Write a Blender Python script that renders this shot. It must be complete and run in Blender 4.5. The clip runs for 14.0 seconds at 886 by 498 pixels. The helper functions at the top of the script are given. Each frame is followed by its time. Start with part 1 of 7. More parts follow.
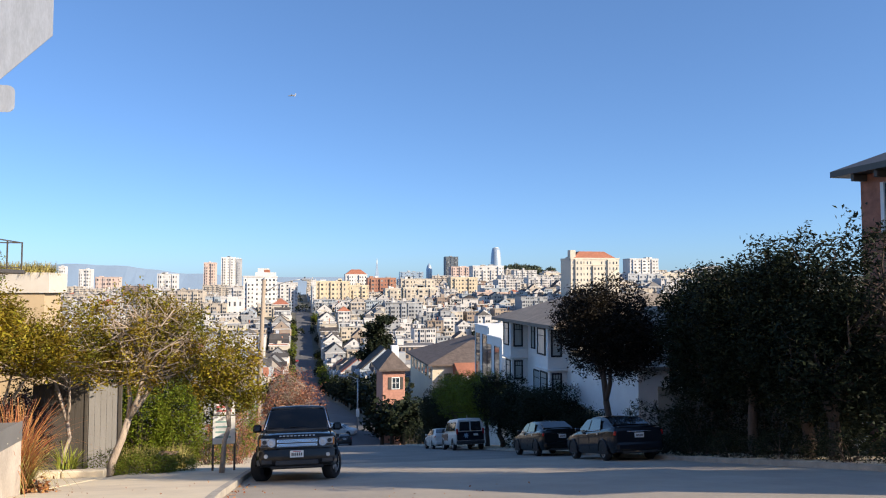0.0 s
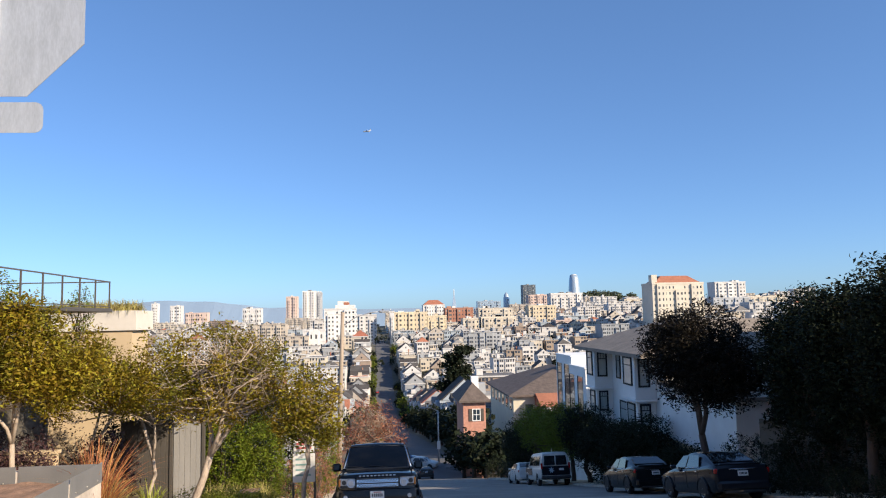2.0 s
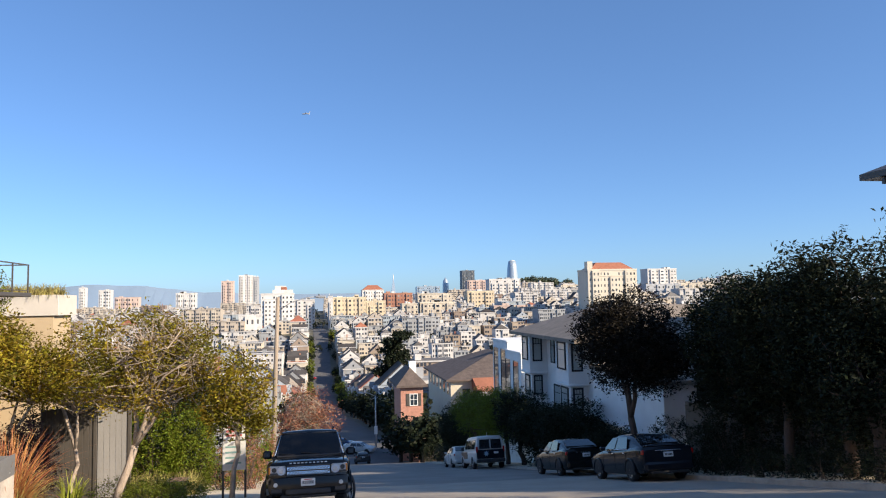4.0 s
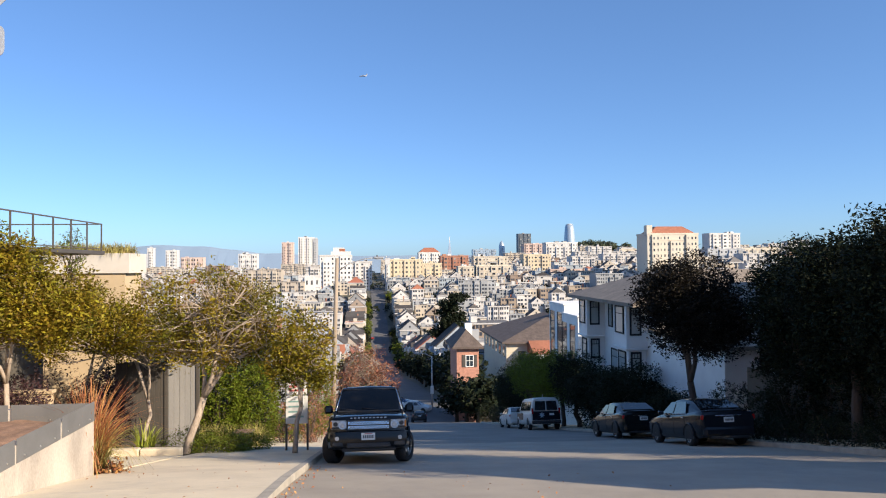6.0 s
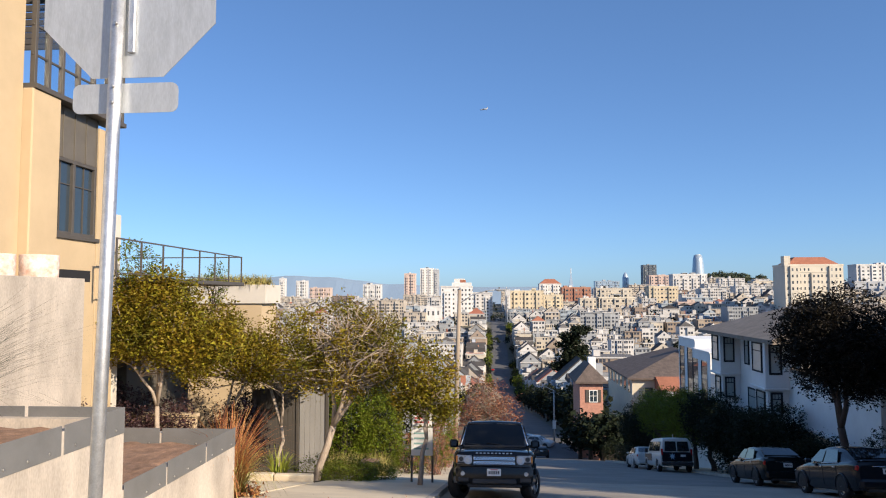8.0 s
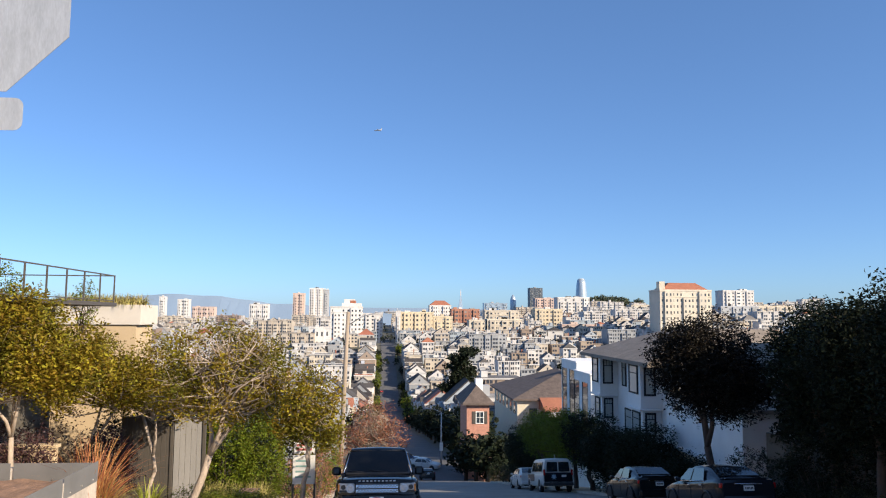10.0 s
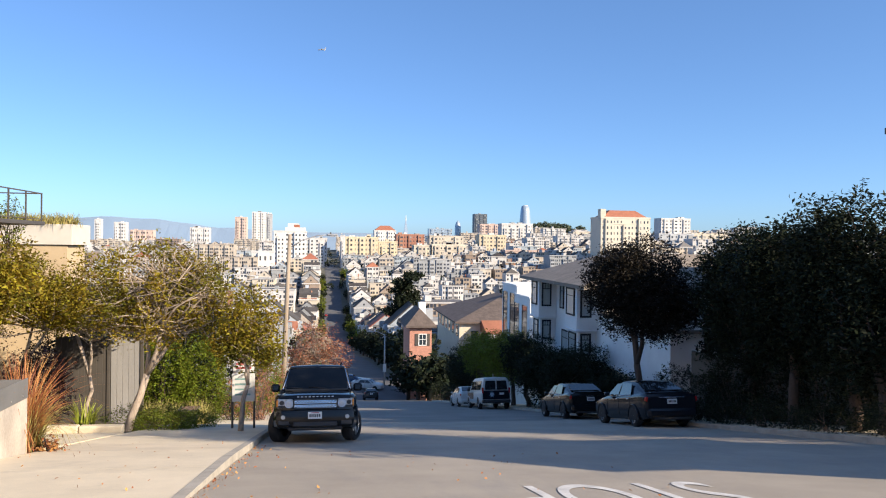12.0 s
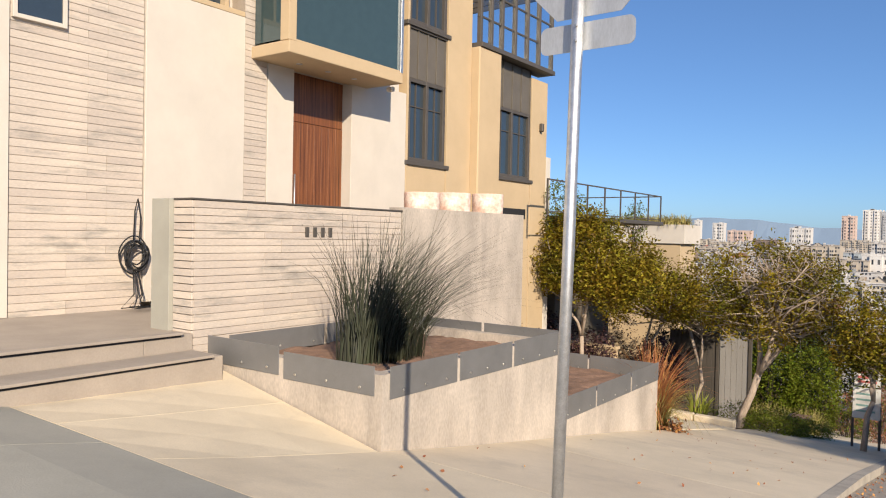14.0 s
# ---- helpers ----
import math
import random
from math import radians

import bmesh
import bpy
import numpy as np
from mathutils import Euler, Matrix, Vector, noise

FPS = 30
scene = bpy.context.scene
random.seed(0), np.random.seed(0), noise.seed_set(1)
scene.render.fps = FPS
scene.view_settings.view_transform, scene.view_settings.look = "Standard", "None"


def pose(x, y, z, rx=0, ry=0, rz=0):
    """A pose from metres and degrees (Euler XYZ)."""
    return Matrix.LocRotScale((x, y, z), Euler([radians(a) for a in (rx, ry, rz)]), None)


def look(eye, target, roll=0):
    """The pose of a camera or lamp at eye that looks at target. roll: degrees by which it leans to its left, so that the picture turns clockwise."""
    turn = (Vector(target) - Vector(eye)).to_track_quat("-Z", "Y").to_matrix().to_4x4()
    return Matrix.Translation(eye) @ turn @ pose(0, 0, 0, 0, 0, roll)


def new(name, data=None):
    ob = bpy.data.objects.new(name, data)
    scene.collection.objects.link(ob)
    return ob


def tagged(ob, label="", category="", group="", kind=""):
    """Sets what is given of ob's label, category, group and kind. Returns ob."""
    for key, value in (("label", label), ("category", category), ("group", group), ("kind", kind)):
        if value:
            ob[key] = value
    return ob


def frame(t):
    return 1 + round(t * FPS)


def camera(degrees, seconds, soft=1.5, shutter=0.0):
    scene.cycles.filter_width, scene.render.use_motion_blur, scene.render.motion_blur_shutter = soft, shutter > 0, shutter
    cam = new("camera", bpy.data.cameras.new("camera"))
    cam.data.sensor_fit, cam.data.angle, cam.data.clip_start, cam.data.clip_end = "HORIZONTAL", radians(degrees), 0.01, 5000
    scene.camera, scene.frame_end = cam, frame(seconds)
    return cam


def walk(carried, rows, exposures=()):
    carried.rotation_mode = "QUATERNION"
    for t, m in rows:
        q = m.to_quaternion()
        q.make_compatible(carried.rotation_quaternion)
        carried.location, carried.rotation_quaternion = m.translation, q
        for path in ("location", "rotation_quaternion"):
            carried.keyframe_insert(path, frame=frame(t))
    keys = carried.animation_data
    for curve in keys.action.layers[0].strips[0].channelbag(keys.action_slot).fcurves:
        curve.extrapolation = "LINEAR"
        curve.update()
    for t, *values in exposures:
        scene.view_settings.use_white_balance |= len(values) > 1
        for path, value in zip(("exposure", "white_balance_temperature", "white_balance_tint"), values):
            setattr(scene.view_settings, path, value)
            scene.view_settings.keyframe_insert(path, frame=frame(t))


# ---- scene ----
cam = camera(63.0, 14.0, soft=1.1)
PATH = [
    (0, (0.366, -1.274, 1.398), (0.752, 0.686, 1.503), -0.0),
    (0.5, (0.422, -1.07, 1.425), (0.788, 0.892, 1.55), 0.4),
    (1, (0.496, -0.839, 1.434), (0.807, 1.131, 1.586), 0.2),
    (1.5, (0.443, -0.663, 1.4), (0.676, 1.315, 1.577), -0.4),
    (2, (0.417, -0.519, 1.432), (0.595, 1.464, 1.62), -1.2),
    (2.5, (0.483, -0.433, 1.469), (0.669, 1.55, 1.657), -1.6),
    (3, (0.522, -0.425, 1.479), (0.768, 1.551, 1.66), -1.6),
    (3.2, (0.535, -0.422, 1.476), (0.823, 1.549, 1.652), -1.4),
    (5.3, (0.561, -0.45, 1.379), (0.92, 1.516, 1.453), -0.8),
    (5.5, (0.54, -0.449, 1.381), (0.862, 1.524, 1.445), -0.7),
    (6, (0.5, -0.419, 1.385), (0.688, 1.572, 1.429), -0.5),
    (6.5, (0.46, -0.379, 1.415), (0.492, 1.62, 1.457), -0.3),
    (7, (0.401, -0.375, 1.399), (0.299, 1.621, 1.46), -0.2),
    (7.2, (0.374, -0.377, 1.399), (0.227, 1.616, 1.472), -0.2),
    (9.3, (0.372, -0.293, 1.53), (0.297, 1.695, 1.733), 0.8),
    (9.5, (0.401, -0.274, 1.529), (0.399, 1.715, 1.734), 0.7),
    (10, (0.461, -0.283, 1.53), (0.617, 1.702, 1.72), 0.4),
    (10.5, (0.519, -0.247, 1.481), (0.833, 1.723, 1.631), 0.1),
    (11, (0.645, -0.261, 1.427), (1.066, 1.693, 1.516), 0.3),
    (11.5, (0.603, -0.264, 1.429), (1.026, 1.691, 1.459), 0.6),
    (12, (0.611, -0.313, 1.406), (0.92, 1.663, 1.392), 0.8),
    (12.5, (0.59, -0.452, 1.414), (0.668, 1.546, 1.379), 1.1),
    (13, (0.483, -0.436, 1.342), (0.209, 1.544, 1.299), 1.2),
    (13.1, (0.433, -0.454, 1.34), (0.086, 1.515, 1.303), 1.5),
    (13.5, (0.348, -0.416, 1.348), (-0.384, 1.445, 1.3), 1.4),
    (13.6, (0.318, -0.406, 1.36), (-0.472, 1.43, 1.31), 1.5),
    (14, (0.214, -0.517, 1.359), (-0.961, 1.101, 1.318), 1.2),
]
walk(cam, [(t, look(eye, to, roll)) for t, eye, to, roll in PATH],
     exposures=((0, 0.12), (3.2, 0.03), (5.4, 0.2), (6.5, 0.0), (7.2, -0.08), (9.5, -0.04), (11, 0.25), (12.5, 0.17), (13.1, -0.06), (14, -0.28)))

# ---- light ----
world = bpy.data.worlds.new("sky")
scene.world = world
world.use_nodes = True
SUN_EL, SUN_DIR = radians(26.0), Vector((0.78, -0.625, 0))
wn = world.node_tree
bg = wn.nodes["Background"]
sky = wn.nodes.new("ShaderNodeTexSky")
sky.sky_type = "NISHITA"
sky.sun_disc = False
sky.sun_elevation = SUN_EL
sky.sun_rotation = math.atan2(SUN_DIR.x, SUN_DIR.y)
sky.altitude = 100
sky.air_density, sky.dust_density, sky.ozone_density = 0.75, 0.7, 3.4
tone = wn.nodes.new("ShaderNodeMix")
tone.data_type, tone.blend_type = "RGBA", "MULTIPLY"
tone.inputs[0].default_value = 1.0
tone.inputs[7].default_value = (0.80, 0.96, 1.12, 1)
wn.links.new(sky.outputs[0], tone.inputs[6])
veil = wn.nodes.new("ShaderNodeMix")
veil.data_type = "RGBA"
veil.inputs[0].default_value = 0.2
veil.inputs[7].default_value = (1.28, 2.62, 5.3, 1)
wn.links.new(tone.outputs[2], veil.inputs[6])
wn.links.new(veil.outputs[2], bg.inputs[0])
bg.inputs[1].default_value = 0.155
sun = new("sun", bpy.data.lights.new("sun", "SUN"))
sun.data.energy, sun.data.angle, sun.data.color = 7.4, radians(0.53), (1.0, 0.84, 0.64)
sun_to = Vector((SUN_DIR.x * math.cos(SUN_EL), SUN_DIR.y * math.cos(SUN_EL), math.sin(SUN_EL)))
sun.matrix_world = look(sun_to * 50, (0, 0, 0))


# ---- materials ----
def mat(name, col, rough=0.8, var=0.12, scale=6.0, fine=60.0, bump=0.15, metal=0.0, island=0.0, obj=0.0, spec=0.5, tint=None,
        stretch=None, trans=0.0):
    """A procedural surface: two sizes of noise in colour, fine relief, optional variation by piece or by object."""
    m = bpy.data.materials.new(name)
    m.use_nodes = True
    nt = m.node_tree
    N, L = nt.nodes, nt.links
    b = N["Principled BSDF"]
    b.inputs["Roughness"].default_value = rough
    b.inputs["Metallic"].default_value = metal
    b.inputs["Specular IOR Level"].default_value = spec
    tc = N.new("ShaderNodeTexCoord")
    vec = tc.outputs["Object"]
    if stretch:
        mp = N.new("ShaderNodeMapping")
        mp.inputs["Scale"].default_value = stretch
        L.new(vec, mp.inputs[0])
        vec = mp.outputs[0]
    n1 = N.new("ShaderNodeTexNoise")
    n1.inputs["Scale"].default_value = scale
    n1.inputs["Detail"].default_value = 6
    n1.inputs["Roughness"].default_value = 0.62
    n2 = N.new("ShaderNodeTexNoise")
    n2.inputs["Scale"].default_value = fine
    n2.inputs["Detail"].default_value = 3
    L.new(vec, n1.inputs[0])
    L.new(vec, n2.inputs[0])
    ramp = N.new("ShaderNodeValToRGB")
    c2 = tint or tuple(c * 0.72 for c in col)
    ramp.color_ramp.elements[0].position, ramp.color_ramp.elements[1].position = 0.32, 0.68
    lo = tuple(a + (c - a) * min(1, var * 4) for a, c in zip(col, c2))
    hi = tuple(min(1, c * (1 + var * 0.8)) for c in col)
    ramp.color_ramp.elements[0].color = (*lo, 1)
    ramp.color_ramp.elements[1].color = (*hi, 1)
    L.new(n1.outputs[0], ramp.inputs[0])
    mul = N.new("ShaderNodeMix")
    mul.data_type, mul.blend_type = "RGBA", "MULTIPLY"
    mul.inputs[0].default_value = min(1, var * 2.5)
    L.new(ramp.outputs[0], mul.inputs[6])
    g = N.new("ShaderNodeMapRange")
    g.inputs[1].default_value, g.inputs[2].default_value, g.inputs[3].default_value, g.inputs[4].default_value = 0.3, 0.7, 0.72, 1.15
    L.new(n2.outputs[0], g.inputs[0])
    L.new(g.outputs[0], mul.inputs[7])
    out = mul.outputs[2]
    for amount, node, sock in ((island, "ShaderNodeNewGeometry", "Random Per Island"), (obj, "ShaderNodeObjectInfo", "Random")):
        if amount:
            r = N.new(node)
            h = N.new("ShaderNodeHueSaturation")
            v = N.new("ShaderNodeMapRange")
            v.inputs[3].default_value, v.inputs[4].default_value = 1 - amount, 1 + amount
            L.new(r.outputs[sock], v.inputs[0])
            L.new(v.outputs[0], h.inputs["Value"])
            hh = N.new("ShaderNodeMapRange")
            hh.inputs[3].default_value, hh.inputs[4].default_value = 0.5 - amount * 0.06, 0.5 + amount * 0.05
            L.new(r.outputs[sock], hh.inputs[0])
            L.new(hh.outputs[0], h.inputs["Hue"])
            L.new(out, h.inputs["Color"])
            out = h.outputs[0]
    L.new(out, b.inputs["Base Color"])
    if bump:
        bp = N.new("ShaderNodeBump")
        bp.inputs["Strength"].default_value = bump
        bp.inputs["Distance"].default_value = 0.02
        L.new(n2.outputs[0], bp.inputs["Height"])
        L.new(bp.outputs[0], b.inputs["Normal"])
    if trans:
        tr = N.new("ShaderNodeBsdfTranslucent")
        L.new(out, tr.inputs[0])
        mx = N.new("ShaderNodeMixShader")
        mx.inputs[0].default_value = trans
        L.new(b.outputs[0], mx.inputs[1])
        L.new(tr.outputs[0], mx.inputs[2])
        L.new(mx.outputs[0], N["Material Output"].inputs[0])
    return m


def glass_mat(name, col, rough=0.03):
    m = mat(name, col, rough, var=0.05, bump=0, spec=0.9)
    return m


# darker copy of the road surface, with the lower hill's shade in its colour
M_ROAD_SHADE = mat("road_shade_darkened", (0.25, 0.228, 0.20), 0.9, var=0.15, scale=0.5, fine=80, bump=0.25)
M_ROAD = mat("asphalt_concrete", (0.39, 0.34, 0.275), 0.9, var=0.13, scale=0.5, fine=90, bump=0.25)
M_ASPHALT = mat("dark_asphalt", (0.11, 0.11, 0.115), 0.9, var=0.2, scale=0.3, fine=30, bump=0.2)
M_PAVE = mat("pavement_concrete", (0.69, 0.59, 0.435), 0.85, var=0.10, scale=0.9, fine=70, bump=0.12, obj=0.06)
M_PAVE_GREY = mat("pavement_grey", (0.37, 0.36, 0.31), 0.85, var=0.10, scale=1.2, fine=70, bump=0.12)
M_KERB = mat("kerb_concrete", (0.42, 0.38, 0.32), 0.9, var=0.2, scale=2.5, fine=50, bump=0.3)
M_CONC = mat("cast_concrete", (0.50, 0.44, 0.375), 0.8, var=0.22, scale=1.6, fine=40, bump=0.1, stretch=(1, 1, 0.45))
M_STEEL = mat("grey_steel_plate", (0.20, 0.20, 0.20), 0.45, var=0.10, scale=2.2, fine=80, bump=0.03, metal=0.25)
M_BOLT = mat("bolt_metal", (0.55, 0.53, 0.5), 0.35, var=0.1, bump=0, metal=0.9)
M_GALV = mat("galvanised_steel", (0.62, 0.63, 0.64), 0.42, var=0.14, scale=18, fine=120, bump=0.04, metal=0.85)
M_SIGNBACK = mat("sign_back_aluminium", (0.50, 0.52, 0.54), 0.5, var=0.10, scale=5, fine=40, bump=0.02, metal=0.55, stretch=(4, 1, 1))
M_SIGNRED = mat("sign_red", (0.5, 0.02, 0.02), 0.4, var=0.05, bump=0)
M_GROUND = mat("ground_earth", (0.12, 0.115, 0.085), 0.95, var=0.2, scale=0.1, fine=3, bump=0.3)
M_SOIL = mat("bark_mulch", (0.26, 0.16, 0.11), 0.95, var=0.3, scale=5, fine=60, bump=1.0)
M_STUCCO = mat("beige_stucco", (0.53, 0.405, 0.255), 0.9, var=0.06, scale=1.2, fine=120, bump=0.12)
M_WHITE = mat("white_plaster", (0.62, 0.57, 0.50), 0.85, var=0.05, scale=1.5, fine=90, bump=0.06)
M_BRICKW = mat("pale_limestone", (0.55, 0.475, 0.40), 0.85, var=0.16, scale=2.6, fine=50, bump=0.2, obj=0.07, tint=(0.47, 0.42, 0.375), stretch=(1, 0.35, 2.2))


def stain(m, col, scale, lo, hi, amount):
    """Grey weather stains in drifting patches over several stones, in world space."""
    nt = m.node_tree
    N, L = nt.nodes, nt.links
    b = N["Principled BSDF"]
    src = b.inputs["Base Color"].links[0].from_socket
    geo, mp, n = N.new("ShaderNodeNewGeometry"), N.new("ShaderNodeMapping"), N.new("ShaderNodeTexNoise")
    mp.inputs["Scale"].default_value = scale
    L.new(geo.outputs["Position"], mp.inputs[0])
    L.new(mp.outputs[0], n.inputs[0])
    n.inputs["Scale"].default_value, n.inputs["Detail"].default_value, n.inputs["Roughness"].default_value = 1.0, 7, 0.7
    r, mx = N.new("ShaderNodeMapRange"), N.new("ShaderNodeMix")
    r.inputs[1].default_value, r.inputs[2].default_value, r.inputs[4].default_value = lo, hi, amount
    L.new(n.outputs[0], r.inputs[0])
    mx.data_type = "RGBA"
    mx.inputs[7].default_value = (*col, 1)
    L.new(r.outputs[0], mx.inputs[0])
    L.new(src, mx.inputs[6])
    L.new(mx.outputs[2], b.inputs["Base Color"])


stain(M_BRICKW, (0.20, 0.195, 0.18), (1, 0.9, 4.5), 0.54, 0.72, 0.75)
stain(M_CONC, (0.24, 0.21, 0.19), (2.5, 2.5, 0.5), 0.52, 0.8, 0.7)
stain(M_ROAD, (0.24, 0.23, 0.22), (0.9, 0.25, 1), 0.52, 0.8, 0.7)
stain(M_PAVE, (0.36, 0.31, 0.25), (0.7, 0.7, 1), 0.54, 0.8, 0.6)
M_JOINT = mat("dark_mortar", (0.42, 0.35, 0.28), 0.95, var=0.1)
M_DARKTRIM = mat("dark_bronze_trim", (0.085, 0.075, 0.065), 0.55, var=0.1, scale=4, bump=0.04)
M_PANELBR = mat("bronze_panel", (0.13, 0.115, 0.095), 0.55, var=0.1, scale=2, bump=0.03)
M_GLASS = glass_mat("window_glass", (0.035, 0.05, 0.065))
M_GLASSG = glass_mat("green_glass", (0.045, 0.075, 0.08))
M_DECK = mat("stone_deck", (0.36, 0.31, 0.26), 0.7, var=0.1, scale=1.5, fine=60, bump=0.06)
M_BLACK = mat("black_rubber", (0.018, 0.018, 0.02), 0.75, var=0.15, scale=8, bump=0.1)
M_GREYFENCE = mat("grey_fence_board", (0.30, 0.29, 0.28), 0.8, var=0.12, scale=1.5, fine=40, bump=0.1, stretch=(1, 1, 0.2))
M_BARK = mat("pale_bark", (0.42, 0.34, 0.27), 0.9, var=0.25, scale=9, fine=50, bump=0.6, stretch=(1, 1, 0.3))
M_BARKD = mat("dark_bark", (0.10, 0.07, 0.055), 0.9, var=0.25, scale=9, fine=50, bump=0.6, stretch=(1, 1, 0.3))
M_POLEWOOD = mat("weathered_wood_pole", (0.36, 0.29, 0.22), 0.9, var=0.2, scale=3, fine=40, bump=0.3, stretch=(1, 1, 0.08))
M_LEAF_Y = mat("leaf_olive_gold", (0.31, 0.215, 0.02), 0.55, var=0.25, scale=0.7, fine=6, bump=0, island=0.5, trans=0.35, spec=0.2, tint=(0.10, 0.115, 0.016))
M_LEAF_G = mat("leaf_green", (0.15, 0.18, 0.02), 0.55, var=0.2, scale=1.5, fine=6, bump=0, island=0.5, trans=0.25, spec=0.2)
M_LEAF_V = mat("leaf_vivid_green", (0.15, 0.185, 0.018), 0.55, var=0.2, scale=2.5, fine=6, bump=0, island=0.5, trans=0.3, spec=0.15)
# next two: shade of the right-hand trees is put into near-black leaf colours
M_LEAF_D = mat("leaf_shade_dark", (0.020, 0.027, 0.014), 0.6, var=0.2, scale=1.0, fine=6, bump=0, island=0.4, trans=0.1, spec=0.12)
M_LEAF_R = mat("leaf_shade_bronze", (0.022, 0.018, 0.012), 0.6, var=0.25, scale=1.0, fine=6, bump=0, island=0.45, trans=0.1, spec=0.15)
M_LEAF_P = mat("leaf_purple", (0.060, 0.026, 0.028), 0.6, var=0.2, scale=1.0, fine=6, bump=0, island=0.45)
M_LEAF_B = mat("leaf_redbrown", (0.33, 0.135, 0.075), 0.6, var=0.2, scale=1.0, fine=6, bump=0, island=0.4, trans=0.2)
M_GRASS_Y = mat("grass_straw", (0.42, 0.36, 0.12), 0.7, var=0.2, scale=2, bump=0, island=0.4, trans=0.2)
M_GRASS_R = mat("grass_bronze", (0.46, 0.19, 0.07), 0.6, var=0.2, scale=2, bump=0, island=0.45, trans=0.2)
M_REED = mat("reed_dark_green", (0.042, 0.048, 0.028), 0.6, var=0.2, scale=2, bump=0, island=0.4)
M_DRYLEAF = mat("dry_leaf", (0.38, 0.17, 0.06), 0.8, var=0.2, scale=3, bump=0, island=0.4)
M_MARK = mat("road_paint", (0.72, 0.70, 0.66), 0.8, var=0.2, scale=3, fine=50, bump=0.1, tint=(0.45, 0.43, 0.40))
# aerial haze is put into the hill colour as a blue tint
M_FARHILL = mat("hill_haze_blue", (0.21, 0.28, 0.37), 1.0, var=0.06, scale=0.002, bump=0, spec=0)
M_WATER = mat("bay_water", (0.22, 0.34, 0.48), 0.35, var=0.03, scale=0.01, bump=0)


# ---- mesh helpers ----
def mesh_ob(name, bm, material, parent=None, label="", smooth=False):
    me = bpy.data.meshes.new(name)
    bm.to_mesh(me)
    bm.free()
    for m in (material if isinstance(material, (list, tuple)) else [material]):
        me.materials.append(m)
    if smooth:
        me.polygons.foreach_set("use_smooth", [True] * len(me.polygons))
    ob = new(name, me)
    if parent:
        ob.parent = parent
    if label:
        ob["label"] = label
    return ob


part = mesh_ob


def thing(name, label, category, at=(0, 0, 0), rz=0.0, group="", kind="", rx=0.0):
    ob = new(name)
    ob.empty_display_size = 0.2
    ob.matrix_basis = pose(*at, rx, 0, rz)
    return tagged(ob, label, category, group, kind)


def add_box(bm, lo, hi, bevel=0.0, m=None, mi=0):
    lo, hi = Vector(lo), Vector(hi)
    c, s = (lo + hi) / 2, hi - lo
    mm = Matrix.LocRotScale(c, None, s)
    r = bmesh.ops.create_cube(bm, size=1, matrix=(m @ mm) if m else mm)
    fs = {f for v in r["verts"] for f in v.link_faces}
    if bevel:
        es = list({e for v in r["verts"] for e in v.link_edges})
        rb = bmesh.ops.bevel(bm, geom=es, offset=bevel, segments=1, affect="EDGES")
        fs |= set(rb["faces"])
    if mi:
        for f in fs:
            if f.is_valid:
                f.material_index = mi
    return r["verts"]


def box_bm(lo, hi, bevel=0.0):
    bm = bmesh.new()
    add_box(bm, lo, hi, bevel)
    return bm


def add_tube(bm, pts, radii, seg=8, cap=True):
    """A tapered tube along points."""
    rings = []
    n = len(pts)
    ref = Vector((0.3, 0.9, 0.1))
    for i, p in enumerate(pts):
        a, b = Vector(pts[max(0, i - 1)]), Vector(pts[min(n - 1, i + 1)])
        d = (b - a).normalized()
        u = d.cross(ref)
        if u.length < 0.05:
            u = d.cross(Vector((1, 0, 0)))
        u.normalize()
        w = d.cross(u)
        rings.append([bm.verts.new(Vector(p) + (u * math.cos(2 * math.pi * k / seg) + w * math.sin(2 * math.pi * k / seg)) * radii[i]) for k in range(seg)])
    for r0, r1 in zip(rings, rings[1:]):
        for k in range(seg):
            f = bm.faces.new((r0[k], r0[(k + 1) % seg], r1[(k + 1) % seg], r1[k]))
            f.smooth = True
    if cap:
        bm.faces.new(rings[0][::-1])
        bm.faces.new(rings[-1])


def tube_bm(pts, radii, seg=8):
    bm = bmesh.new()
    add_tube(bm, pts, radii, seg)
    return bm


def add_prism(bm, poly, d0, d1, axis="y", mi=0):
    """Extrude a 2D outline: axis y takes (x, z), axis x takes (y, z), axis z takes (x, y)."""
    def p(a, b, d):
        return {"y": (a, d, b), "x": (d, a, b), "z": (a, b, d)}[axis]
    A = [bm.verts.new(p(a, b, d0)) for a, b in poly]
    B = [bm.verts.new(p(a, b, d1)) for a, b in poly]
    fs = [bm.faces.new(A), bm.faces.new(B[::-1])]
    for i in range(len(poly)):
        j = (i + 1) % len(poly)
        fs.append(bm.faces.new((A[j], A[i], B[i], B[j])))
    for f in fs:
        f.material_index = mi
    bmesh.ops.recalc_face_normals(bm, faces=fs)
    return fs


def prism_bm(poly, d0, d1, axis="y"):
    bm = bmesh.new()
    add_prism(bm, poly, d0, d1, axis)
    return bm


# ---- the lie of the land ----
PROFILE = ((-400, 20), (-60, 1.5), (-12, 0.12), (-2, -0.05), (0.5, -0.12), (2, -0.29), (3, -0.53), (5, -0.94), (8, -1.51), (12, -2.291), (79, -15.95), (95, -19.2), (99, -19.5),
           (112, -19.9), (125, -21.8), (300, -44), (400, -54), (460, -54.5), (520, -48), (680, -26), (760, -24.5), (900, -30), (1100, -24), (1300, -17), (1450, -13),
           (1650, -30), (2300, -60), (2600, -104), (6000, -104))
PY, PZ = np.array([a for a, b in PROFILE]), np.array([b for a, b in PROFILE])


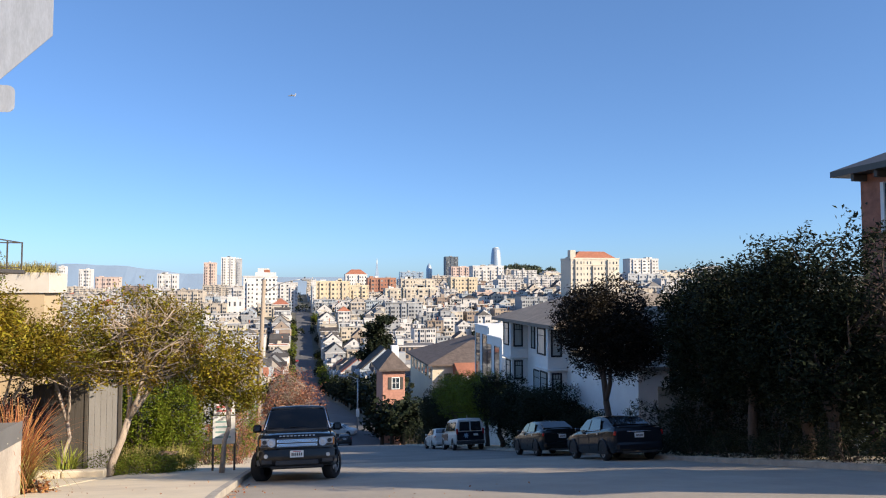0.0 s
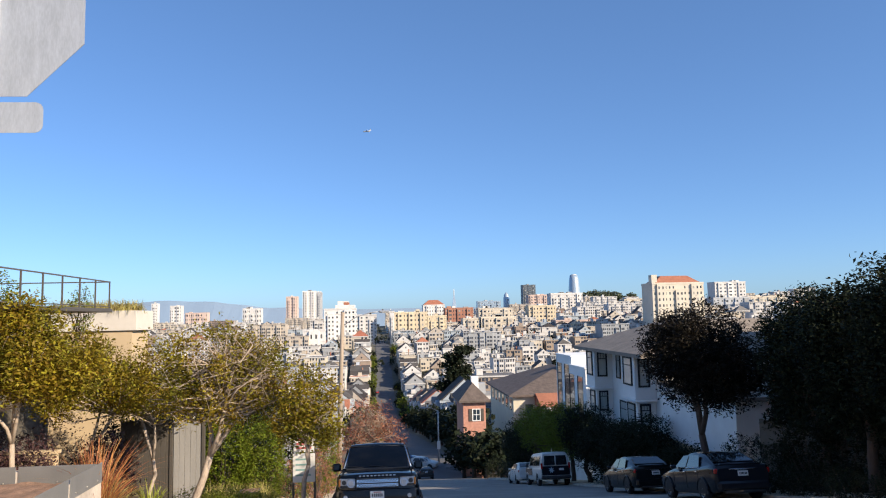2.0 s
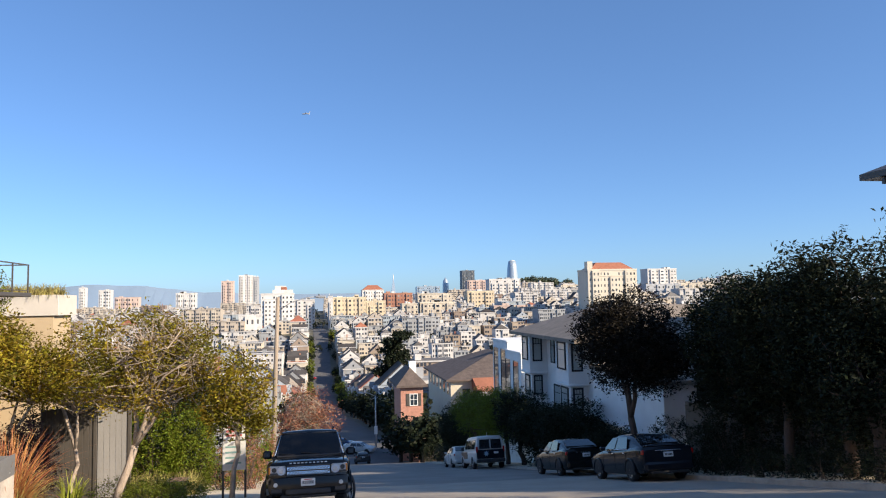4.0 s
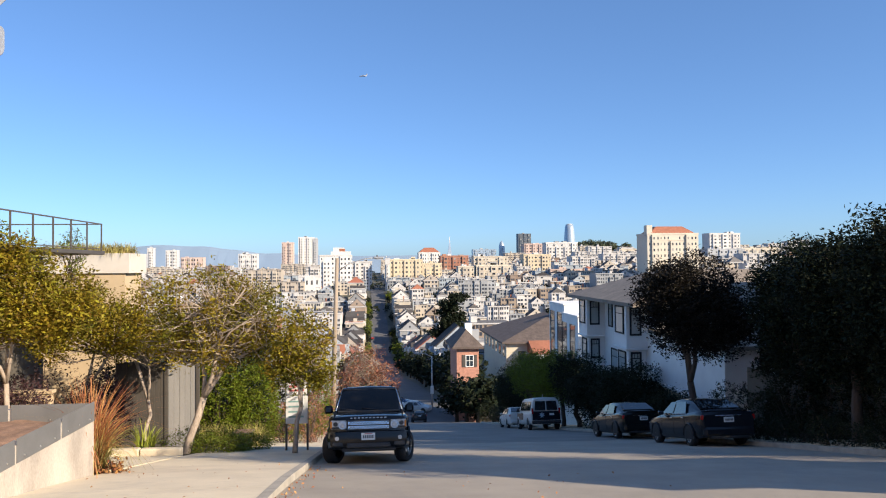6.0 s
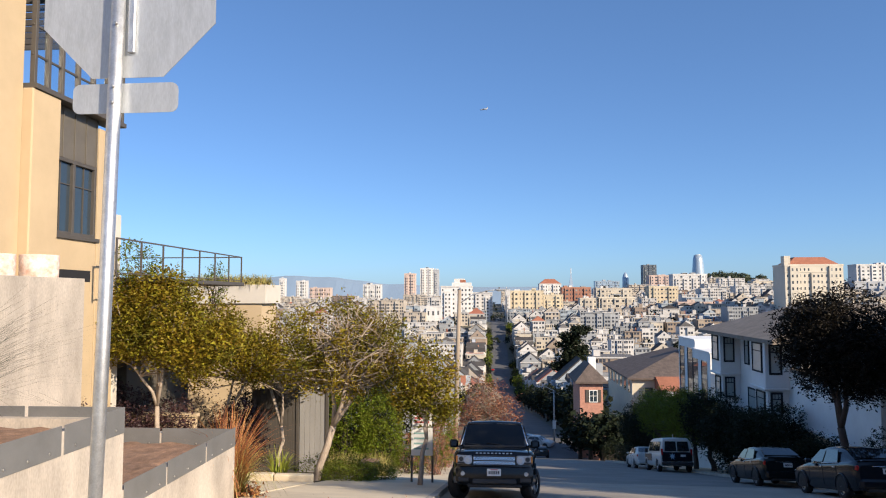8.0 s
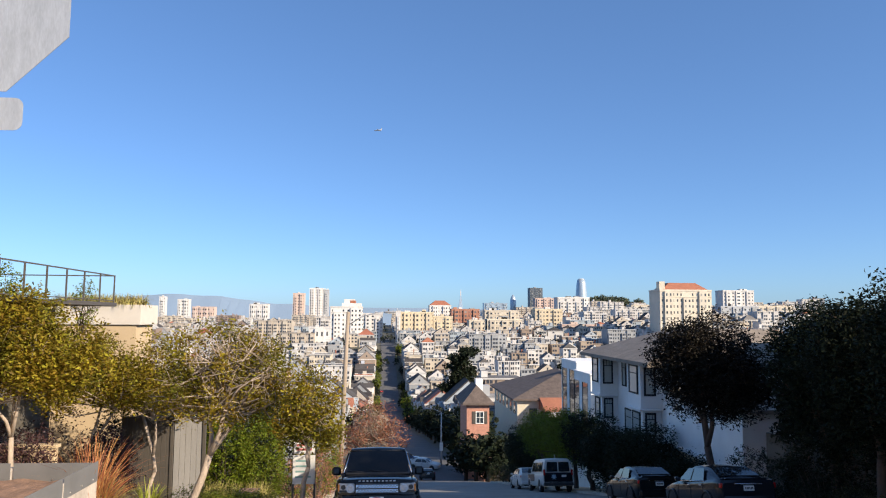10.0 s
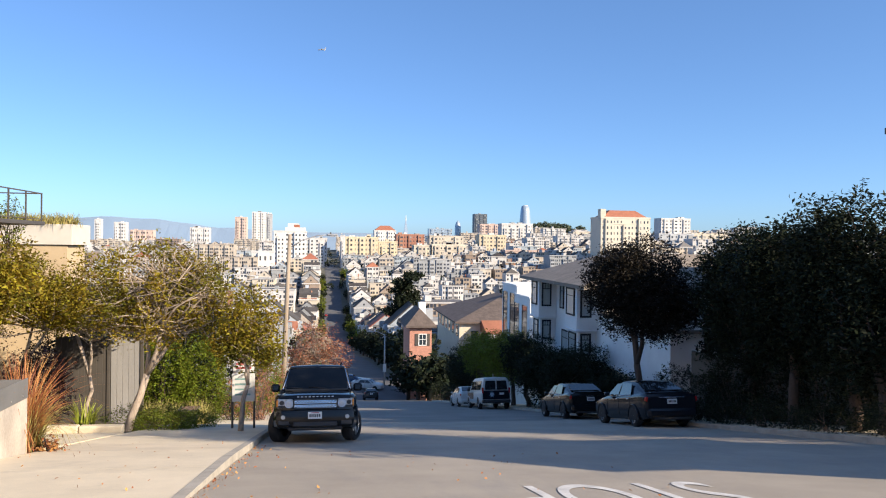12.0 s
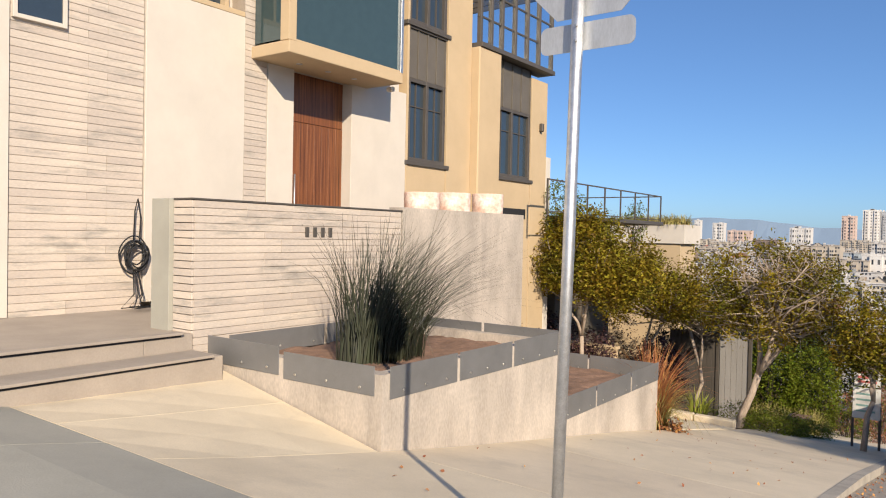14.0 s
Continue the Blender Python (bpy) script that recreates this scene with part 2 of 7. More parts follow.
def G(x, y):
    """Height of the ground."""
    z = float(np.interp(y, PY, PZ)) - 0.012 * max(-15, min(30, x))
    if y > 120:
        k = min(1.0, (y - 120) / 400)
        z += k * (0.045 * min(max(x - 10, 0), 900) - 0.014 * min(max(-x - 10, 0), 1200))
        if x > 150:
            z += k * 14 * math.exp(-((x - 330) / 120) ** 2 - ((y - 1100) / 260) ** 2)
        z += k * 1.5 * noise.noise(Vector((x * 0.008, y * 0.008, 0)))
    if x < -4.6 and y < 9:
        z += min((-4.6 - x) / 2.8, 1.0) * max(0.0, -0.33 - z) * min(1.0, (9 - y) / 2.5)
    return max(z, -105)


def street_x(y):
    """Middle of the street, which bends a little past the foot of the hill."""
    return 5.6 - 0.0045 * max(0.0, y - 100)


def sheet(name, xs, ys, material, dz=0.0, thick=0.0, zf=G, kind="structure", label="", category="", parent=None):
    """A ground sheet that follows the land, with an optional skirt."""
    verts = [(x, y, zf(x, y) + dz) for y in ys for x in xs]
    nx, ny = len(xs), len(ys)
    faces = [(j * nx + i, j * nx + i + 1, (j + 1) * nx + i + 1, (j + 1) * nx + i) for j in range(ny - 1) for i in range(nx - 1)]
    if thick:
        edge = [i for i in range(nx)] + [j * nx + nx - 1 for j in range(1, ny)] + [(ny - 1) * nx + i for i in range(nx - 2, -1, -1)] + [j * nx for j in range(ny - 2, 0, -1)]
        base = len(verts)
        verts += [(verts[k][0], verts[k][1], verts[k][2] - thick) for k in edge]
        for k in range(len(edge)):
            j = (k + 1) % len(edge)
            faces.append((edge[j], edge[k], base + k, base + j))
    me = bpy.data.meshes.new(name)
    me.from_pydata(verts, [], faces)
    me.materials.append(material)
    ob = new(name, me)
    if parent:
        ob.parent = parent
    return tagged(ob, label, category, "", kind) if kind else ob


def steps(a, b, n):
    return [a + (b - a) * i / n for i in range(n + 1)]


KERB_L, KERB_R = -0.95, 12.1


def pave(y):
    """Height of the pavement over the street: a ramp, almost flush at the corner."""
    k = max(0.0, min(1.0, (y - 6.0) / 7.0))
    return 0.02 + 0.11 * k * k * (3 - 2 * k)


def pave_z(x, y):
    return G(x, y) + pave(y)


# ---- ground, road, pavements ----
ys_far = [-400, -120, -60, -30, -15, -8, -4, -2, 0, 2, 3, 5, 8, 12, 30, 60, 79, 95, 99, 112, 125, 140, 180, 230, 300, 350, 400, 460, 490, 520, 560, 600, 640, 680, 720, 760, 800, 850, 900, 950, 1050, 1150, 1250, 1350, 1450, 1550, 1650, 1900, 2300, 2600, 3300, 4800]
xs_far = [-4500, -2500, -1600, -1200, -900, -650, -450, -300, -200, -130, -80, -40, -20, -12, -8, -4.6, 0, 6, 12, 20, 40, 80, 120, 170, 220, 270, 330, 400, 470, 550, 700, 900, 1300, 2000, 4500]
sheet("ground", xs_far, ys_far, M_GROUND, -0.30, label="dry earth and lots falling away under the city", category="ground")
road_ys = steps(-14, 2, 16) + steps(2, 3, 2)[1:] + steps(3, 12, 9)[1:] + steps(12, 27, 6)[1:]
sheet("road", [KERB_L - 0.3, 1, 3, 5.5, 8, 10, KERB_R + 0.3], road_ys, M_ROAD, 0.0, label="worn grey concrete street running steeply downhill", category="road")
# lower stretch takes the shade-darkened road colour
sheet("road", [KERB_L - 0.3, 1, 3, 5.5, 8, 10, KERB_R + 0.3], steps(27, 95, 34), M_ROAD_SHADE, 0.0, label="worn street on the lower hill, coloured darker for shade", category="road")
foot_ys = steps(95.0, 113, 12)
sheet("road", [KERB_L - 0.3, 1, 3, 5.5, 8, 10, KERB_R + 0.3], foot_ys, M_ASPHALT, 0.0, label="dark asphalt crossing at the foot of the hill", category="road")
far_ys = steps(113.02, 125, 4) + steps(125, 300, 30)[1:] + steps(300, 560, 40)[1:] + steps(560, 1000, 80)[1:]
street = sheet("road", [-6.3, -3, 0, 3, 6.3], far_ys, M_ASPHALT, 0.0, zf=lambda x, y: G(x + street_x(y), y), label="grey street climbing the far hill", category="road")
for v in street.data.vertices:
    v.co.x += street_x(v.co.y)
sheet("cross_street", steps(-60, KERB_L - 0.3, 20) , steps(-14, -1.2, 8), M_ROAD, -0.004, label="grey concrete cross street at the hilltop corner", category="road")
sheet("cross_street", steps(KERB_R + 0.3, 60, 20), steps(-14, -1.2, 8), M_ROAD, -0.004, label="grey concrete cross street at the hilltop corner", category="road")
sheet("cross_street", steps(KERB_R + 0.3, 120, 20), steps(98, 112, 8), M_ASPHALT, -0.004, label="grey cross street at the foot of the hill", category="road")
sheet("cross_street", steps(-120, KERB_L - 0.3, 20), steps(98, 112, 8), M_ASPHALT, -0.004, label="grey cross street at the foot of the hill", category="road")


# ---- hilltop corner: pavement, kerb, sign ----
corner = thing("pavement", "pale concrete pavement slabs with tooled joints", "pavement", kind="structure")


def slab(x0, x1, y0, y1, material=M_PAVE):
    n = max(1, round((y1 - y0) / 0.8))
    sheet("slab", [x0 + 0.005, (x0 + x1) / 2, x1 - 0.005], steps(y0 + 0.005, y1 - 0.005, n), material, 0.0, 0.12, pave_z, kind="", parent=corner)


sheet("pavement_bed", [-4.6, -3.4, -2.2, KERB_L - 0.15], steps(2, 3, 2) + steps(3, 12, 18)[1:] + steps(12, 79, 34)[1:], M_KERB, -0.03, zf=pave_z, label="dark joint filling under the slabs", category="pavement")
yy = 2.5
for ly in (2.75, 2.75, 2.75, 2.75, 2.0, 2.2):
    slab(-4.6, KERB_L - 0.15, yy, yy + ly)
    yy += ly
while yy < 78:
    slab(-4.6, KERB_L - 0.15, yy, min(79, yy + 3.4))
    yy += 3.4
for x0, x1 in ((-7.4, -6.0), (-6.0, -4.6)):
    slab(x0, x1, 2.5, 5.06)
for x0, x1 in ((-7.4, -5.2), (-5.2, -3.1), (-3.1, -1.25)):
    slab(x0, x1, 0.4, 2.5, M_PAVE_GREY)
    slab(x0, x1, -1.1, 0.4, M_PAVE_GREY)
slab(-9.6, -7.4, -1.1, 2.5, M_PAVE_GREY)
slab(-12.5, -9.6, -1.1, 2.5, M_PAVE_GREY)


def kerb(name, x0, x1, y0, y1, label):
    n = int((y1 - y0) * 2)
    sheet(name, [x0, x1], steps(y0, y1, n), M_KERB, 0.008, 0.2, pave_z, label=label, category="kerb")


kerb("kerb", KERB_L - 0.15, KERB_L, -0.5, 80, "chipped pale concrete kerb beside the pavement")
kerb("kerb", KERB_R, KERB_R + 0.15, 8.0, 80, "shaded concrete kerb beside the parked cars")


def stop_sign(x, y):
    z = pave_z(x, y)
    t = thing("stop_sign", "octagonal stop sign seen from its bare back on galvanised pole", "sign", (x, y, z), rz=-1.0)
    lean = 0.025
    part("pole", tube_bm([(0, 0, -0.1), (lean * 1.7, 0, 1.7), (lean * 3.6, 0, 3.9 - z)], [0.033] * 3, 20), M_GALV, t)
    zc = 2.445 - z + 0.105 + 0.455
    oc = bmesh.new()
    R = 0.455 / math.cos(math.pi / 8)
    add_prism(oc, [(lean * zc + 0.02 + R * math.cos(math.pi / 8 + k * math.pi / 4), zc + R * math.sin(math.pi / 8 + k * math.pi / 4)) for k in range(8)], 0.040, 0.044, "y")
    panel = part("sign_panel", oc, M_SIGNBACK, t, "bare aluminium sign back")
    rd = bmesh.new()
    add_prism(rd, [(lean * zc + 0.02 + 0.97 * R * math.cos(math.pi / 8 + k * math.pi / 4), zc + 0.97 * R * math.sin(math.pi / 8 + k * math.pi / 4)) for k in range(8)], 0.0445, 0.0455, "y")
    part("sign_face", rd, M_SIGNRED, panel, "red sign face")
    zp = 2.445 - z
    pl = bmesh.new()
    pts = []
    for cx, cz, a0 in ((0.245, 0.038, 0), (-0.235, 0.038, 90), (-0.235, -0.038, 180), (0.245, -0.038, 270)):
        for k in range(5):
            a = radians(a0 + k * 22.5)
            pts.append((lean * zp + 0.02 + cx + 0.038 * math.cos(a), zp + cz + 0.038 * math.sin(a)))
    add_prism(pl, pts, 0.040, 0.043, "y")
    part("plaque", pl, M_SIGNBACK, t, "small bare aluminium plaque back")
    for bz in (zp + 0.04, zp - 0.04, zc + 0.2, zc - 0.2, zc):
        part("bolt", tube_bm([(lean * bz, -0.046, bz), (lean * bz, 0.05, bz)], [0.007, 0.007], 8), M_BOLT, t)
    bk = bmesh.new()
    add_box(bk, (lean * zc + 0.025, 0.02, zc - 0.33), (lean * zc + 0.06, 0.04, zc + 0.33), 0.003)
    part("bracket", bk, M_GALV, t)
    return t


stop_sign(-1.585, 3.06)


# ---- stepped planter ----
def planter():
    t = thing("planter", "stepped cast concrete planter topped with bolted grey steel plates", "planter", (0, 0, 0))
    X = -4.6

    def wall(x0, x1, y0, y1, top):
        bm = bmesh.new()
        n = 4
        along_y = y1 - y0 > x1 - x0
        vs = []
        for i in range(n + 1):
            k = i / n
            if along_y:
                a, b = (x0, y0 + (y1 - y0) * k), (x1, y0 + (y1 - y0) * k)
            else:
                a, b = (x0 + (x1 - x0) * k, y0), (x0 + (x1 - x0) * k, y1)
            zb = min(G(*a), G(*b)) - 0.15
            vs.append([bm.verts.new((*a, zb)), bm.verts.new((*b, zb)), bm.verts.new((*b, top)), bm.verts.new((*a, top))])
        for p, q in zip(vs, vs[1:]):
            for k in range(4):
                bm.faces.new((p[k], p[(k + 1) % 4], q[(k + 1) % 4], q[k]))
        bm.faces.new(vs[0][::-1])
        bm.faces.new(vs[-1])
        bmesh.ops.recalc_face_normals(bm, faces=bm.faces)
        part("concrete_wall", bm, M_CONC, t)

    T1, B1, T2, B2 = -0.03, -0.37, -1.04, -1.39
    wall(X - 0.16, X, 5.10, 9.12, B1 + 0.27)
    wall(-7.5, X - 0.162, 5.10, 5.26, B1 + 0.27)
    wall(X - 0.158, X - 0.002, 9.122, 13.32, B2 + 0.26)
    wall(-7.48, X - 0.162, 8.98, 9.118, B1 + 0.2)
    wall(-7.48, X - 0.16, 13.16, 13.318, B2 + 0.26)
    # steel plates, each with its bolts
    def plate_y(y0, y1, zb, zt, x=X):
        p = part("steel_plate", box_bm((x, y0, zb), (x + 0.010, y1, zt), 0.002), M_STEEL, t)
        for by in (y0 + 0.22, (y0 + y1) / 2, y1 - 0.22):
            part("bolt", tube_bm([(x + 0.008, by, zb + 0.07), (x + 0.020, by, zb + 0.07)], [0.017, 0.014], 8), M_BOLT, p)

    def plate_x(x0, x1, zb, zt, y=5.10):
        p = part("steel_plate", box_bm((x0, y - 0.010, zb), (x1, y, zt), 0.002), M_STEEL, t)
        for bx in (x0 + 0.2, (x0 + x1) / 2, x1 - 0.2):
            part("bolt", tube_bm([(bx, y - 0.020, zb + 0.07), (bx, y - 0.008, zb + 0.07)], [0.014, 0.017], 8), M_BOLT, p)

    for y0, y1 in ((5.22, 6.44), (6.50, 7.70), (7.76, 9.12)):
        plate_y(y0, y1, B1, T1)
    for y0, y1 in ((9.16, 10.40), (10.46, 11.90), (11.96, 13.32)):
        plate_y(y0, y1, B2, T2)
    plate_x(-7.48, -6.16, -0.30, 0.03)
    plate_x(-6.08, -4.70, -0.33, -0.02)
    for x0, x1 in ((-7.4, -6.0), (-5.95, -4.62)):
        plate_x(x0, x1, B1, T1, 9.13)
        plate_x(x0, x1, B2, T2, 13.15)
    plate_y(5.4, 7.1, -0.30, 0.0, -7.46)
    plate_y(7.16, 8.9, -0.30, 0.0, -7.46)
    plate_y(9.3, 11.2, B2, T2, -7.46)
    plate_y(11.26, 13.1, B2, T2, -7.46)
    for (x0, x1, y0, y1, z) in ((-7.46, X - 0.17, 5.28, 8.97, -0.30), (-7.46, X - 0.17, 9.15, 13.14, -1.33)):
        bm = bmesh.new()
        bmesh.ops.create_grid(bm, x_segments=24, y_segments=24, size=0.5, matrix=pose((x0 + x1) / 2, (y0 + y1) / 2, z) @ Matrix.Diagonal((x1 - x0, y1 - y0, 1, 1)))
        for v in bm.verts:
            v.co.z += 0.05 * noise.noise(v.co * 2.5) + 0.03 * noise.noise(v.co * 9)
        part("mulch", bm, M_SOIL, t, "red-brown bark mulch")
    return t


planter()


# ---- low wall with house number, court and steps ----
def course_wall(name, label, X, y0, y1, z0, z1, thick, depth_back=None, course=0.095, lens=(0.9, 1.6), seed=1, side_left=0.0):
    """A wall of long thin stone courses on its street face, real pieces with open joints."""
    rnd = random.Random(seed)
    t = thing(name, label, "wall", kind="structure")
    part("wall_core", box_bm((X - thick, y0 + 0.01, z0), (X - 0.012, y1 - 0.01, z1 - 0.02)), M_JOINT, t)
    shared = {}
    z = z1 - course
    while z > z0 - course + 0.02:
        y = y0
        while y < y1 - 0.02:
            l = min(rnd.choice((0.8, 1.1, 1.4)), y1 - y)
            if y1 - (y + l) < 0.25:
                l = y1 - y
            key = round(l, 2)
            if key not in shared:
                bm = box_bm((-0.03, 0.0015, 0.003), (0.0, l - 0.0015, course - 0.004), 0.003)
                me = bpy.data.meshes.new("stone")
                bm.to_mesh(me)
                bm.free()
                me.materials.append(M_BRICKW)
                shared[key] = me
            ob = new("stone", shared[key])
            ob.parent = t
            ob.location = (X + rnd.uniform(-0.003, 0.003), y, z)
            y += l
        if side_left:
            ob = part("stone", box_bm((X - side_left, y0 - 0.03, z + 0.005), (X - 0.001, y0 - 0.001, z + course - 0.006), 0.003), M_BRICKW, t)
        z -= course
    return t


nw = course_wall("number_wall", "low wall of thin pale limestone courses with a dark steel cap", -7.5, 4.89, 8.90, -0.55, 1.72, 0.30, seed=3, side_left=0.39)
part("cap", box_bm((-7.89, 4.85, 1.72), (-7.485, 8.92, 1.745), 0.003), M_DARKTRIM, nw, "dark metal cap")
for k in range(4):
    part("number_bar", box_bm((-7.498, 6.72 + k * 0.155, 1.28), (-7.478, 6.79 + k * 0.155, 1.42), 0.004), M_DARKTRIM, nw, "dark metal house number bar")
# grey concrete pier; a darker grey stands in for shade on its end
part("end_pier", box_bm((-8.28, 4.80, -0.5), (-7.895, 5.05, 1.74), 0.004), M_PAVE_GREY, nw, "smooth grey concrete end pier, coloured darker for shade")

cw = thing("concrete_wall", "tall smooth board-marked concrete garden wall", "wall", kind="structure")
part("wall_panel", box_bm((-7.80, 8.93, -2.6), (-7.50, 13.02, 1.80), 0.006), M_CONC, cw)

court = thing("steps", "broad stone court raised on two shallow steps", "steps", kind="structure")
part("deck", box_bm((-10.5, -4, -0.5), (-7.46, 4.21, 0.075), 0.008), M_DECK, court)
part("deck", box_bm((-10.5, 4.212, -0.5), (-8.26, 8.9, 0.07), 0.008), M_DECK, court)
part("nosing", box_bm((-7.56, -4, 0.077), (-7.40, 4.69, 0.110), 0.004), M_DECK, court)
part("riser", box_bm((-8.255, 4.212, -0.4), (-7.46, 4.855, 0.074), 0.004), M_DECK, court)
part("step", box_bm((-7.455, -4, -0.6), (-6.86, 4.855, -0.125), 0.008), M_DECK, court)
part("nosing", box_bm((-6.96, -4, -0.123), (-6.80, 4.69, -0.092), 0.004), M_DECK, court)
# thin black strips draw the shade line under each nosing
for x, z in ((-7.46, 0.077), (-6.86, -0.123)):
    part("shadow_gap", box_bm((x, -4, z - 0.028), (x + 0.012, 4.69, z)), M_BLACK, court, "black strip standing for shade under the nosing")


# ---- stone house with the timber door ----
M_TIMBER = mat("walnut_boards", (0.23, 0.085, 0.03), 0.4, var=0.42, scale=1.6, fine=28, bump=0.05, tint=(0.075, 0.024, 0.010), stretch=(14, 14, 0.35))
FX = -10.5
h1 = thing("house", "modern limestone house with white panels and projecting glazed bay", "house")


def hpart(name, lo, hi, m, bevel=0.006, label="", parent=None):
    return part(name, box_bm(lo, hi, bevel), m, parent or h1, label)


sv = course_wall("stone_facade", "facade of long thin pale limestone courses", FX, 4.02, 6.02, 0.06, 8.2, 0.4, course=0.115, seed=5)
part("plaster_pier", box_bm((FX - 0.4, 3.0, 0.08), (FX + 0.03, 4.008, 8.2), 0.004), M_WHITE, sv, "smooth pale plaster pier")
# dark bordered pane for an unidentified dark shape; no window is known here
fw = part("window", box_bm((FX + 0.01, 4.10, 4.28), (FX + 0.03, 4.72, 6.4), 0), M_GLASS, sv, "tall dark pane with a pale border on the facade")
for a, b, c, d in ((4.04, 4.10, 4.22, 6.46), (4.72, 4.78, 4.22, 6.46), (4.10, 4.72, 4.22, 4.28), (4.10, 4.72, 6.40, 6.46)):
    part("window_frame", box_bm((FX - 0.01, a, c), (FX + 0.06, b, d), 0.004), M_WHITE, fw)
sv2 = course_wall("stone_strip", "narrow strip of pale limestone courses", FX, 8.0, 8.52, 0.17, 8.2, 0.4, course=0.115, seed=6)
hpart("wall", (FX - 6, -8, -0.5), (FX - 0.41, 12.6, 8.4), M_WHITE)
hpart("wall_panel", (FX - 0.4, 6.04, 0.17), (FX + 0.03, 7.98, 5.2), M_WHITE)
hpart("wall_panel", (FX - 0.4, 6.04, 5.2), (FX - 0.15, 7.98, 5.3), M_STUCCO)
win = hpart("window", (FX - 0.3, 6.1, 5.3), (FX - 0.2, 7.6, 8.0), M_GLASS, label="dark reflecting window")
hpart("window_frame", (FX - 0.32, 7.6, 5.3), (FX - 0.05, 7.68, 8.0), M_STUCCO, parent=win)
hpart("sill", (FX - 0.3, 6.04, 5.21), (FX + 0.02, 7.98, 5.30), M_STUCCO, parent=win)
hpart("wall_panel", (FX - 0.4, 8.54, 0.17), (FX, 9.19, 8.2), M_WHITE)
hpart("wall_panel", (FX - 0.4, 10.82, 0.17), (FX, 12.66, 4.62), M_WHITE)
hpart("wall_panel", (FX - 0.4, 9.19, 4.53), (FX, 10.82, 8.2), M_WHITE)
hpart("wall_panel", (FX - 0.4, 10.83, 4.63), (FX - 0.1, 12.5, 8.2), M_WHITE)
hpart("wall_panel", (FX - 0.4, 2.6, 0.17), (FX + 0.05, 3.53, 8.2), M_WHITE)
door = thing("door_1", "tall walnut board entrance door standing closed", "door", kind="structure")
for k in range(8):
    w = 1.62 / 8
    part("plank", box_bm((FX - 0.35, 9.195 + k * w, 0.17), (FX - 0.26, 9.195 + (k + 1) * w - 0.004, 3.55), 0.003), M_TIMBER, door)
part("transom", box_bm((FX - 0.35, 9.195, 3.56), (FX - 0.265, 10.81, 4.52), 0.003), M_TIMBER, door, "walnut panel above the door")
part("handle", tube_bm([(FX - 0.20, 9.42, 1.2), (FX - 0.20, 9.42, 2.5)], [0.018, 0.018], 10), M_GALV, door, "long steel pull handle")
# projecting bay over the door
bay = hpart("bay", (FX - 0.1, 8.15, 4.50), (FX + 1.0, 11.3, 4.72), M_STUCCO, 0.01, "projecting glazed bay")
hpart("glass_pane", (FX + 0.93, 8.32, 4.76), (FX + 0.95, 11.22, 7.8), M_GLASSG, 0, "large green-grey pane", bay)
hpart("glass_pane", (FX + 0.05, 8.18, 4.76), (FX + 0.75, 8.20, 7.8), M_GLASSG, 0, "side pane", bay)
hpart("bay_frame", (FX + 0.78, 8.14, 4.72), (FX + 1.0, 8.32, 7.8), M_STUCCO, 0.004, "", bay)
hpart("bay_frame", (FX + 0.90, 11.22, 4.72), (FX + 1.0, 11.3, 7.8), M_GALV, 0.003, "", bay)
hpart("bay_frame", (FX + 0.9, 8.32, 4.72), (FX + 0.99, 11.22, 4.76), M_STUCCO, 0.004, "", bay)
hpart("bay_roof", (FX - 0.1, 8.15, 7.8), (FX + 1.0, 11.3, 8.1), M_STUCCO, 0.01, "", bay)
hpart("bay_inner", (FX - 0.02, 8.4, 4.73), (FX, 11.25, 7.8), M_DARKTRIM, 0, "", bay)
for k in range(3):
    y = 8.9 + k * 0.75
    part("downlight", tube_bm([(FX + 0.45, y, 4.49), (FX + 0.45, y, 4.51)], [0.06, 0.06], 14), M_GALV, bay)
cam_w = part("wall_camera", box_bm((FX + 0.6, 11.22, 4.36), (FX + 0.78, 11.32, 4.46), 0.02), M_WHITE, h1, "small white security camera")

# ---- beige stucco house ----
M_CLEAR = mat("clear_glass", (0.75, 0.85, 0.92), 0.0, var=0.0, bump=0)
M_CLEAR.node_tree.nodes["Principled BSDF"].inputs["Transmission Weight"].default_value = 1.0
h2 = thing("house", "beige stucco house with dark bronze window bays", "house")


def h2p(name, lo, hi, m, bevel=0.006, label="", parent=None):
    return part(name, box_bm(lo, hi, bevel), m, parent or h2, label)


h2p("wall", (FX - 14, 12.68, -4.5), (FX - 0.5, 15.38, 9.5), M_STUCCO, 0.02)
h2p("wall", (FX - 14, 15.39, -4.5), (FX - 0.5, 19.4, 6.28), M_STUCCO, 0.02)


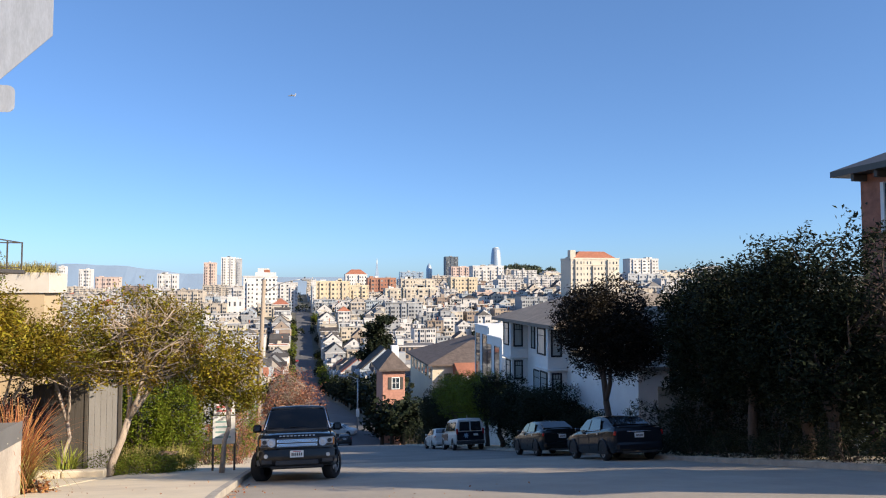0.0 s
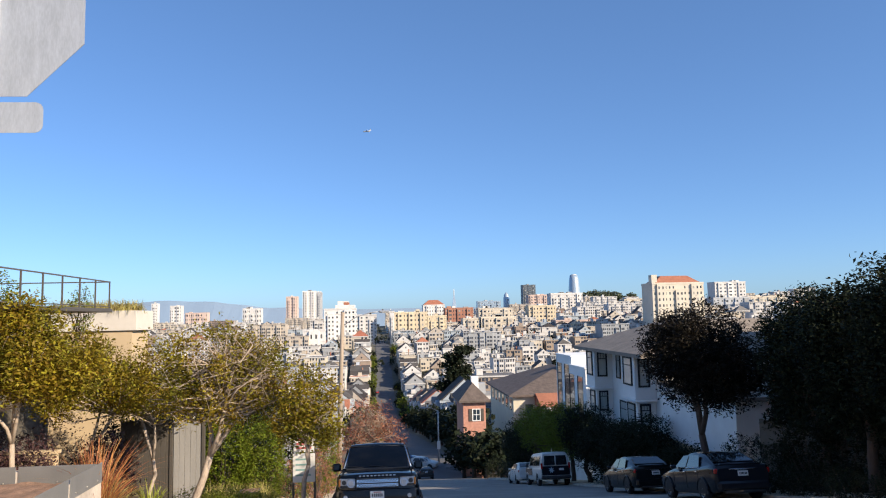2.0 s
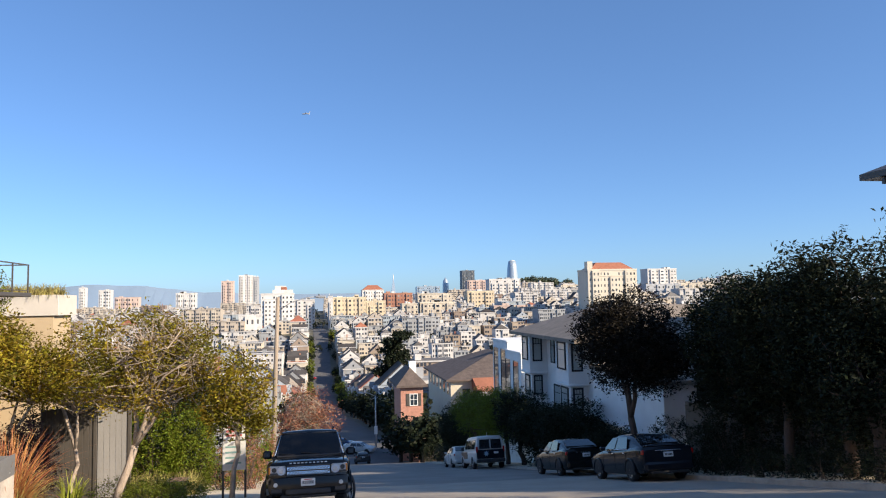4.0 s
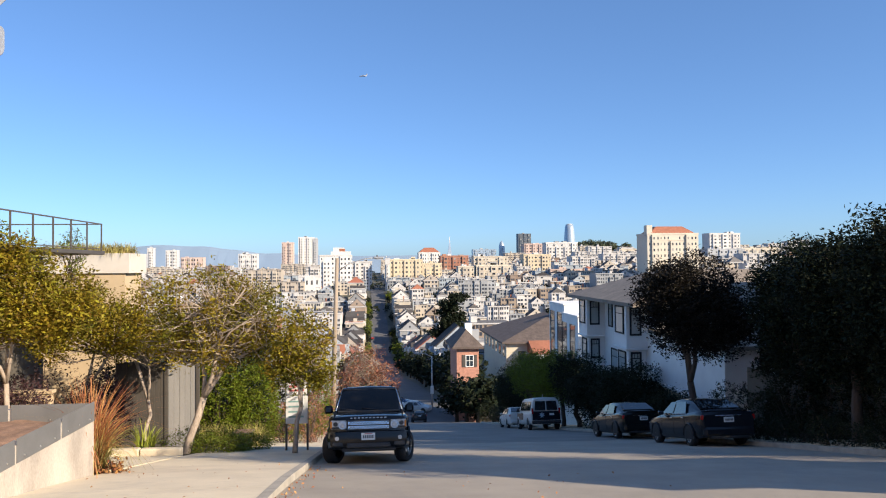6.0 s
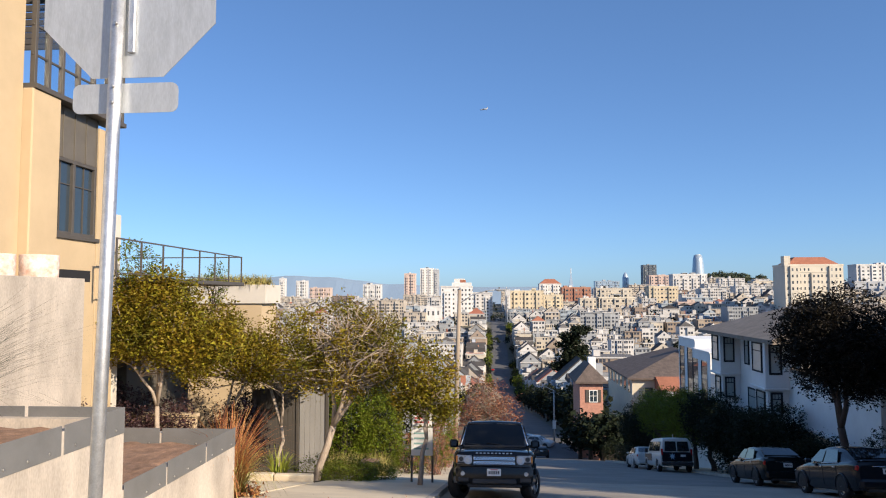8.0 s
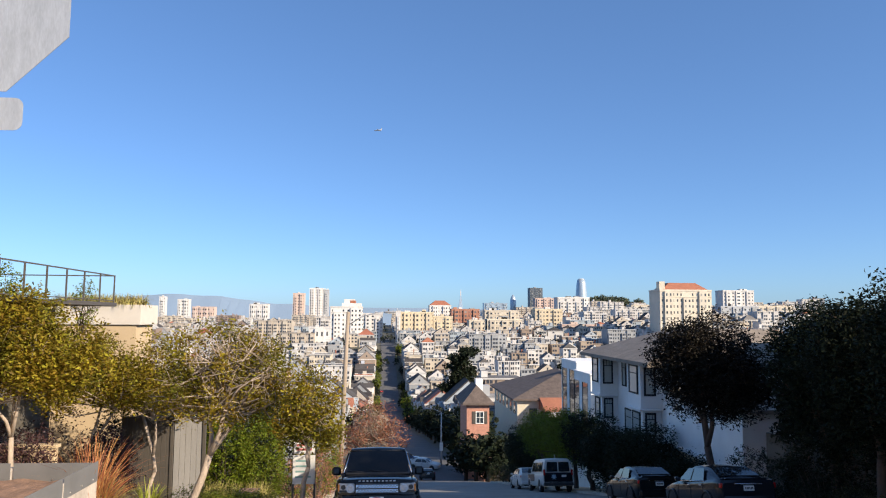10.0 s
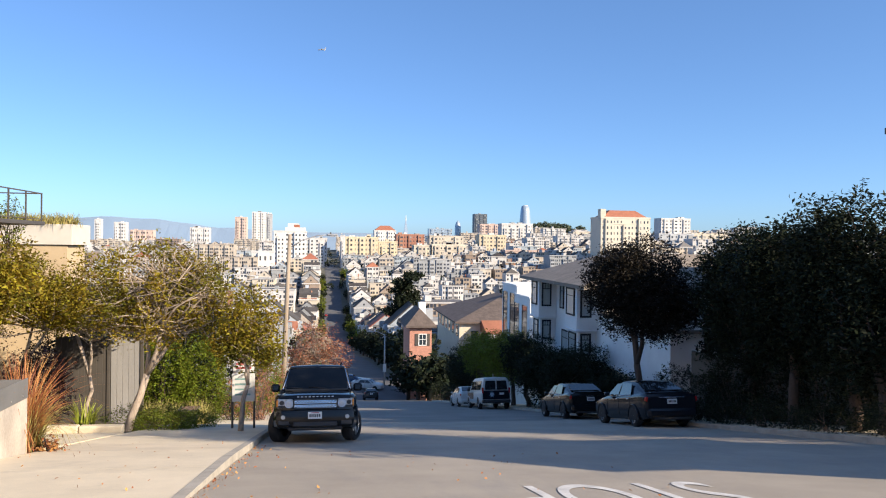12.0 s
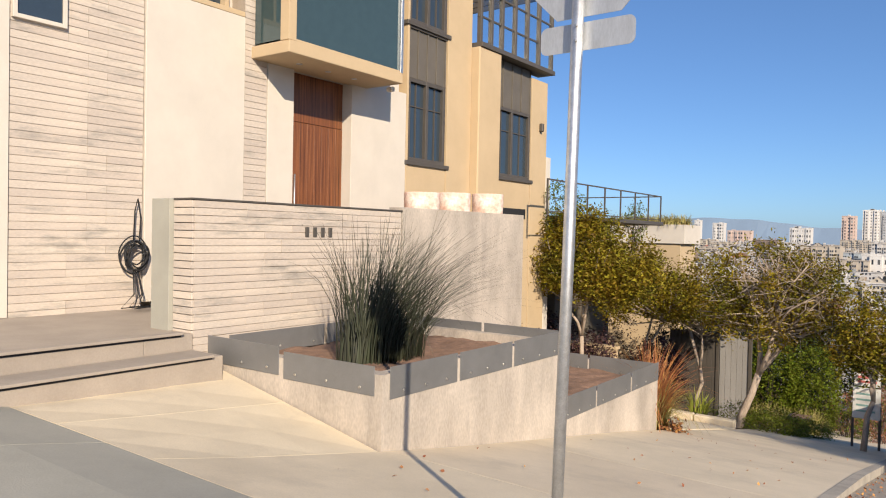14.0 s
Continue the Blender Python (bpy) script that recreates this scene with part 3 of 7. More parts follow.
def window2(y0, y1, z0, z1, x, bays=2):
    w = h2p("window", (x - 0.10, y0, z0), (x - 0.06, y1, z1), M_GLASS, 0, "dark bronze casement window")
    h2p("sill", (x - 0.12, y0 - 0.12, z0 - 0.10), (x + 0.10, y1 + 0.12, z0), M_DARKTRIM, 0.005, "", w)
    for yy in (y0, (y0 + y1) / 2 - 0.05, y1 - 0.10):
        h2p("window_frame", (x - 0.09, yy, z0), (x + 0.03, yy + 0.10, z1), M_DARKTRIM, 0.004, "", w)
    for zz in (z0 + 0.001, z1 - 0.10):
        h2p("window_frame", (x - 0.08, y0 + 0.1, zz), (x + 0.025, y1 - 0.1, zz + 0.09), M_DARKTRIM, 0.004, "", w)
    for k in range(bays):
        ya, yb = y0 + (y1 - y0) * k / bays + 0.1, y0 + (y1 - y0) * (k + 1) / bays - 0.08
        h2p("glazing_bar", (x - 0.07, (ya + yb) / 2 - 0.012, z0 + 0.1), (x - 0.03, (ya + yb) / 2 + 0.012, z1 - 0.1), M_DARKTRIM, 0, "", w)
        h2p("glazing_bar", (x - 0.069, ya, z0 + (z1 - z0) * 0.66), (x - 0.031, yb, z0 + (z1 - z0) * 0.66 + 0.024), M_DARKTRIM, 0, "", w)


def panel2(y0, y1, z0, z1, x):
    p = h2p("spandrel", (x - 0.1, y0, z0), (x, y1, z1), M_PANELBR, 0.004, "dark bronze standing seam panel")
    n = 4
    for k in range(n + 1):
        yk = y0 + (y1 - y0 - 0.03) * k / n
        h2p("seam", (x, yk, z0), (x + 0.03, yk + 0.03, z1), M_PANELBR, 0.003, "", p)
    h2p("band", (x, y0, z1), (x + 0.05, y1, z1 + 0.08), M_DARKTRIM, 0.004, "", p)


# piers and recessed window bays
h2p("pier", (FX - 0.5, 12.68, -4.5), (FX, 12.75, 9.5), M_STUCCO)
h2p("spandrel_wall", (FX - 0.5, 12.75, -4.5), (FX - 0.02, 14.28, 3.0), M_STUCCO)
window2(12.75, 14.25, 3.08, 5.05, FX - 0.06)
panel2(12.75, 14.25, 5.05, 6.20, FX - 0.06)
window2(12.75, 14.25, 6.35, 8.4, FX - 0.06)
h2p("pier", (FX - 0.5, 14.29, -4.5), (FX, 15.35, 9.5), M_STUCCO)
h2p("pier", (FX - 0.5, 15.36, -4.5), (FX + 0.25, 16.45, 6.3), M_STUCCO, 0.03, "projecting beige pier")
h2p("spandrel_wall", (FX - 0.5, 16.46, -4.5), (FX - 0.02, 18.62, 2.95), M_STUCCO)
window2(16.5, 18.6, 3.03, 5.0, FX - 0.06)
panel2(16.5, 18.6, 5.0, 6.3, FX - 0.06)
h2p("pier", (FX - 0.5, 18.63, -4.5), (FX, 19.6, 6.1), M_STUCCO)
# glazed terrace at the top corner
gt = h2p("glazed_terrace", (FX - 0.3, 15.4, 6.3), (FX + 0.3, 19.5, 6.42), M_DARKTRIM, 0.004, "dark framed glass terrace screen")
for yk in (15.42, 15.95, 16.5, 17.2, 17.9, 18.6, 19.4):
    h2p("post", (FX + 0.1, yk, 6.42), (FX + 0.22, yk + 0.10, 8.9), M_DARKTRIM, 0.004, "", gt)
for zk in (7.1, 7.8):
    h2p("rail", (FX + 0.13, 15.4, zk), (FX + 0.18, 19.5, zk + 0.05), M_DARKTRIM, 0.003, "", gt)
pane = h2p("glass_pane", (FX + 0.145, 15.5, 6.44), (FX + 0.155, 19.4, 8.6), M_CLEAR, 0, "clear glass pane", gt)
pane.visible_shadow = False
for k in range(9):
    h2p("pergola_slat", (FX - 3.0, 15.5 + k * 0.45, 8.55), (FX + 0.1, 15.56 + k * 0.45, 8.70), M_DARKTRIM, 0.004, "", gt)
h2p("eave", (FX + 0.1, 15.2, 8.72), (FX + 0.7, 19.9, 8.86), M_DARKTRIM, 0.01, "", gt)
part("wall_light", box_bm((FX + 0.0, 19.1, 4.55), (FX + 0.12, 19.22, 4.8), 0.02), M_DARKTRIM, h2, "small dark wall light")
part("garage_opening", box_bm((FX - 0.1, 16.6, 1.85), (FX - 0.014, 18.4, 2.15), 0.0), M_BLACK, h2, "dark slot opening")

# ---- white terrace house behind the trees ----
h3 = thing("house", "white house with a planted roof terrace behind black railings", "house")


def h3p(name, lo, hi, m, bevel=0.006, label="", parent=None):
    return part(name, box_bm(lo, hi, bevel), m, parent or h3, label)


h3p("wall", (-16, 19.8, -6), (FX - 0.1, 20.1, 3.85), M_WHITE, 0.01)
h3p("wall", (-24, 20.2, -8), (-13.4, 31.5, 1.0), M_PANELBR, 0.01)
h3p("parapet", (-24, 31.5, 1.15), (-9.9, 33.8, 2.0), M_WHITE, 0.01)
h3p("wall", (-24, 31.6, -9), (-10.1, 33.7, 1.15), M_STUCCO, 0.01)
h3p("coping", (-24, 20.2, 1.06), (-13.2, 31.4, 1.18), M_DARKTRIM, 0.01)
rail = h3p("railing", (-9.4, 17.6, 2.95), (-9.36, 26.9, 2.99), M_DARKTRIM, 0.0, "black metal terrace railing")
for k in range(8):
    yk = 17.6 + k * 1.32
    h3p("post", (-9.4, yk, 2.0), (-9.36, yk + 0.05, 2.95), M_DARKTRIM, 0, "", rail)
h3p("rail", (-14, 26.86, 2.95), (-9.4, 26.90, 2.99), M_DARKTRIM, 0, "", rail)
h3p("rail", (-9.39, 17.6, 2.06), (-9.365, 26.85, 2.09), M_DARKTRIM, 0, "", rail)
h3p("terrace_slab", (-13.3, 19.85, 1.86), (-9.3, 27.0, 2.0), M_DARKTRIM, 0.02, "", None)
h3p("wall", (-13.3, 22.2, -6), (-11.4, 26.9, 1.8), M_PANELBR, 0.02, "", None)


# ---- right side: white house, garage house, brick house ----
M_HWHITE = mat("white_painted_wall", (0.84, 0.84, 0.82), 0.7, var=0.05, scale=1.0, fine=60, bump=0.04)
M_ROOFD = mat("dark_brown_shingle", (0.13, 0.10, 0.085), 0.9, var=0.3, scale=1.2, fine=9, bump=0.4)
M_ROOFG = mat("grey_roof_shingle", (0.27, 0.225, 0.18), 0.9, var=0.2, scale=1.5, fine=20, bump=0.4)
CREAM_W = mat("cream_painted_wall", (0.62, 0.56, 0.44), 0.8, var=0.06, scale=0.8, fine=20, bump=0.03)
M_BRICKL = mat("pale_red_brick", (0.52, 0.26, 0.19), 0.9, var=0.2, scale=3, fine=30, bump=0.2)
M_BRICK = mat("red_brick", (0.40, 0.17, 0.11), 0.9, var=0.25, scale=3, fine=40, bump=0.3)
wh = thing("house", "white two-storey house with black-framed bay windows and a brown hipped roof", "house")


def whp(name, lo, hi, m, bevel=0.01, label="", parent=None):
    return part(name, box_bm(lo, hi, bevel), m, parent or wh, label)


WX = 16.6
# pale pane colour holds both drawn blinds and a painted sky reflection
M_BLIND_SKY = mat("pale_blind_and_sky_reflection", (0.42, 0.46, 0.45), 0.15, var=0.06, scale=2, fine=40, bump=0, spec=0.6)
whp("wall", (WX, 39.8, -13), (WX + 12, 52.2, -1.1), M_HWHITE)


def wh_window(y0, y1, z0, z1, x, parent=None):
    """A black-framed sash on a street face."""
    w = whp("window", (x - 0.02, y0, z0), (x + 0.02, y1, z1), M_BLIND_SKY, 0, "black-framed sash window", parent)
    for a, b in ((y0 - 0.05, y0 + 0.04), (y1 - 0.04, y1 + 0.05)):
        whp("window_frame", (x - 0.06, a, z0 - 0.05), (x + 0.03, b, z1 + 0.05), M_BLACK, 0.004, "", w)
    for a, b in ((z0 - 0.05, z0 + 0.04), (z1 - 0.04, z1 + 0.05), (z0 + (z1 - z0) * 0.72, z0 + (z1 - z0) * 0.72 + 0.04)):
        whp("window_frame", (x - 0.055, y0 + 0.04, a), (x + 0.028, y1 - 0.04, b), M_BLACK, 0.004, "", w)
    return w


def wh_front(x0, x1, z0, z1, y, parent=None):
    """A black-framed window on a face that looks up the hill, three small lights over one large."""
    w = whp("window", (x0, y - 0.02, z0), (x1, y + 0.02, z1), M_BLIND_SKY, 0, "black-framed window with small top lights", parent)
    for a, b in ((x0 - 0.05, x0 + 0.05), (x1 - 0.05, x1 + 0.05)):
        whp("window_frame", (a, y - 0.07, z0 - 0.06), (b, y + 0.03, z1 + 0.06), M_BLACK, 0.004, "", w)
    zt = z0 + (z1 - z0) * 0.74
    for a, b in ((z0 - 0.06, z0 + 0.05), (z1 - 0.05, z1 + 0.06), (zt - 0.02, zt + 0.03)):
        whp("window_frame", (x0 + 0.05, y - 0.065, a), (x1 - 0.05, y + 0.028, b), M_BLACK, 0.004, "", w)
    for k in (1, 2):
        xk = x0 + (x1 - x0) * k / 3
        whp("glazing_bar", (xk - 0.012, y - 0.05, zt + 0.03), (xk + 0.012, y + 0.02, z1 - 0.05), M_BLACK, 0, "", w)
    return w


for ya, yb in ((41.3, 43.5), (49.3, 51.3)):
    b = whp("bay_window", (WX - 1.3, ya, -3.65), (WX, yb, -1.12), M_HWHITE, 0.02, "white projecting bay")
    whp("bay_foot", (WX - 1.38, ya - 0.08, -3.78), (WX, yb + 0.08, -3.65), M_HWHITE, 0.03, "", b)
    whp("lower_bay", (WX - 1.15, ya + 0.15, -11.0), (WX, yb - 0.15, -3.78), M_HWHITE, 0.02, "", b)
    wh_front(WX - 1.04, WX - 0.44, -2.85, -1.27, ya, b)
    wh_front(WX - 0.95, WX - 0.40, -5.2, -3.95, ya + 0.15, b)
    wh_window(ya + 0.4, yb - 0.4, -2.8, -1.22, WX - 1.32, b)
    wh_window(ya + 0.5, yb - 0.5, -5.3, -3.95, WX - 1.17, b)
for y0, y1, z0, z1 in ((47.6, 48.3, -2.9, -1.3), (44.6, 45.2, -2.9, -1.3), (46.3, 47.8, -6.2, -4.4)):
    wh_window(y0, y1, z0, z1, WX - 0.02)
part("downpipe", tube_bm([(WX - 0.08, 45.7, -12), (WX - 0.08, 45.7, -1.2)], [0.06, 0.06], 8), M_BLACK, wh)
whp("fascia", (WX - 0.72, 39.2, -1.12), (WX - 0.66, 52.6, -0.92), M_DARKTRIM, 0.004)
bm = bmesh.new()
x0, x1, y0, y1, ze, zr = WX - 1.75, WX + 13, 38.9, 52.9, -0.88, 0.95
v = [bm.verts.new(p) for p in ((x0, y0, ze), (x1, y0, ze), (x1, y1, ze), (x0, y1, ze), (x0 + 5, y0 + 5, zr), (x1 - 5, y0 + 5, zr), (x1 - 5, y1 - 5, zr), (x0 + 5, y1 - 5, zr))]
lo = [bm.verts.new((p.co.x, p.co.y, ze - 0.22)) for p in v[:4]]
for a, b2, c, d in ((0, 1, 5, 4), (1, 2, 6, 5), (2, 3, 7, 6), (3, 0, 4, 7), (4, 5, 6, 7)):
    bm.faces.new((v[a], v[b2], v[c], v[d]))
for k in range(4):
    bm.faces.new((v[(k + 1) % 4], v[k], lo[k], lo[(k + 1) % 4]))
bm.faces.new(lo)
bmesh.ops.recalc_face_normals(bm, faces=bm.faces)
part("roof", bm, M_ROOFG, wh, "brown-grey shingle hipped roof")
# next white modern house further down
w2 = thing("house", "white modern terraced house with tall dark windows", "house")
for y0, y1, z, xx in ((62.6, 68, -2.3, 17.2), (57.6, 62.5, -3.0, 17.0)):
    part("wall", box_bm((xx, y0, -18), (xx + 11, y1, z), 0.02), M_HWHITE, w2)
    part("coping", box_bm((xx - 0.08, y0 - 0.08, z), (xx + 11, y1 + 0.08, z + 0.12), 0.01), M_HWHITE, w2)
    for k in range(2):
        wv = part("window", box_bm((xx - 0.03, y0 + 0.8 + k * 2.6, z - 5.0), (xx + 0.02, y0 + 2.2 + k * 2.6, z - 0.7), 0), M_GLASS, w2, "tall dark window")
        part("window_frame", box_bm((xx - 0.06, y0 + 2.2 + k * 2.6, z - 5.0), (xx + 0.02, y0 + 2.3 + k * 2.6, z - 0.7), 0.004), M_BLACK, wv)
# white garage house behind the near tree
gh = thing("house", "white garage wing half hidden behind a street tree", "house")
part("wall", box_bm((16.2, 31.0, -10), (23.5, 39.7, -2.6), 0.02), M_HWHITE, gh)
part("roof", box_bm((16.0, 30.8, -2.595), (23.6, 39.75, -2.4), 0.02), M_ROOFG, gh)
# tall block added behind the garage to shade the white house's uphill wall
part("rear_wing", box_bm((23.6, 29.5, -9), (32, 40.5, 1.2), 0.02), M_HWHITE, gh)
for y0 in (31.4, 35.6):
    g = part("garage_door", box_bm((16.14, y0, -8.0), (16.17, y0 + 3.4, -5.4), 0.004), M_STUCCO, gh, "beige garage door")
    part("door_frame", box_bm((16.10, y0 - 0.15, -5.38), (16.2, y0 + 3.55, -5.2), 0.004), M_HWHITE, g)
# brick house above the trees
bh = thing("house", "red brick house with a dark bracketed eave above the trees", "house")
part("wall", box_bm((23.0, 17.0, -6), (35, 24.5, 5.98), 0.01), M_BRICK, bh)
bm = bmesh.new()
v = [bm.verts.new(p) for p in ((22.2, 16.4, 6.23), (35.8, 16.4, 6.23), (35.8, 25.25, 6.23), (22.2, 25.25, 6.23), (29, 20.8, 9.0))]
l4 = [bm.verts.new((p.co.x, p.co.y, 5.98)) for p in v[:4]]
for k in range(4):
    bm.faces.new((v[k], v[(k + 1) % 4], v[4]))
    bm.faces.new((v[(k + 1) % 4], v[k], l4[k], l4[(k + 1) % 4]))
bm.faces.new(l4)
bmesh.ops.recalc_face_normals(bm, faces=bm.faces)
part("roof", bm, M_DARKTRIM, bh, "dark hipped roof with deep eave")
for yk in (20.5, 21.7, 22.9, 24.1):
    part("bracket", box_bm((22.35, yk, 5.7), (23.0, yk + 0.18, 5.98), 0.02), M_DARKTRIM, bh)
bw = part("window", box_bm((22.95, 21.4, 3.6), (23.02, 23.2, 5.5), 0), M_GLASS, bh, "white framed sash window")
for a, b in ((21.25, 21.42), (23.18, 23.35), (22.26, 22.34)):
    part("window_frame", box_bm((22.88, a, 3.55), (23.01, b, 5.55), 0.004), M_HWHITE, bw)
# out-of-view house, added so its shadow edge crosses the near road
shade_house = thing("house", "unseen brick house added to cast shade on the near road", "house")
part("wall", box_bm((15.5, 2.3, -3), (21, 5.6, 4.45), 0.01), M_BRICK, shade_house)
part("roof", prism_bm([(1.6, 4.46), (6.2, 4.46), (3.9, 6.2)], 14.95, 21.6, "x"), M_DARKTRIM, shade_house)

# brick house and grey-roofed house at the foot of the hill
def hip_house(label, x0, x1, y0, y1, zb, ze, zr, wall, roof, e=0.6):
    t = thing("house", label, "house")
    part("wall", box_bm((x0, y0, zb), (x1, y1, ze), 0.02), wall, t)
    bm = bmesh.new()
    r = min(x1 - x0, y1 - y0) * 0.46
    lo = [bm.verts.new(p) for p in ((x0 - e, y0 - e, ze), (x1 + e, y0 - e, ze), (x1 + e, y1 + e, ze), (x0 - e, y1 + e, ze))]
    fl = [bm.verts.new((v.co.x, v.co.y, ze - 0.25)) for v in lo]
    if x1 - x0 > y1 - y0:
        hi = [bm.verts.new((x0 + r, (y0 + y1) / 2, zr)), bm.verts.new((x1 - r, (y0 + y1) / 2, zr))]
        fs = ((lo[0], lo[1], hi[1], hi[0]), (lo[1], lo[2], hi[1]), (lo[2], lo[3], hi[0], hi[1]), (lo[3], lo[0], hi[0]))
    else:
        hi = [bm.verts.new(((x0 + x1) / 2, y0 + r, zr)), bm.verts.new(((x0 + x1) / 2, y1 - r, zr))]
        fs = ((lo[0], lo[1], hi[0]), (lo[1], lo[2], hi[1], hi[0]), (lo[2], lo[3], hi[1]), (lo[3], lo[0], hi[0], hi[1]))
    for f in fs:
        bm.faces.new(f)
    for k in range(4):
        bm.faces.new((lo[(k + 1) % 4], lo[k], fl[k], fl[(k + 1) % 4]))
    bm.faces.new(fl)
    bmesh.ops.recalc_face_normals(bm, faces=bm.faces)
    part("roof", bm, roof, t)
    return t


b2 = hip_house("small red brick house with shuttered window and white chimney", 11.3, 14.3, 96, 104, -23, -9.6, -7.4, M_BRICKL, M_ROOFD)
wv = part("window", box_bm((12.6, 95.93, -12.2), (13.5, 96.0, -10.8), 0), M_GLASS, b2, "white sash window with dark shutters")
for a, b in ((12.5, 12.6), (13.5, 13.6), (13.02, 13.08)):
    part("window_frame", box_bm((a, 95.9, -12.3), (b, 95.97, -10.7), 0), M_HWHITE, wv)
for a, b in ((-12.3, -12.2), (-10.8, -10.7), (-11.5, -11.44)):
    part("window_frame", box_bm((12.6, 95.91, a), (13.5, 95.96, b), 0), M_HWHITE, wv)
for a in (12.05, 13.62):
    part("shutter", box_bm((a, 95.92, -12.3), (a + 0.42, 95.99, -10.7), 0.01), M_DARKTRIM, wv)
part("chimney", box_bm((13.1, 101, -9.5), (14.1, 102, -6.9), 0.03), M_HWHITE, b2, "white chimney")
b3 = hip_house("cream house under a broad brown-grey hipped roof", 21.1, 40.0, 112.8, 136, -24, -10.9, -7.2, CREAM_W, M_ROOFD, 0.8)
for k in range(6):
    part("window", box_bm((21.05, 114.2 + k * 3.6, -13.4), (21.12, 115.8 + k * 3.6, -11.7), 0), M_GLASS, b3)
for k in range(3):
    part("window", box_bm((23.0 + k * 4, 112.74, -14.2), (24.2 + k * 4, 112.82, -12.4), 0), M_GLASS, b3)
part("chimney", box_bm((31.2, 119, -9.6), (32.6, 120.2, -5.6), 0.03), CREAM_W, b3)


# ---- the city beyond ----
CITY_COLS = {
    "white": mat("city_white", (0.60, 0.58, 0.555), 0.85, var=0.08, scale=0.15, fine=2, bump=0, obj=0.12, island=0.10),
    "cream": mat("city_cream", (0.53, 0.47, 0.385), 0.85, var=0.08, scale=0.15, fine=2, bump=0, obj=0.12, island=0.10),
    "yellow": mat("city_yellow", (0.63, 0.54, 0.385), 0.85, var=0.06, scale=0.15, fine=2, bump=0, obj=0.08),
    "brick": mat("city_brick", (0.40, 0.20, 0.135), 0.9, var=0.12, scale=0.3, fine=3, bump=0, obj=0.08),
    "pink": mat("city_pink", (0.56, 0.43, 0.37), 0.85, var=0.06, scale=0.15, fine=2, bump=0, obj=0.08),
    "grey": mat("city_grey", (0.33, 0.34, 0.35), 0.8, var=0.08, scale=0.15, fine=2, bump=0, obj=0.2, island=0.15),
    "dark": mat("city_dark", (0.10, 0.12, 0.145), 0.6, var=0.08, scale=0.15, fine=2, bump=0, obj=0.08),
    "tan": mat("city_tan", (0.34, 0.27, 0.21), 0.85, var=0.08, scale=0.15, fine=2, bump=0, obj=0.2, island=0.15),
    "blue": mat("city_bluegrey", (0.40, 0.45, 0.50), 0.85, var=0.06, scale=0.15, fine=2, bump=0, obj=0.12, island=0.12),
    "ivory": mat("city_ivory", (0.62, 0.56, 0.46), 0.85, var=0.06, scale=0.15, fine=2, bump=0),
    "steel": mat("city_glass_tower", (0.38, 0.46, 0.54), 0.35, var=0.05, scale=0.1, fine=1, bump=0, metal=0.3),
    "terra": mat("city_terracotta_roof", (0.38, 0.15, 0.085), 0.85, var=0.15, scale=0.4, fine=3, bump=0, obj=0.1, island=0.1),
    "roof": mat("city_roof_felt", (0.075, 0.068, 0.064), 0.9, var=0.2, scale=0.3, fine=3, bump=0, obj=0.4, island=0.4),
    "roofl": mat("city_roof_pale", (0.21, 0.20, 0.19), 0.9, var=0.2, scale=0.3, fine=3, bump=0, obj=0.3, island=0.4),
}


def city_glass():
    """Dark panes, some with pale blinds drawn, by object."""
    m = mat("city_window", (0.05, 0.055, 0.07), 0.15, var=0.05, bump=0, spec=0.8)
    N, L = m.node_tree.nodes, m.node_tree.links
    info, ramp = N.new("ShaderNodeObjectInfo"), N.new("ShaderNodeValToRGB")
    ramp.color_ramp.interpolation = "CONSTANT"
    ramp.color_ramp.elements[0].color = (0.035, 0.04, 0.05, 1)
    ramp.color_ramp.elements[1].position, ramp.color_ramp.elements[1].color = 0.62, (0.12, 0.12, 0.12, 1)
    e = ramp.color_ramp.elements.new(0.84)
    e.color = (0.34, 0.32, 0.29, 1)
    L.new(info.outputs["Random"], ramp.inputs[0])
    L.new(ramp.outputs[0], N["Principled BSDF"].inputs["Base Color"])
    return m


M_CWIN = city_glass()
M_CWINF = glass_mat("far_window", (0.06, 0.065, 0.08), 0.2)
WIN_MESH = {}


def win_mesh(w, h):
    key = (round(w, 1), round(h, 1))
    if key not in WIN_MESH:
        me = bpy.data.meshes.new("window")
        bm = box_bm((-key[0] / 2, -0.06, -key[1] / 2), (key[0] / 2, 0.06, key[1] / 2))
        bm.to_mesh(me)
        bm.free()
        me.materials.append(M_CWIN)
        WIN_MESH[key] = me
    return WIN_MESH[key]


def windows_on(t, x0, x1, y, z0, z1, nx, nz, side=None, fill=0.32, tall=0.42):
    """Windows on the face that looks back up the hill, or on a side face; every bay has its own width."""
    rw = random.Random(int(x0 * 13 + z1 * 7 + y))
    for i in range(nx):
        wide = rw.choice((0.75, 1.0, 1.0, 1.45))
        w, h = (x1 - x0) / nx * fill * wide, (z1 - z0) / nz * tall
        me = win_mesh(max(0.3, w), max(0.4, h))
        for k in range(nz):
            a, z = x0 + (x1 - x0) * (i + 0.5) / nx, z0 + (z1 - z0) * (k + 0.5) / nz
            ob = new("window", me)
            ob.parent = t
            if side is None:
                ob.location = (a, y, z)
            else:
                ob.matrix_basis = pose(side, a, z, 0, 0, 90)


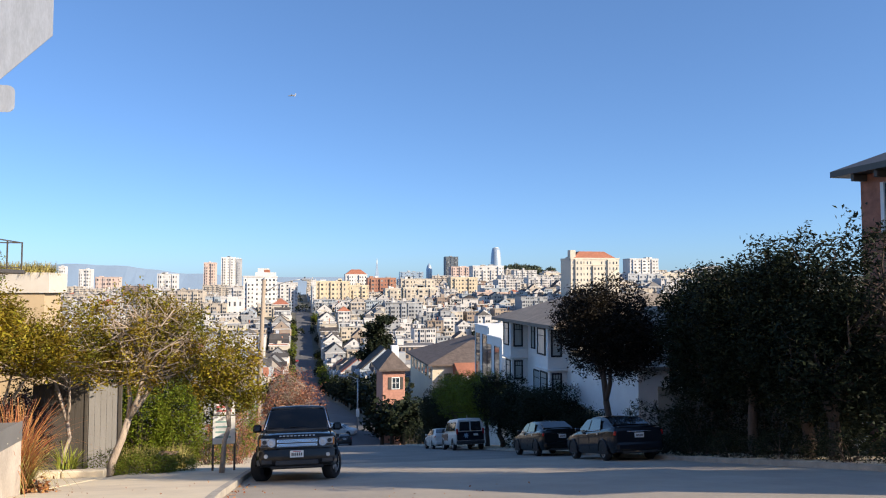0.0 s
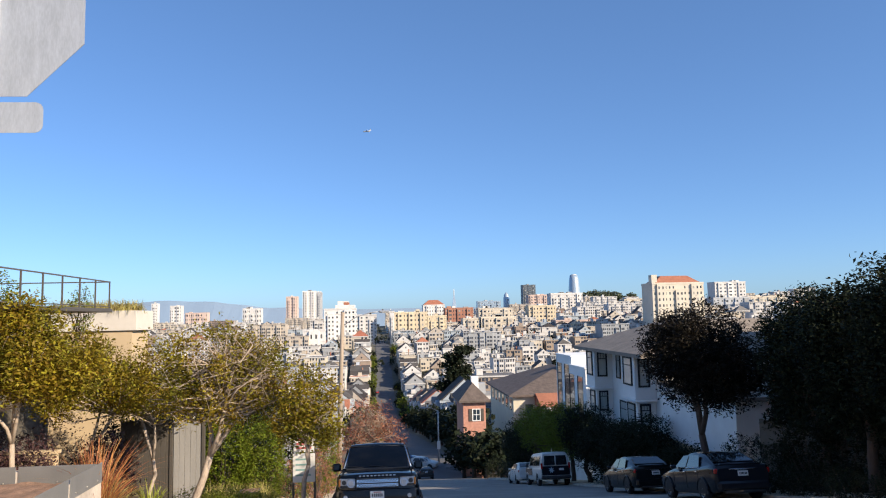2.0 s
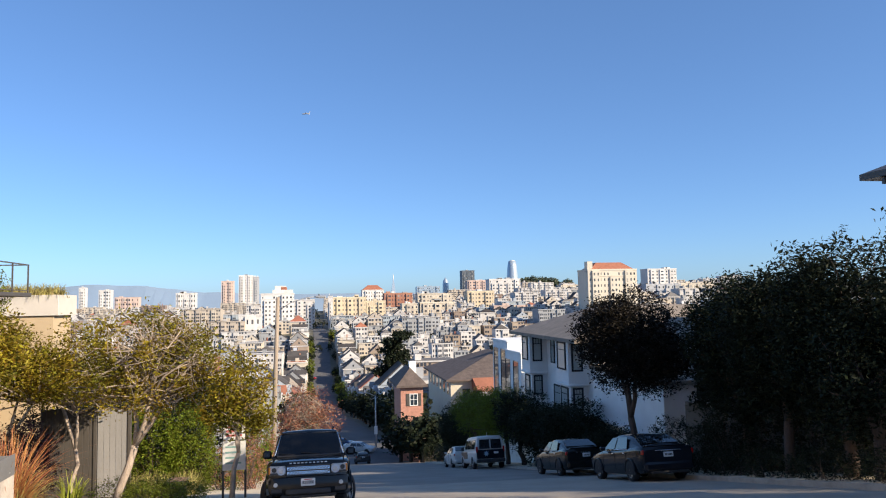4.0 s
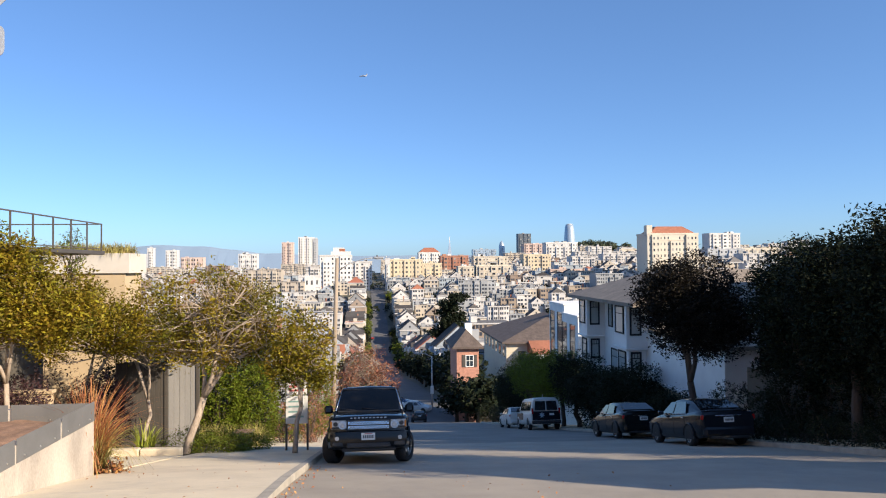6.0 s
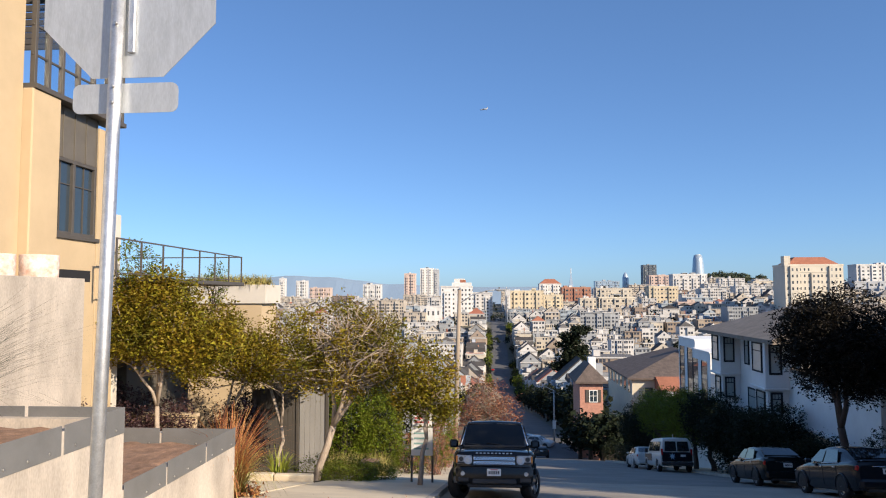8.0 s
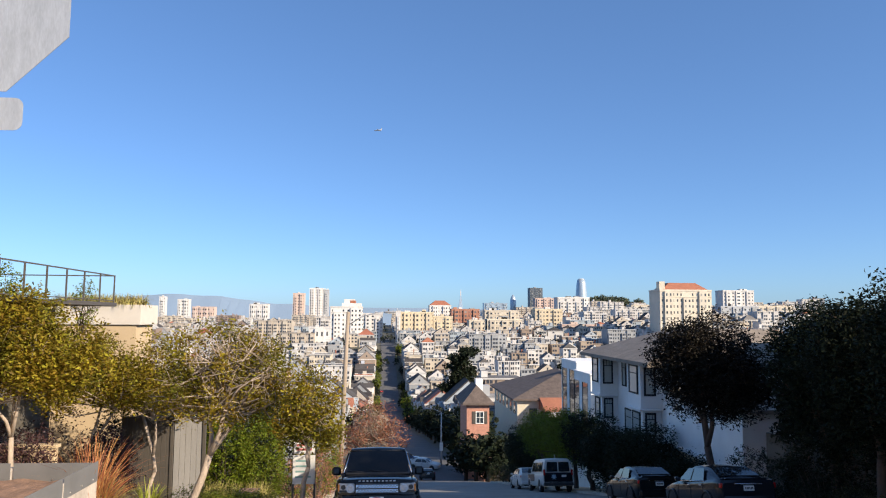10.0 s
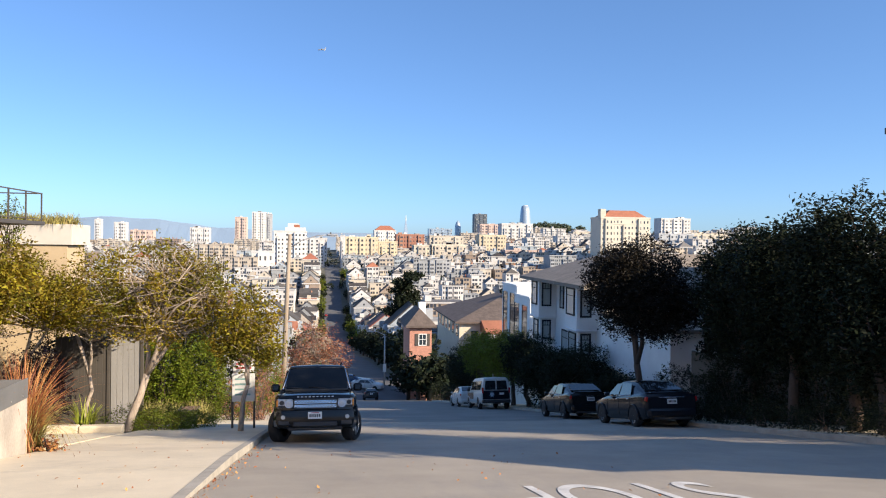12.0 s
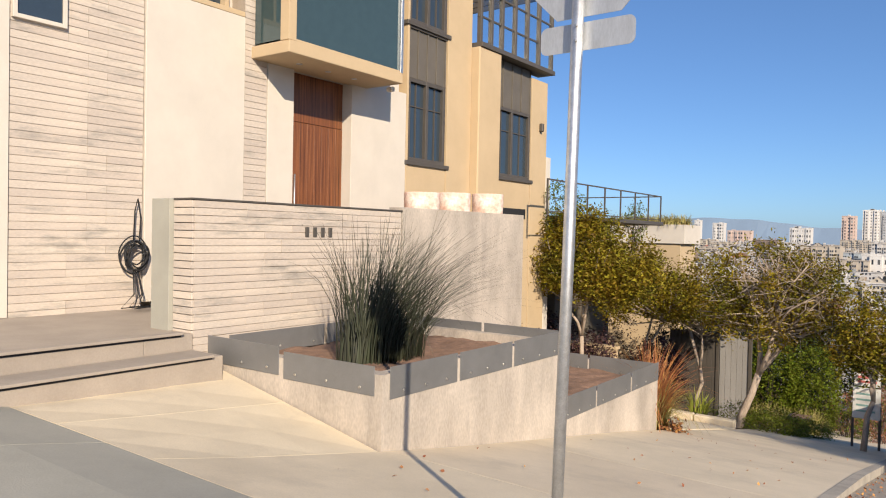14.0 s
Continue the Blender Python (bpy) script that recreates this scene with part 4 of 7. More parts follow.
def tower(label, x0, x1, y, depth, top, base, col, nx, nz, roof="roofl", side=0, crown=None, name="apartment_building", bays=None, notch=0.0):
    """A block with parapet, string courses, projecting bays with windows, roof huts and tanks."""
    t = thing(name, label, "building")
    W = x1 - x0
    rr = random.Random(int(x0 * 7 + y))
    wall = bmesh.new()
    add_box(wall, (x0, y, base - 14), (x1, y + depth, top))
    part("wall", wall, CITY_COLS[col], t)
    part("roof", box_bm((x0 + 0.5, y + 0.5, top), (x1 - 0.5, y + depth - 0.5, top + 0.25)), CITY_COLS[roof], t)
    pb = bmesh.new()
    for lo, hi in (((x0 - 0.3, y - 0.3), (x1 + 0.3, y + 0.4)), ((x0 - 0.3, y + depth - 0.4), (x1 + 0.3, y + depth + 0.3)), ((x0 - 0.3, y + 0.4), (x0 + 0.4, y + depth - 0.4)), ((x1 - 0.4, y + 0.4), (x1 + 0.3, y + depth - 0.4))):
        add_box(pb, (*lo, top - 0.5), (*hi, top + 1.0))
    part("parapet", pb, CITY_COLS[col], t)
    cz = top - (top - base) / nz
    part("string_course", box_bm((x0 - 0.25, y - 0.35, cz - 0.2), (x1 + 0.25, y + 0.1, cz + 0.2)), CITY_COLS[col], t)
    n_bay = bays if bays is not None else max(1, round(W / 14))
    proud = 1.5
    bw = W / n_bay * 0.45
    bay_spans = []
    for k in range(n_bay):
        c = x0 + W * (k + 0.5) / n_bay + rr.uniform(-0.06, 0.06) * W / n_bay
        bt = top - 0.6 - (rr.choice((0.0, 0.0, 1.0)) * (top - base) / nz)
        part("bay", box_bm((c - bw / 2, y - proud, base - 12), (c + bw / 2, y + 0.01, bt)), CITY_COLS[col], t)
        bay_spans.append((c - bw / 2, c + bw / 2, bt))
        windows_on(t, c - bw / 2, c + bw / 2, y - proud, base + (top - base) * 0.04, bt - 0.4, max(1, round(nx * 0.55 / n_bay)), nz, fill=0.40, tall=0.44)
    edges = [x0 + 0.4] + [v for a, b, _ in bay_spans for v in (a, b)] + [x1 - 0.4]
    for a, b in zip(edges[::2], edges[1::2]):
        if b - a > 2.2:
            windows_on(t, a, b, y, base + (top - base) * 0.04, top - 0.8, max(1, round((b - a) / (W / nx) * 1.1)), nz, fill=0.33, tall=0.42)
    for k in range(rr.choice((1, 2, 3))):
        hx, hw = x0 + W * rr.uniform(0.08, 0.7), min(7.0, W * rr.uniform(0.1, 0.25))
        part("roof_hut", box_bm((hx, y + depth * 0.2, top + 0.2), (hx + hw, y + depth * 0.6, top + rr.uniform(2.0, 4.2))), CITY_COLS[rr.choice((col, "white", "grey"))], t)
    for k in range(3):
        hx, hy = x0 + W * rr.uniform(0.05, 0.9), y + depth * rr.uniform(0.1, 0.8)
        part("vent_pipe", tube_bm([(hx, hy, top), (hx, hy, top + rr.uniform(1.5, 3.0))], [0.3, 0.25], 6), CITY_COLS["grey"], t)
    if side:
        sx = x1 if (x0 + x1) / 2 < 5 else x0
        windows_on(t, y + 1, y + depth - 1, 0, base + (top - base) * 0.04, top - 0.8, side, nz, side=sx)
    if crown == "hip":
        bm = bmesh.new()
        e, r = -W * notch, min(depth, W) * 0.32
        lo = [bm.verts.new(p) for p in ((x0 - e + 0.5, y + 0.2, top + 1.0), (x1 + e - 0.5, y + 0.2, top + 1.0), (x1 + e - 0.5, y + depth, top + 1.0), (x0 - e + 0.5, y + depth, top + 1.0))]
        hi = [bm.verts.new(p) for p in ((x0 + r - e, y + r, top + 1 + r * 0.75), (x1 - r + e, y + r, top + 1 + r * 0.75), (x1 - r + e, y + depth - r, top + 1 + r * 0.75), (x0 + r - e, y + depth - r, top + 1 + r * 0.75))]
        for k in range(4):
            bm.faces.new((lo[k], lo[(k + 1) % 4], hi[(k + 1) % 4], hi[k]))
        bm.faces.new(hi)
        part("roof_tiles", bm, CITY_COLS["terra"], t, "terracotta tiled hipped roof")
    elif crown == "penthouse":
        part("penthouse", box_bm((x0 + W * 0.35, y + 3, top + 0.3), (x1 - 1, y + depth - 2, top + 4.2)), CITY_COLS[col], t)
        part("penthouse", box_bm((x0 + W * 0.42, y + 4, top + 4.2), (x0 + W * 0.75, y + depth - 3, top + 8.0)), CITY_COLS[col], t)
        part("plant_room", box_bm((x0 + W * 0.62, y + 3.7, top + 4.2), (x0 + W * 0.78, y + depth - 4, top + 6.8)), CITY_COLS["terra"], t)
    return t


HOUSE_COLS = ("white", "white", "white", "cream", "cream", "white", "blue", "grey", "tan", "white", "grey")
COL_WORDS = {"white": "white painted", "cream": "cream stucco", "tan": "tan stucco", "blue": "blue-grey painted", "grey": "grey painted"}


def row_house(x, y, w, d, h, rnd, roof, front_windows=True, faces_street=0):
    """A narrow town house: cornice, bay window, roof, dormer or roof hut, chimney; faces_street is -1 or 1 for its bay side."""
    z = min(G(x, y), G(x + w, y + d)) - 1.5
    zt = G(x + w / 2, y) + h
    col = rnd.choice(HOUSE_COLS)
    t = thing("house", COL_WORDS[col] + " town house on the valley slope", "house", group="town houses across the valley")
    part("wall", box_bm((x, y, z), (x + w, y + d, zt)), CITY_COLS[col], t)
    trim = CITY_COLS["white" if rnd.random() < 0.7 else col]
    b0 = x + w * rnd.choice((0.08, 0.5))
    part("bay", box_bm((b0, y - 1.0, z + 1), (b0 + w * 0.38, y + 0.01, zt - 0.7)), CITY_COLS[col], t)
    windows_on(t, b0, b0 + w * 0.38, y - 1.0, zt - (2 if h < 9 else 3) * 3.0, zt - 0.8, 2, 2 if h < 9 else 3, fill=0.6, tall=0.55)
    if faces_street:
        fx = x if faces_street < 0 else x + w
        lo, hi = (fx - 1.1, fx) if faces_street < 0 else (fx, fx + 1.1)
        part("bay", box_bm((lo, y + d * 0.3, z + 2.5), (hi, y + d * 0.7, zt - 0.6)), CITY_COLS[col], t)
        windows_on(t, y + d * 0.32, y + d * 0.68, 0, zt - 6.0, zt - 0.8, 2, 2, side=lo if faces_street < 0 else hi, fill=0.6, tall=0.55)
    rm = CITY_COLS[rnd.choice(("roof", "roof", "roof", "roofl", "roof", "terra"))]
    bm = bmesh.new()
    if roof == "gable":
        e, r = 0.4, rnd.uniform(0.3, 0.5) * w
        add_prism(bm, [(x - e, zt), (x + w + e, zt), (x + w / 2, zt + r)], y - e, y + d + e, "y")
        part("gable", prism_bm([(x + 0.2, zt + 0.02), (x + w - 0.2, zt + 0.02), (x + w / 2, zt + r - 0.4)], y - e - 0.05, y - e + 0.05, "y"), CITY_COLS[col], t)
        win = new("window", win_mesh(1.0, 1.2))
        win.parent, win.location = t, (x + w / 2, y - e - 0.06, zt + r * 0.35)
    elif roof == "side":
        e, r = 0.4, rnd.uniform(0.25, 0.4) * d * 0.8
        add_prism(bm, [(y - e, zt), (y + d + e, zt), (y + d / 2, zt + r)], x - e, x + w + e, "x")
    else:
        add_box(bm, (x + 0.3, y + 0.3, zt), (x + w - 0.3, y + d - 0.3, zt + 0.3))
        hx = x + w * rnd.uniform(0.1, 0.6)
        part("roof_hut", box_bm((hx, y + d * 0.4, zt + 0.2), (hx + 2.6, y + d * 0.7, zt + 2.6)), CITY_COLS[col], t)
    part("roof", bm, rm, t)
    part("cornice", box_bm((x - 0.35, y - 0.45, zt - 0.55), (x + w + 0.35, y + 0.2, zt + 0.12)), trim, t)
    if rnd.random() < 0.7:
        cx, cy = x + rnd.uniform(0.1, 0.8) * w, y + rnd.uniform(0.3, 0.8) * d
        part("chimney", box_bm((cx, cy, zt - 0.5), (cx + 0.8, cy + 0.8, zt + rnd.uniform(1.6, 3.2))), CITY_COLS["brick" if rnd.random() < 0.5 else "tan"], t)
    if front_windows:
        nz = 2 if h < 9 else 3
        c0, c1 = (b0 + w * 0.40, x + w - 0.2) if b0 < x + w * 0.3 else (x + 0.2, b0 - 0.2)
        windows_on(t, c0, c1, y, zt - nz * 3.0, zt - 0.8, 2, nz, fill=0.42, tall=0.5)
        if x + w < -4:
            windows_on(t, y + 1, y + d - 1, 0, zt - nz * 3.0, zt - 0.3, 2, nz, side=x + w, fill=0.3)
    return t


rc = random.Random(11)
# houses along both sides of the street
for side in (-1, 1):
    y = 108.0
    while y < 660:
        w = rc.uniform(7.5, 10.5)
        if (y % 128) > 112:
            y += 15
            continue
        near = (14 if y < 250 else 11.5) if side < 0 else (20 if y < 150 else 12.5)
        x0 = street_x(y) + side * near - (13 if side < 0 else 0) + rc.uniform(-0.7, 0.7)
        row_house(x0, y, 13, w, rc.uniform(7.5, 11.5), rc, rc.choice(("gable", "side", "flat", "flat")), y < 420, -side)
        y += w + (0.4 if rc.random() < 0.8 else 5)
# nearer rows behind them, facing up the hill
for y0, lo, hi in ((118, 42, 70), (142, 30, 88), (168, 30, 100), (196, 30, 112), (226, 30, 125), (256, 30, 140), (286, 30, 155), (168, -62, -24), (200, -72, -24), (232, -84, -24), (264, -94, -24), (296, -104, -24)):
    x = lo + 5.6
    while x < hi:
        w = rc.uniform(7.0, 10.0)
        if rc.random() < 0.9:
            row_house(x, y0 + rc.uniform(-1.5, 1.5), w, rc.uniform(11, 15), rc.uniform(7.0, 11.0), rc, rc.choice(("gable", "side", "flat", "flat")))
        x += w + rc.choice((0.2, 0.3, 0.4, 3.5))


def far_rows(name, label, seed, y_lo, y_hi, pitch, k_lo, k_hi, w_lo, w_hi, h_lo, h_hi, tall_share):
    """Terraces across the valley, row behind row, too small to pick apart singly: each house has bays, windows, roof, chimney and a yard tree now and then."""
    rnd = random.Random(seed)
    verts, faces, mats = [], [], []
    tree_at = []

    def put(vs, fs):
        b = len(verts)
        verts.extend(vs)
        for f, m in fs:
            faces.append(tuple(b + i for i in f))
            mats.append(m)

    def box(x0, y0, z0, x1, y1, z1, mi, roof):
        put(((x0, y0, z0), (x1, y0, z0), (x1, y1, z0), (x0, y1, z0), (x0, y0, z1), (x1, y0, z1), (x1, y1, z1), (x0, y1, z1)),
            (((0, 1, 5, 4), mi), ((1, 2, 6, 5), mi), ((2, 3, 7, 6), mi), ((3, 0, 4, 7), mi), ((4, 5, 6, 7), roof)))

    def pane(x0, x1, y0, z0, z1):
        put(((x0, y0, z0), (x1, y0, z0), (x1, y0, z1), (x0, y0, z1)), (((0, 1, 2, 3), 8),))

    y = y_lo
    while y < y_hi:
        x = k_lo * y
        while x < k_hi * y:
            big = rnd.random() < tall_share
            w = rnd.uniform(w_lo, w_hi) * (rnd.uniform(1.6, 2.6) if big else 1)
            sx = street_x(y)
            if sx - 11 - w < x < sx + 11 or (y < 660 and sx - 25 - w < x < sx + 26):
                x += 3
                continue
            if rnd.random() < 0.09:
                tree_at.append((x + 3, y + rnd.uniform(0, 8)))
                x += rnd.uniform(5, 9)
                continue
            h = rnd.uniform(h_lo, h_hi) * (rnd.uniform(1.4, 2.0) if big else 1)
            d = rnd.uniform(10, 15) + (5 if big else 0)
            yy = y + rnd.uniform(-2.5, 2.5)
            z = G(x + w / 2, yy)
            zt = z + h
            mi = rnd.choice((0, 0, 0, 0, 1, 1, 0, 3, 4, 1, 2))
            flat = big or rnd.random() < 0.68
            rf = rnd.choice((5, 6, 6) if flat else (5, 5, 6))
            box(x, yy, z - 6, x + w, yy + d, zt, mi, rf)
            box(x - 0.3, yy - 0.5, zt - 0.6, x + w + 0.3, yy + 0.1, zt + 0.1, rnd.choice((0, mi)), rf)
            if not flat:
                if rnd.random() < 0.6:
                    r, xm = w * rnd.uniform(0.32, 0.5), x + w / 2
                    put(((x - 0.3, yy - 0.3, zt), (x + w + 0.3, yy - 0.3, zt), (xm, yy - 0.3, zt + r), (x - 0.3, yy + d, zt), (x + w + 0.3, yy + d, zt), (xm, yy + d, zt + r)),
                        (((0, 1, 2), mi), ((4, 3, 5), mi), ((1, 4, 5, 2), rf), ((3, 0, 2, 5), rf)))
                    pane(xm - 0.5, xm + 0.5, yy - 0.35, zt + r * 0.2, zt + r * 0.55)
                else:
                    r, i = w * rnd.uniform(0.25, 0.4), w * 0.4
                    rm = 7 if rnd.random() < 0.15 else rf
                    put(((x - 0.4, yy - 0.4, zt), (x + w + 0.4, yy - 0.4, zt), (x + w + 0.4, yy + d, zt), (x - 0.4, yy + d, zt), (x + w / 2, yy + i, zt + r), (x + w / 2, yy + d - i, zt + r)),
                        (((0, 1, 4), rm), ((1, 2, 5, 4), rm), ((2, 3, 5), rm), ((3, 0, 4, 5), rm)))
            else:
                hx = x + w * rnd.uniform(0.05, 0.6)
                box(hx, yy + d * 0.3, zt, hx + rnd.uniform(1.8, 3.5), yy + d * 0.6, zt + rnd.uniform(1.6, 3.2), rnd.choice((0, mi, 4)), 6)
            if rnd.random() < 0.5:
                cx, cy = x + w * rnd.uniform(0.1, 0.85), yy + d * rnd.uniform(0.2, 0.7)
                box(cx, cy, zt - 1, cx + 0.9, cy + 0.9, zt + rnd.uniform(1.5, 3.4), rnd.choice((2, 4, 7)), 5)
            nz = max(2, int(h / 3.0))
            n_bay = max(1, int(w / 7.5))
            for k in range(n_bay):
                c0 = x + w * (k + rnd.choice((0.06, 0.5))) / n_bay
                bw = w / n_bay * 0.42
                bt = zt - rnd.choice((0.8, 0.8, 3.2))
                box(c0, yy - 1.2, z - 4, c0 + bw, yy, bt, mi, rf)
                for q in range(nz):
                    wz = z + h * (q + 0.3) / nz
                    if wz + 1.6 < bt:
                        pane(c0 + bw * 0.12, c0 + bw * 0.46, yy - 1.25, wz, wz + 1.7)
                        pane(c0 + bw * 0.54, c0 + bw * 0.88, yy - 1.25, wz, wz + 1.7)
                    for a in ((0.56, 0.68), (0.78, 0.92)) if c0 < x + w * (k + 0.3) / n_bay else ((0.08, 0.2), (0.3, 0.42)):
                        if rnd.random() < 0.85:
                            pane(x + w * (k + a[0]) / n_bay, x + w * (k + a[1]) / n_bay, yy - 0.06, wz, wz + rnd.choice((1.5, 1.8)))
            x += w + rnd.choice((0.1, 0.1, 0.3, 2.5))
        for _ in range(int((k_hi - k_lo) * y / 60)):
            tree_at.append((rnd.uniform(k_lo, k_hi) * y, y + pitch * rnd.uniform(0.62, 0.85)))
        y += pitch * rnd.uniform(0.9, 1.1)
    me = bpy.data.meshes.new(name)
    me.from_pydata(verts, [], faces)
    for k in ("white", "cream", "tan", "blue", "grey", "roof", "roofl", "terra"):
        me.materials.append(CITY_COLS[k])
    me.materials.append(M_CWINF)
    me.polygons.foreach_set("material_index", mats)
    tagged(new(name, me), label, "houses", "", "stuff")
    return tree_at


YARD_TREES = []
YARD_TREES += far_rows("far_houses", "packed pale town houses along the valley floor", 1, 312, 640, 29, -0.36, 0.62, 7.0, 13.5, 6.5, 13.0, 0.07)
YARD_TREES += far_rows("far_houses", "packed pale houses climbing the far hill", 2, 645, 1010, 33, -0.38, 0.62, 8.0, 16.0, 7.0, 13.5, 0.10)
YARD_TREES += far_rows("far_houses", "packed pale blocks along the far hilltop", 3, 1015, 1500, 42, -0.40, 0.62, 10.0, 19.0, 8.0, 14.0, 0.12)
YARD_TREES += far_rows("far_houses", "hazy pale blocks near the bay", 4, 1520, 2500, 62, -0.42, -0.02, 14.0, 24.0, 9.0, 15.0, 0.12)

# landmark buildings along the skyline
tower("pale pink slab tower above the bay", -176, -155, 1400, 25, 46, -25, "pink", 5, 12)
tower("tall white apartment slab with dark balconies", -150, -124, 1450, 24, 58, -28, "white", 4, 16, side=4)
tower("grey balconied side of a tall apartment slab", -123.5, -113, 1452, 24, 55, -28, "grey", 3, 16)
tower("white eight-storey apartment block with a penthouse", -52, -22, 700, 24, 11, -36, "white", 7, 10, side=5, crown="penthouse")
tower("white apartment block stepping down the hill", -28, -3, 900, 20, 6, -32, "white", 5, 8, side=3)
tower("pale yellow apartment block beside the street", 19, 60, 900, 20, 8, -28, "yellow", 8, 6)
tower("cream apartment block on the far slope", 60.5, 84, 902, 20, 3, -28, "yellow", 5, 6)
tower("narrow white block at the street corner", 13, 18.6, 880, 16, 9, -30, "white", 2, 7)
tower("white block under a low terracotta roof", 67, 100, 1100, 30, 20, -20, "white", 7, 7, crown="hip")
tower("brick apartment block with arched top floor", 96, 137, 1050, 26, 14, -22, "brick", 8, 6)
tower("grey glass office slab", 260, 322, 1900, 30, 41, -20, "steel", 12, 8)
tower("cream apartment block with corner fire stairs", 93, 112, 800, 22, -1, -34, "cream", 4, 6)
tower("cream apartment block with rows of windows", 113, 152, 798, 22, 0, -34, "cream", 7, 6)
tower("pale yellow apartment tower", 188, 223, 900, 22, 13, -28, "yellow", 6, 8)
tower("cream stepped apartment block", 138, 186, 1000, 26, 12, -30, "cream", 8, 7)
tower("pink brick apartment tower", 272, 308, 1300, 26, 38, -10, "pink", 6, 9)
tower("white hotel block with regular windows", 265, 315, 1100, 26, 34, -18, "white", 8, 9)
tower("white apartment block by the park trees", 416, 454, 1200, 26, 25, -12, "cream", 6, 6)
tower("dark office tower on the skyline", 503, 548, 2500, 40, 108, -30, "dark", 8, 18)
ivory = tower("tall ivory apartment tower under a terracotta roof", 241, 288, 620, 26, 27.0, -34, "ivory", 11, 11, crown="hip", bays=3, notch=0.06)
part("corner_turret", box_bm((241, 621, 26), (246, 628, 35)), CITY_COLS["ivory"], ivory)
tower("white apartment tower with balconies", 481, 527, 1000, 24, 43, -14, "white", 7, 11)
tower("low grey-white block under the tower", 466, 520, 975, 20, 20, -14, "grey", 8, 5)
tower("cream block at the end of the ridge", 521, 575, 985, 20, 21, -14, "cream", 8, 5)
tower("white tower near the bay", -606, -590, 2000, 18, 53, -60, "white", 3, 14)
tower("pale tower near the bay", -530, -502, 1900, 24, 44, -60, "white", 5, 12)
tower("pink block near the bay", -467, -414, 1800, 26, 24, -60, "pink", 9, 8)
tower("white block on the bay side slope", -312, -270, 1700, 26, 30, -50, "white", 8, 7)
tower("grey house under a dark hipped roof", -67, -48, 650, 14, -8, -36, "white", 4, 3, roof="roof")
tower("long pale pink school block", 173, 225, 700, 14, -4.6, -14, "pink", 14, 2)
tower("row of white gabled houses", 249, 292, 800, 12, -1, -18, "white", 10, 2)

spire = thing("pyramid_tower", "slender pale pyramid skyscraper on the skyline", "skyscraper")
bm = bmesh.new()
v = [bm.verts.new(p) for p in ((322, 3300, -60), (368, 3300, -60), (368, 3346, -60), (322, 3346, -60), (345, 3323, 124))]
for k in range(4):
    bm.faces.new((v[k], v[(k + 1) % 4], v[4]))
part("shaft", bm, CITY_COLS["steel"], spire)
part("tip", tube_bm([(345, 3323, 84), (345, 3323, 132)], [4, 1], 8), CITY_COLS["white"], spire)
st = thing("glass_tower", "rounded glass skyscraper tapering to the top", "skyscraper")
part("shaft", tube_bm([(1048, 3820, -60), (1048, 3820, 60), (1048, 3820, 130), (1048, 3820, 190), (1048, 3820, 213)], [32, 32, 30, 25, 20], 20), CITY_COLS["steel"], st)
part("crown", tube_bm([(1048, 3820, 213), (1048, 3820, 217)], [16, 13], 20), CITY_COLS["white"], st)
s2 = thing("office_tower", "small pale tower with a pointed crown", "skyscraper")
part("shaft", tube_bm([(461, 2600, -60), (461, 2600, 66), (461, 2600, 78), (461, 2600, 88)], [12, 11, 8, 1], 12), CITY_COLS["steel"], s2)

# bay and far hills
sheet("water", [-4500, -1500, 0, 1500, 4500], [2450, 4400, 4890], M_WATER, 0, zf=lambda x, y: -103.5, label="pale blue bay water", category="water")
hx = steps(-4500, 4500, 150)
sheet("far_hills", hx, [4700, 4900], M_FARHILL, 0, zf=lambda x, y: (-104 if y < 4800 else 62 + 70 * math.exp(-((x + 1500) / 900) ** 2) + 34 * noise.noise(Vector((x * 0.0012, 3, 0))) + 10 * noise.noise(Vector((x * 0.006, 7, 0)))), label="far hills across the bay with blue haze in their colour", category="hills")


# ---- plants ----
def leaves_mesh(name, centres, size, material, parent, aspect=0.42, up=0.35, rnd=None, label=""):
    """Many small folded leaves, one island each."""
    c = np.asarray(centres, dtype=float)
    n = len(c)
    d = rnd.normal(size=(n, 3))
    d[:, 2] *= 0.6
    d /= np.linalg.norm(d, axis=1)[:, None]
    s = rnd.normal(size=(n, 3))
    s[:, 2] = s[:, 2] * 0.5
    s -= d * (s * d).sum(1)[:, None]
    s /= np.linalg.norm(s, axis=1)[:, None] + 1e-9
    nrm = np.cross(d, s)
    L = size * rnd.uniform(0.6, 1.3, size=n)[:, None]
    W = L * aspect
    v = np.empty((n, 4, 3))
    v[:, 0] = c - d * L * 0.5
    v[:, 1] = c + s * W * 0.5 + nrm * W * 0.18
    v[:, 2] = c + d * L * 0.5
    v[:, 3] = c - s * W * 0.5 + nrm * W * 0.18
    me = bpy.data.meshes.new(name)
    me.vertices.add(n * 4)
    me.vertices.foreach_set("co", v.reshape(-1))
    me.loops.add(n * 4)
    me.loops.foreach_set("vertex_index", np.arange(n * 4))
    me.polygons.add(n)
    me.polygons.foreach_set("loop_start", np.arange(n) * 4)
    me.polygons.foreach_set("loop_total", np.full(n, 4))
    me.update()
    me.materials.append(material)
    ob = new(name, me)
    ob.parent = parent
    if label:
        ob["label"] = label
    return ob


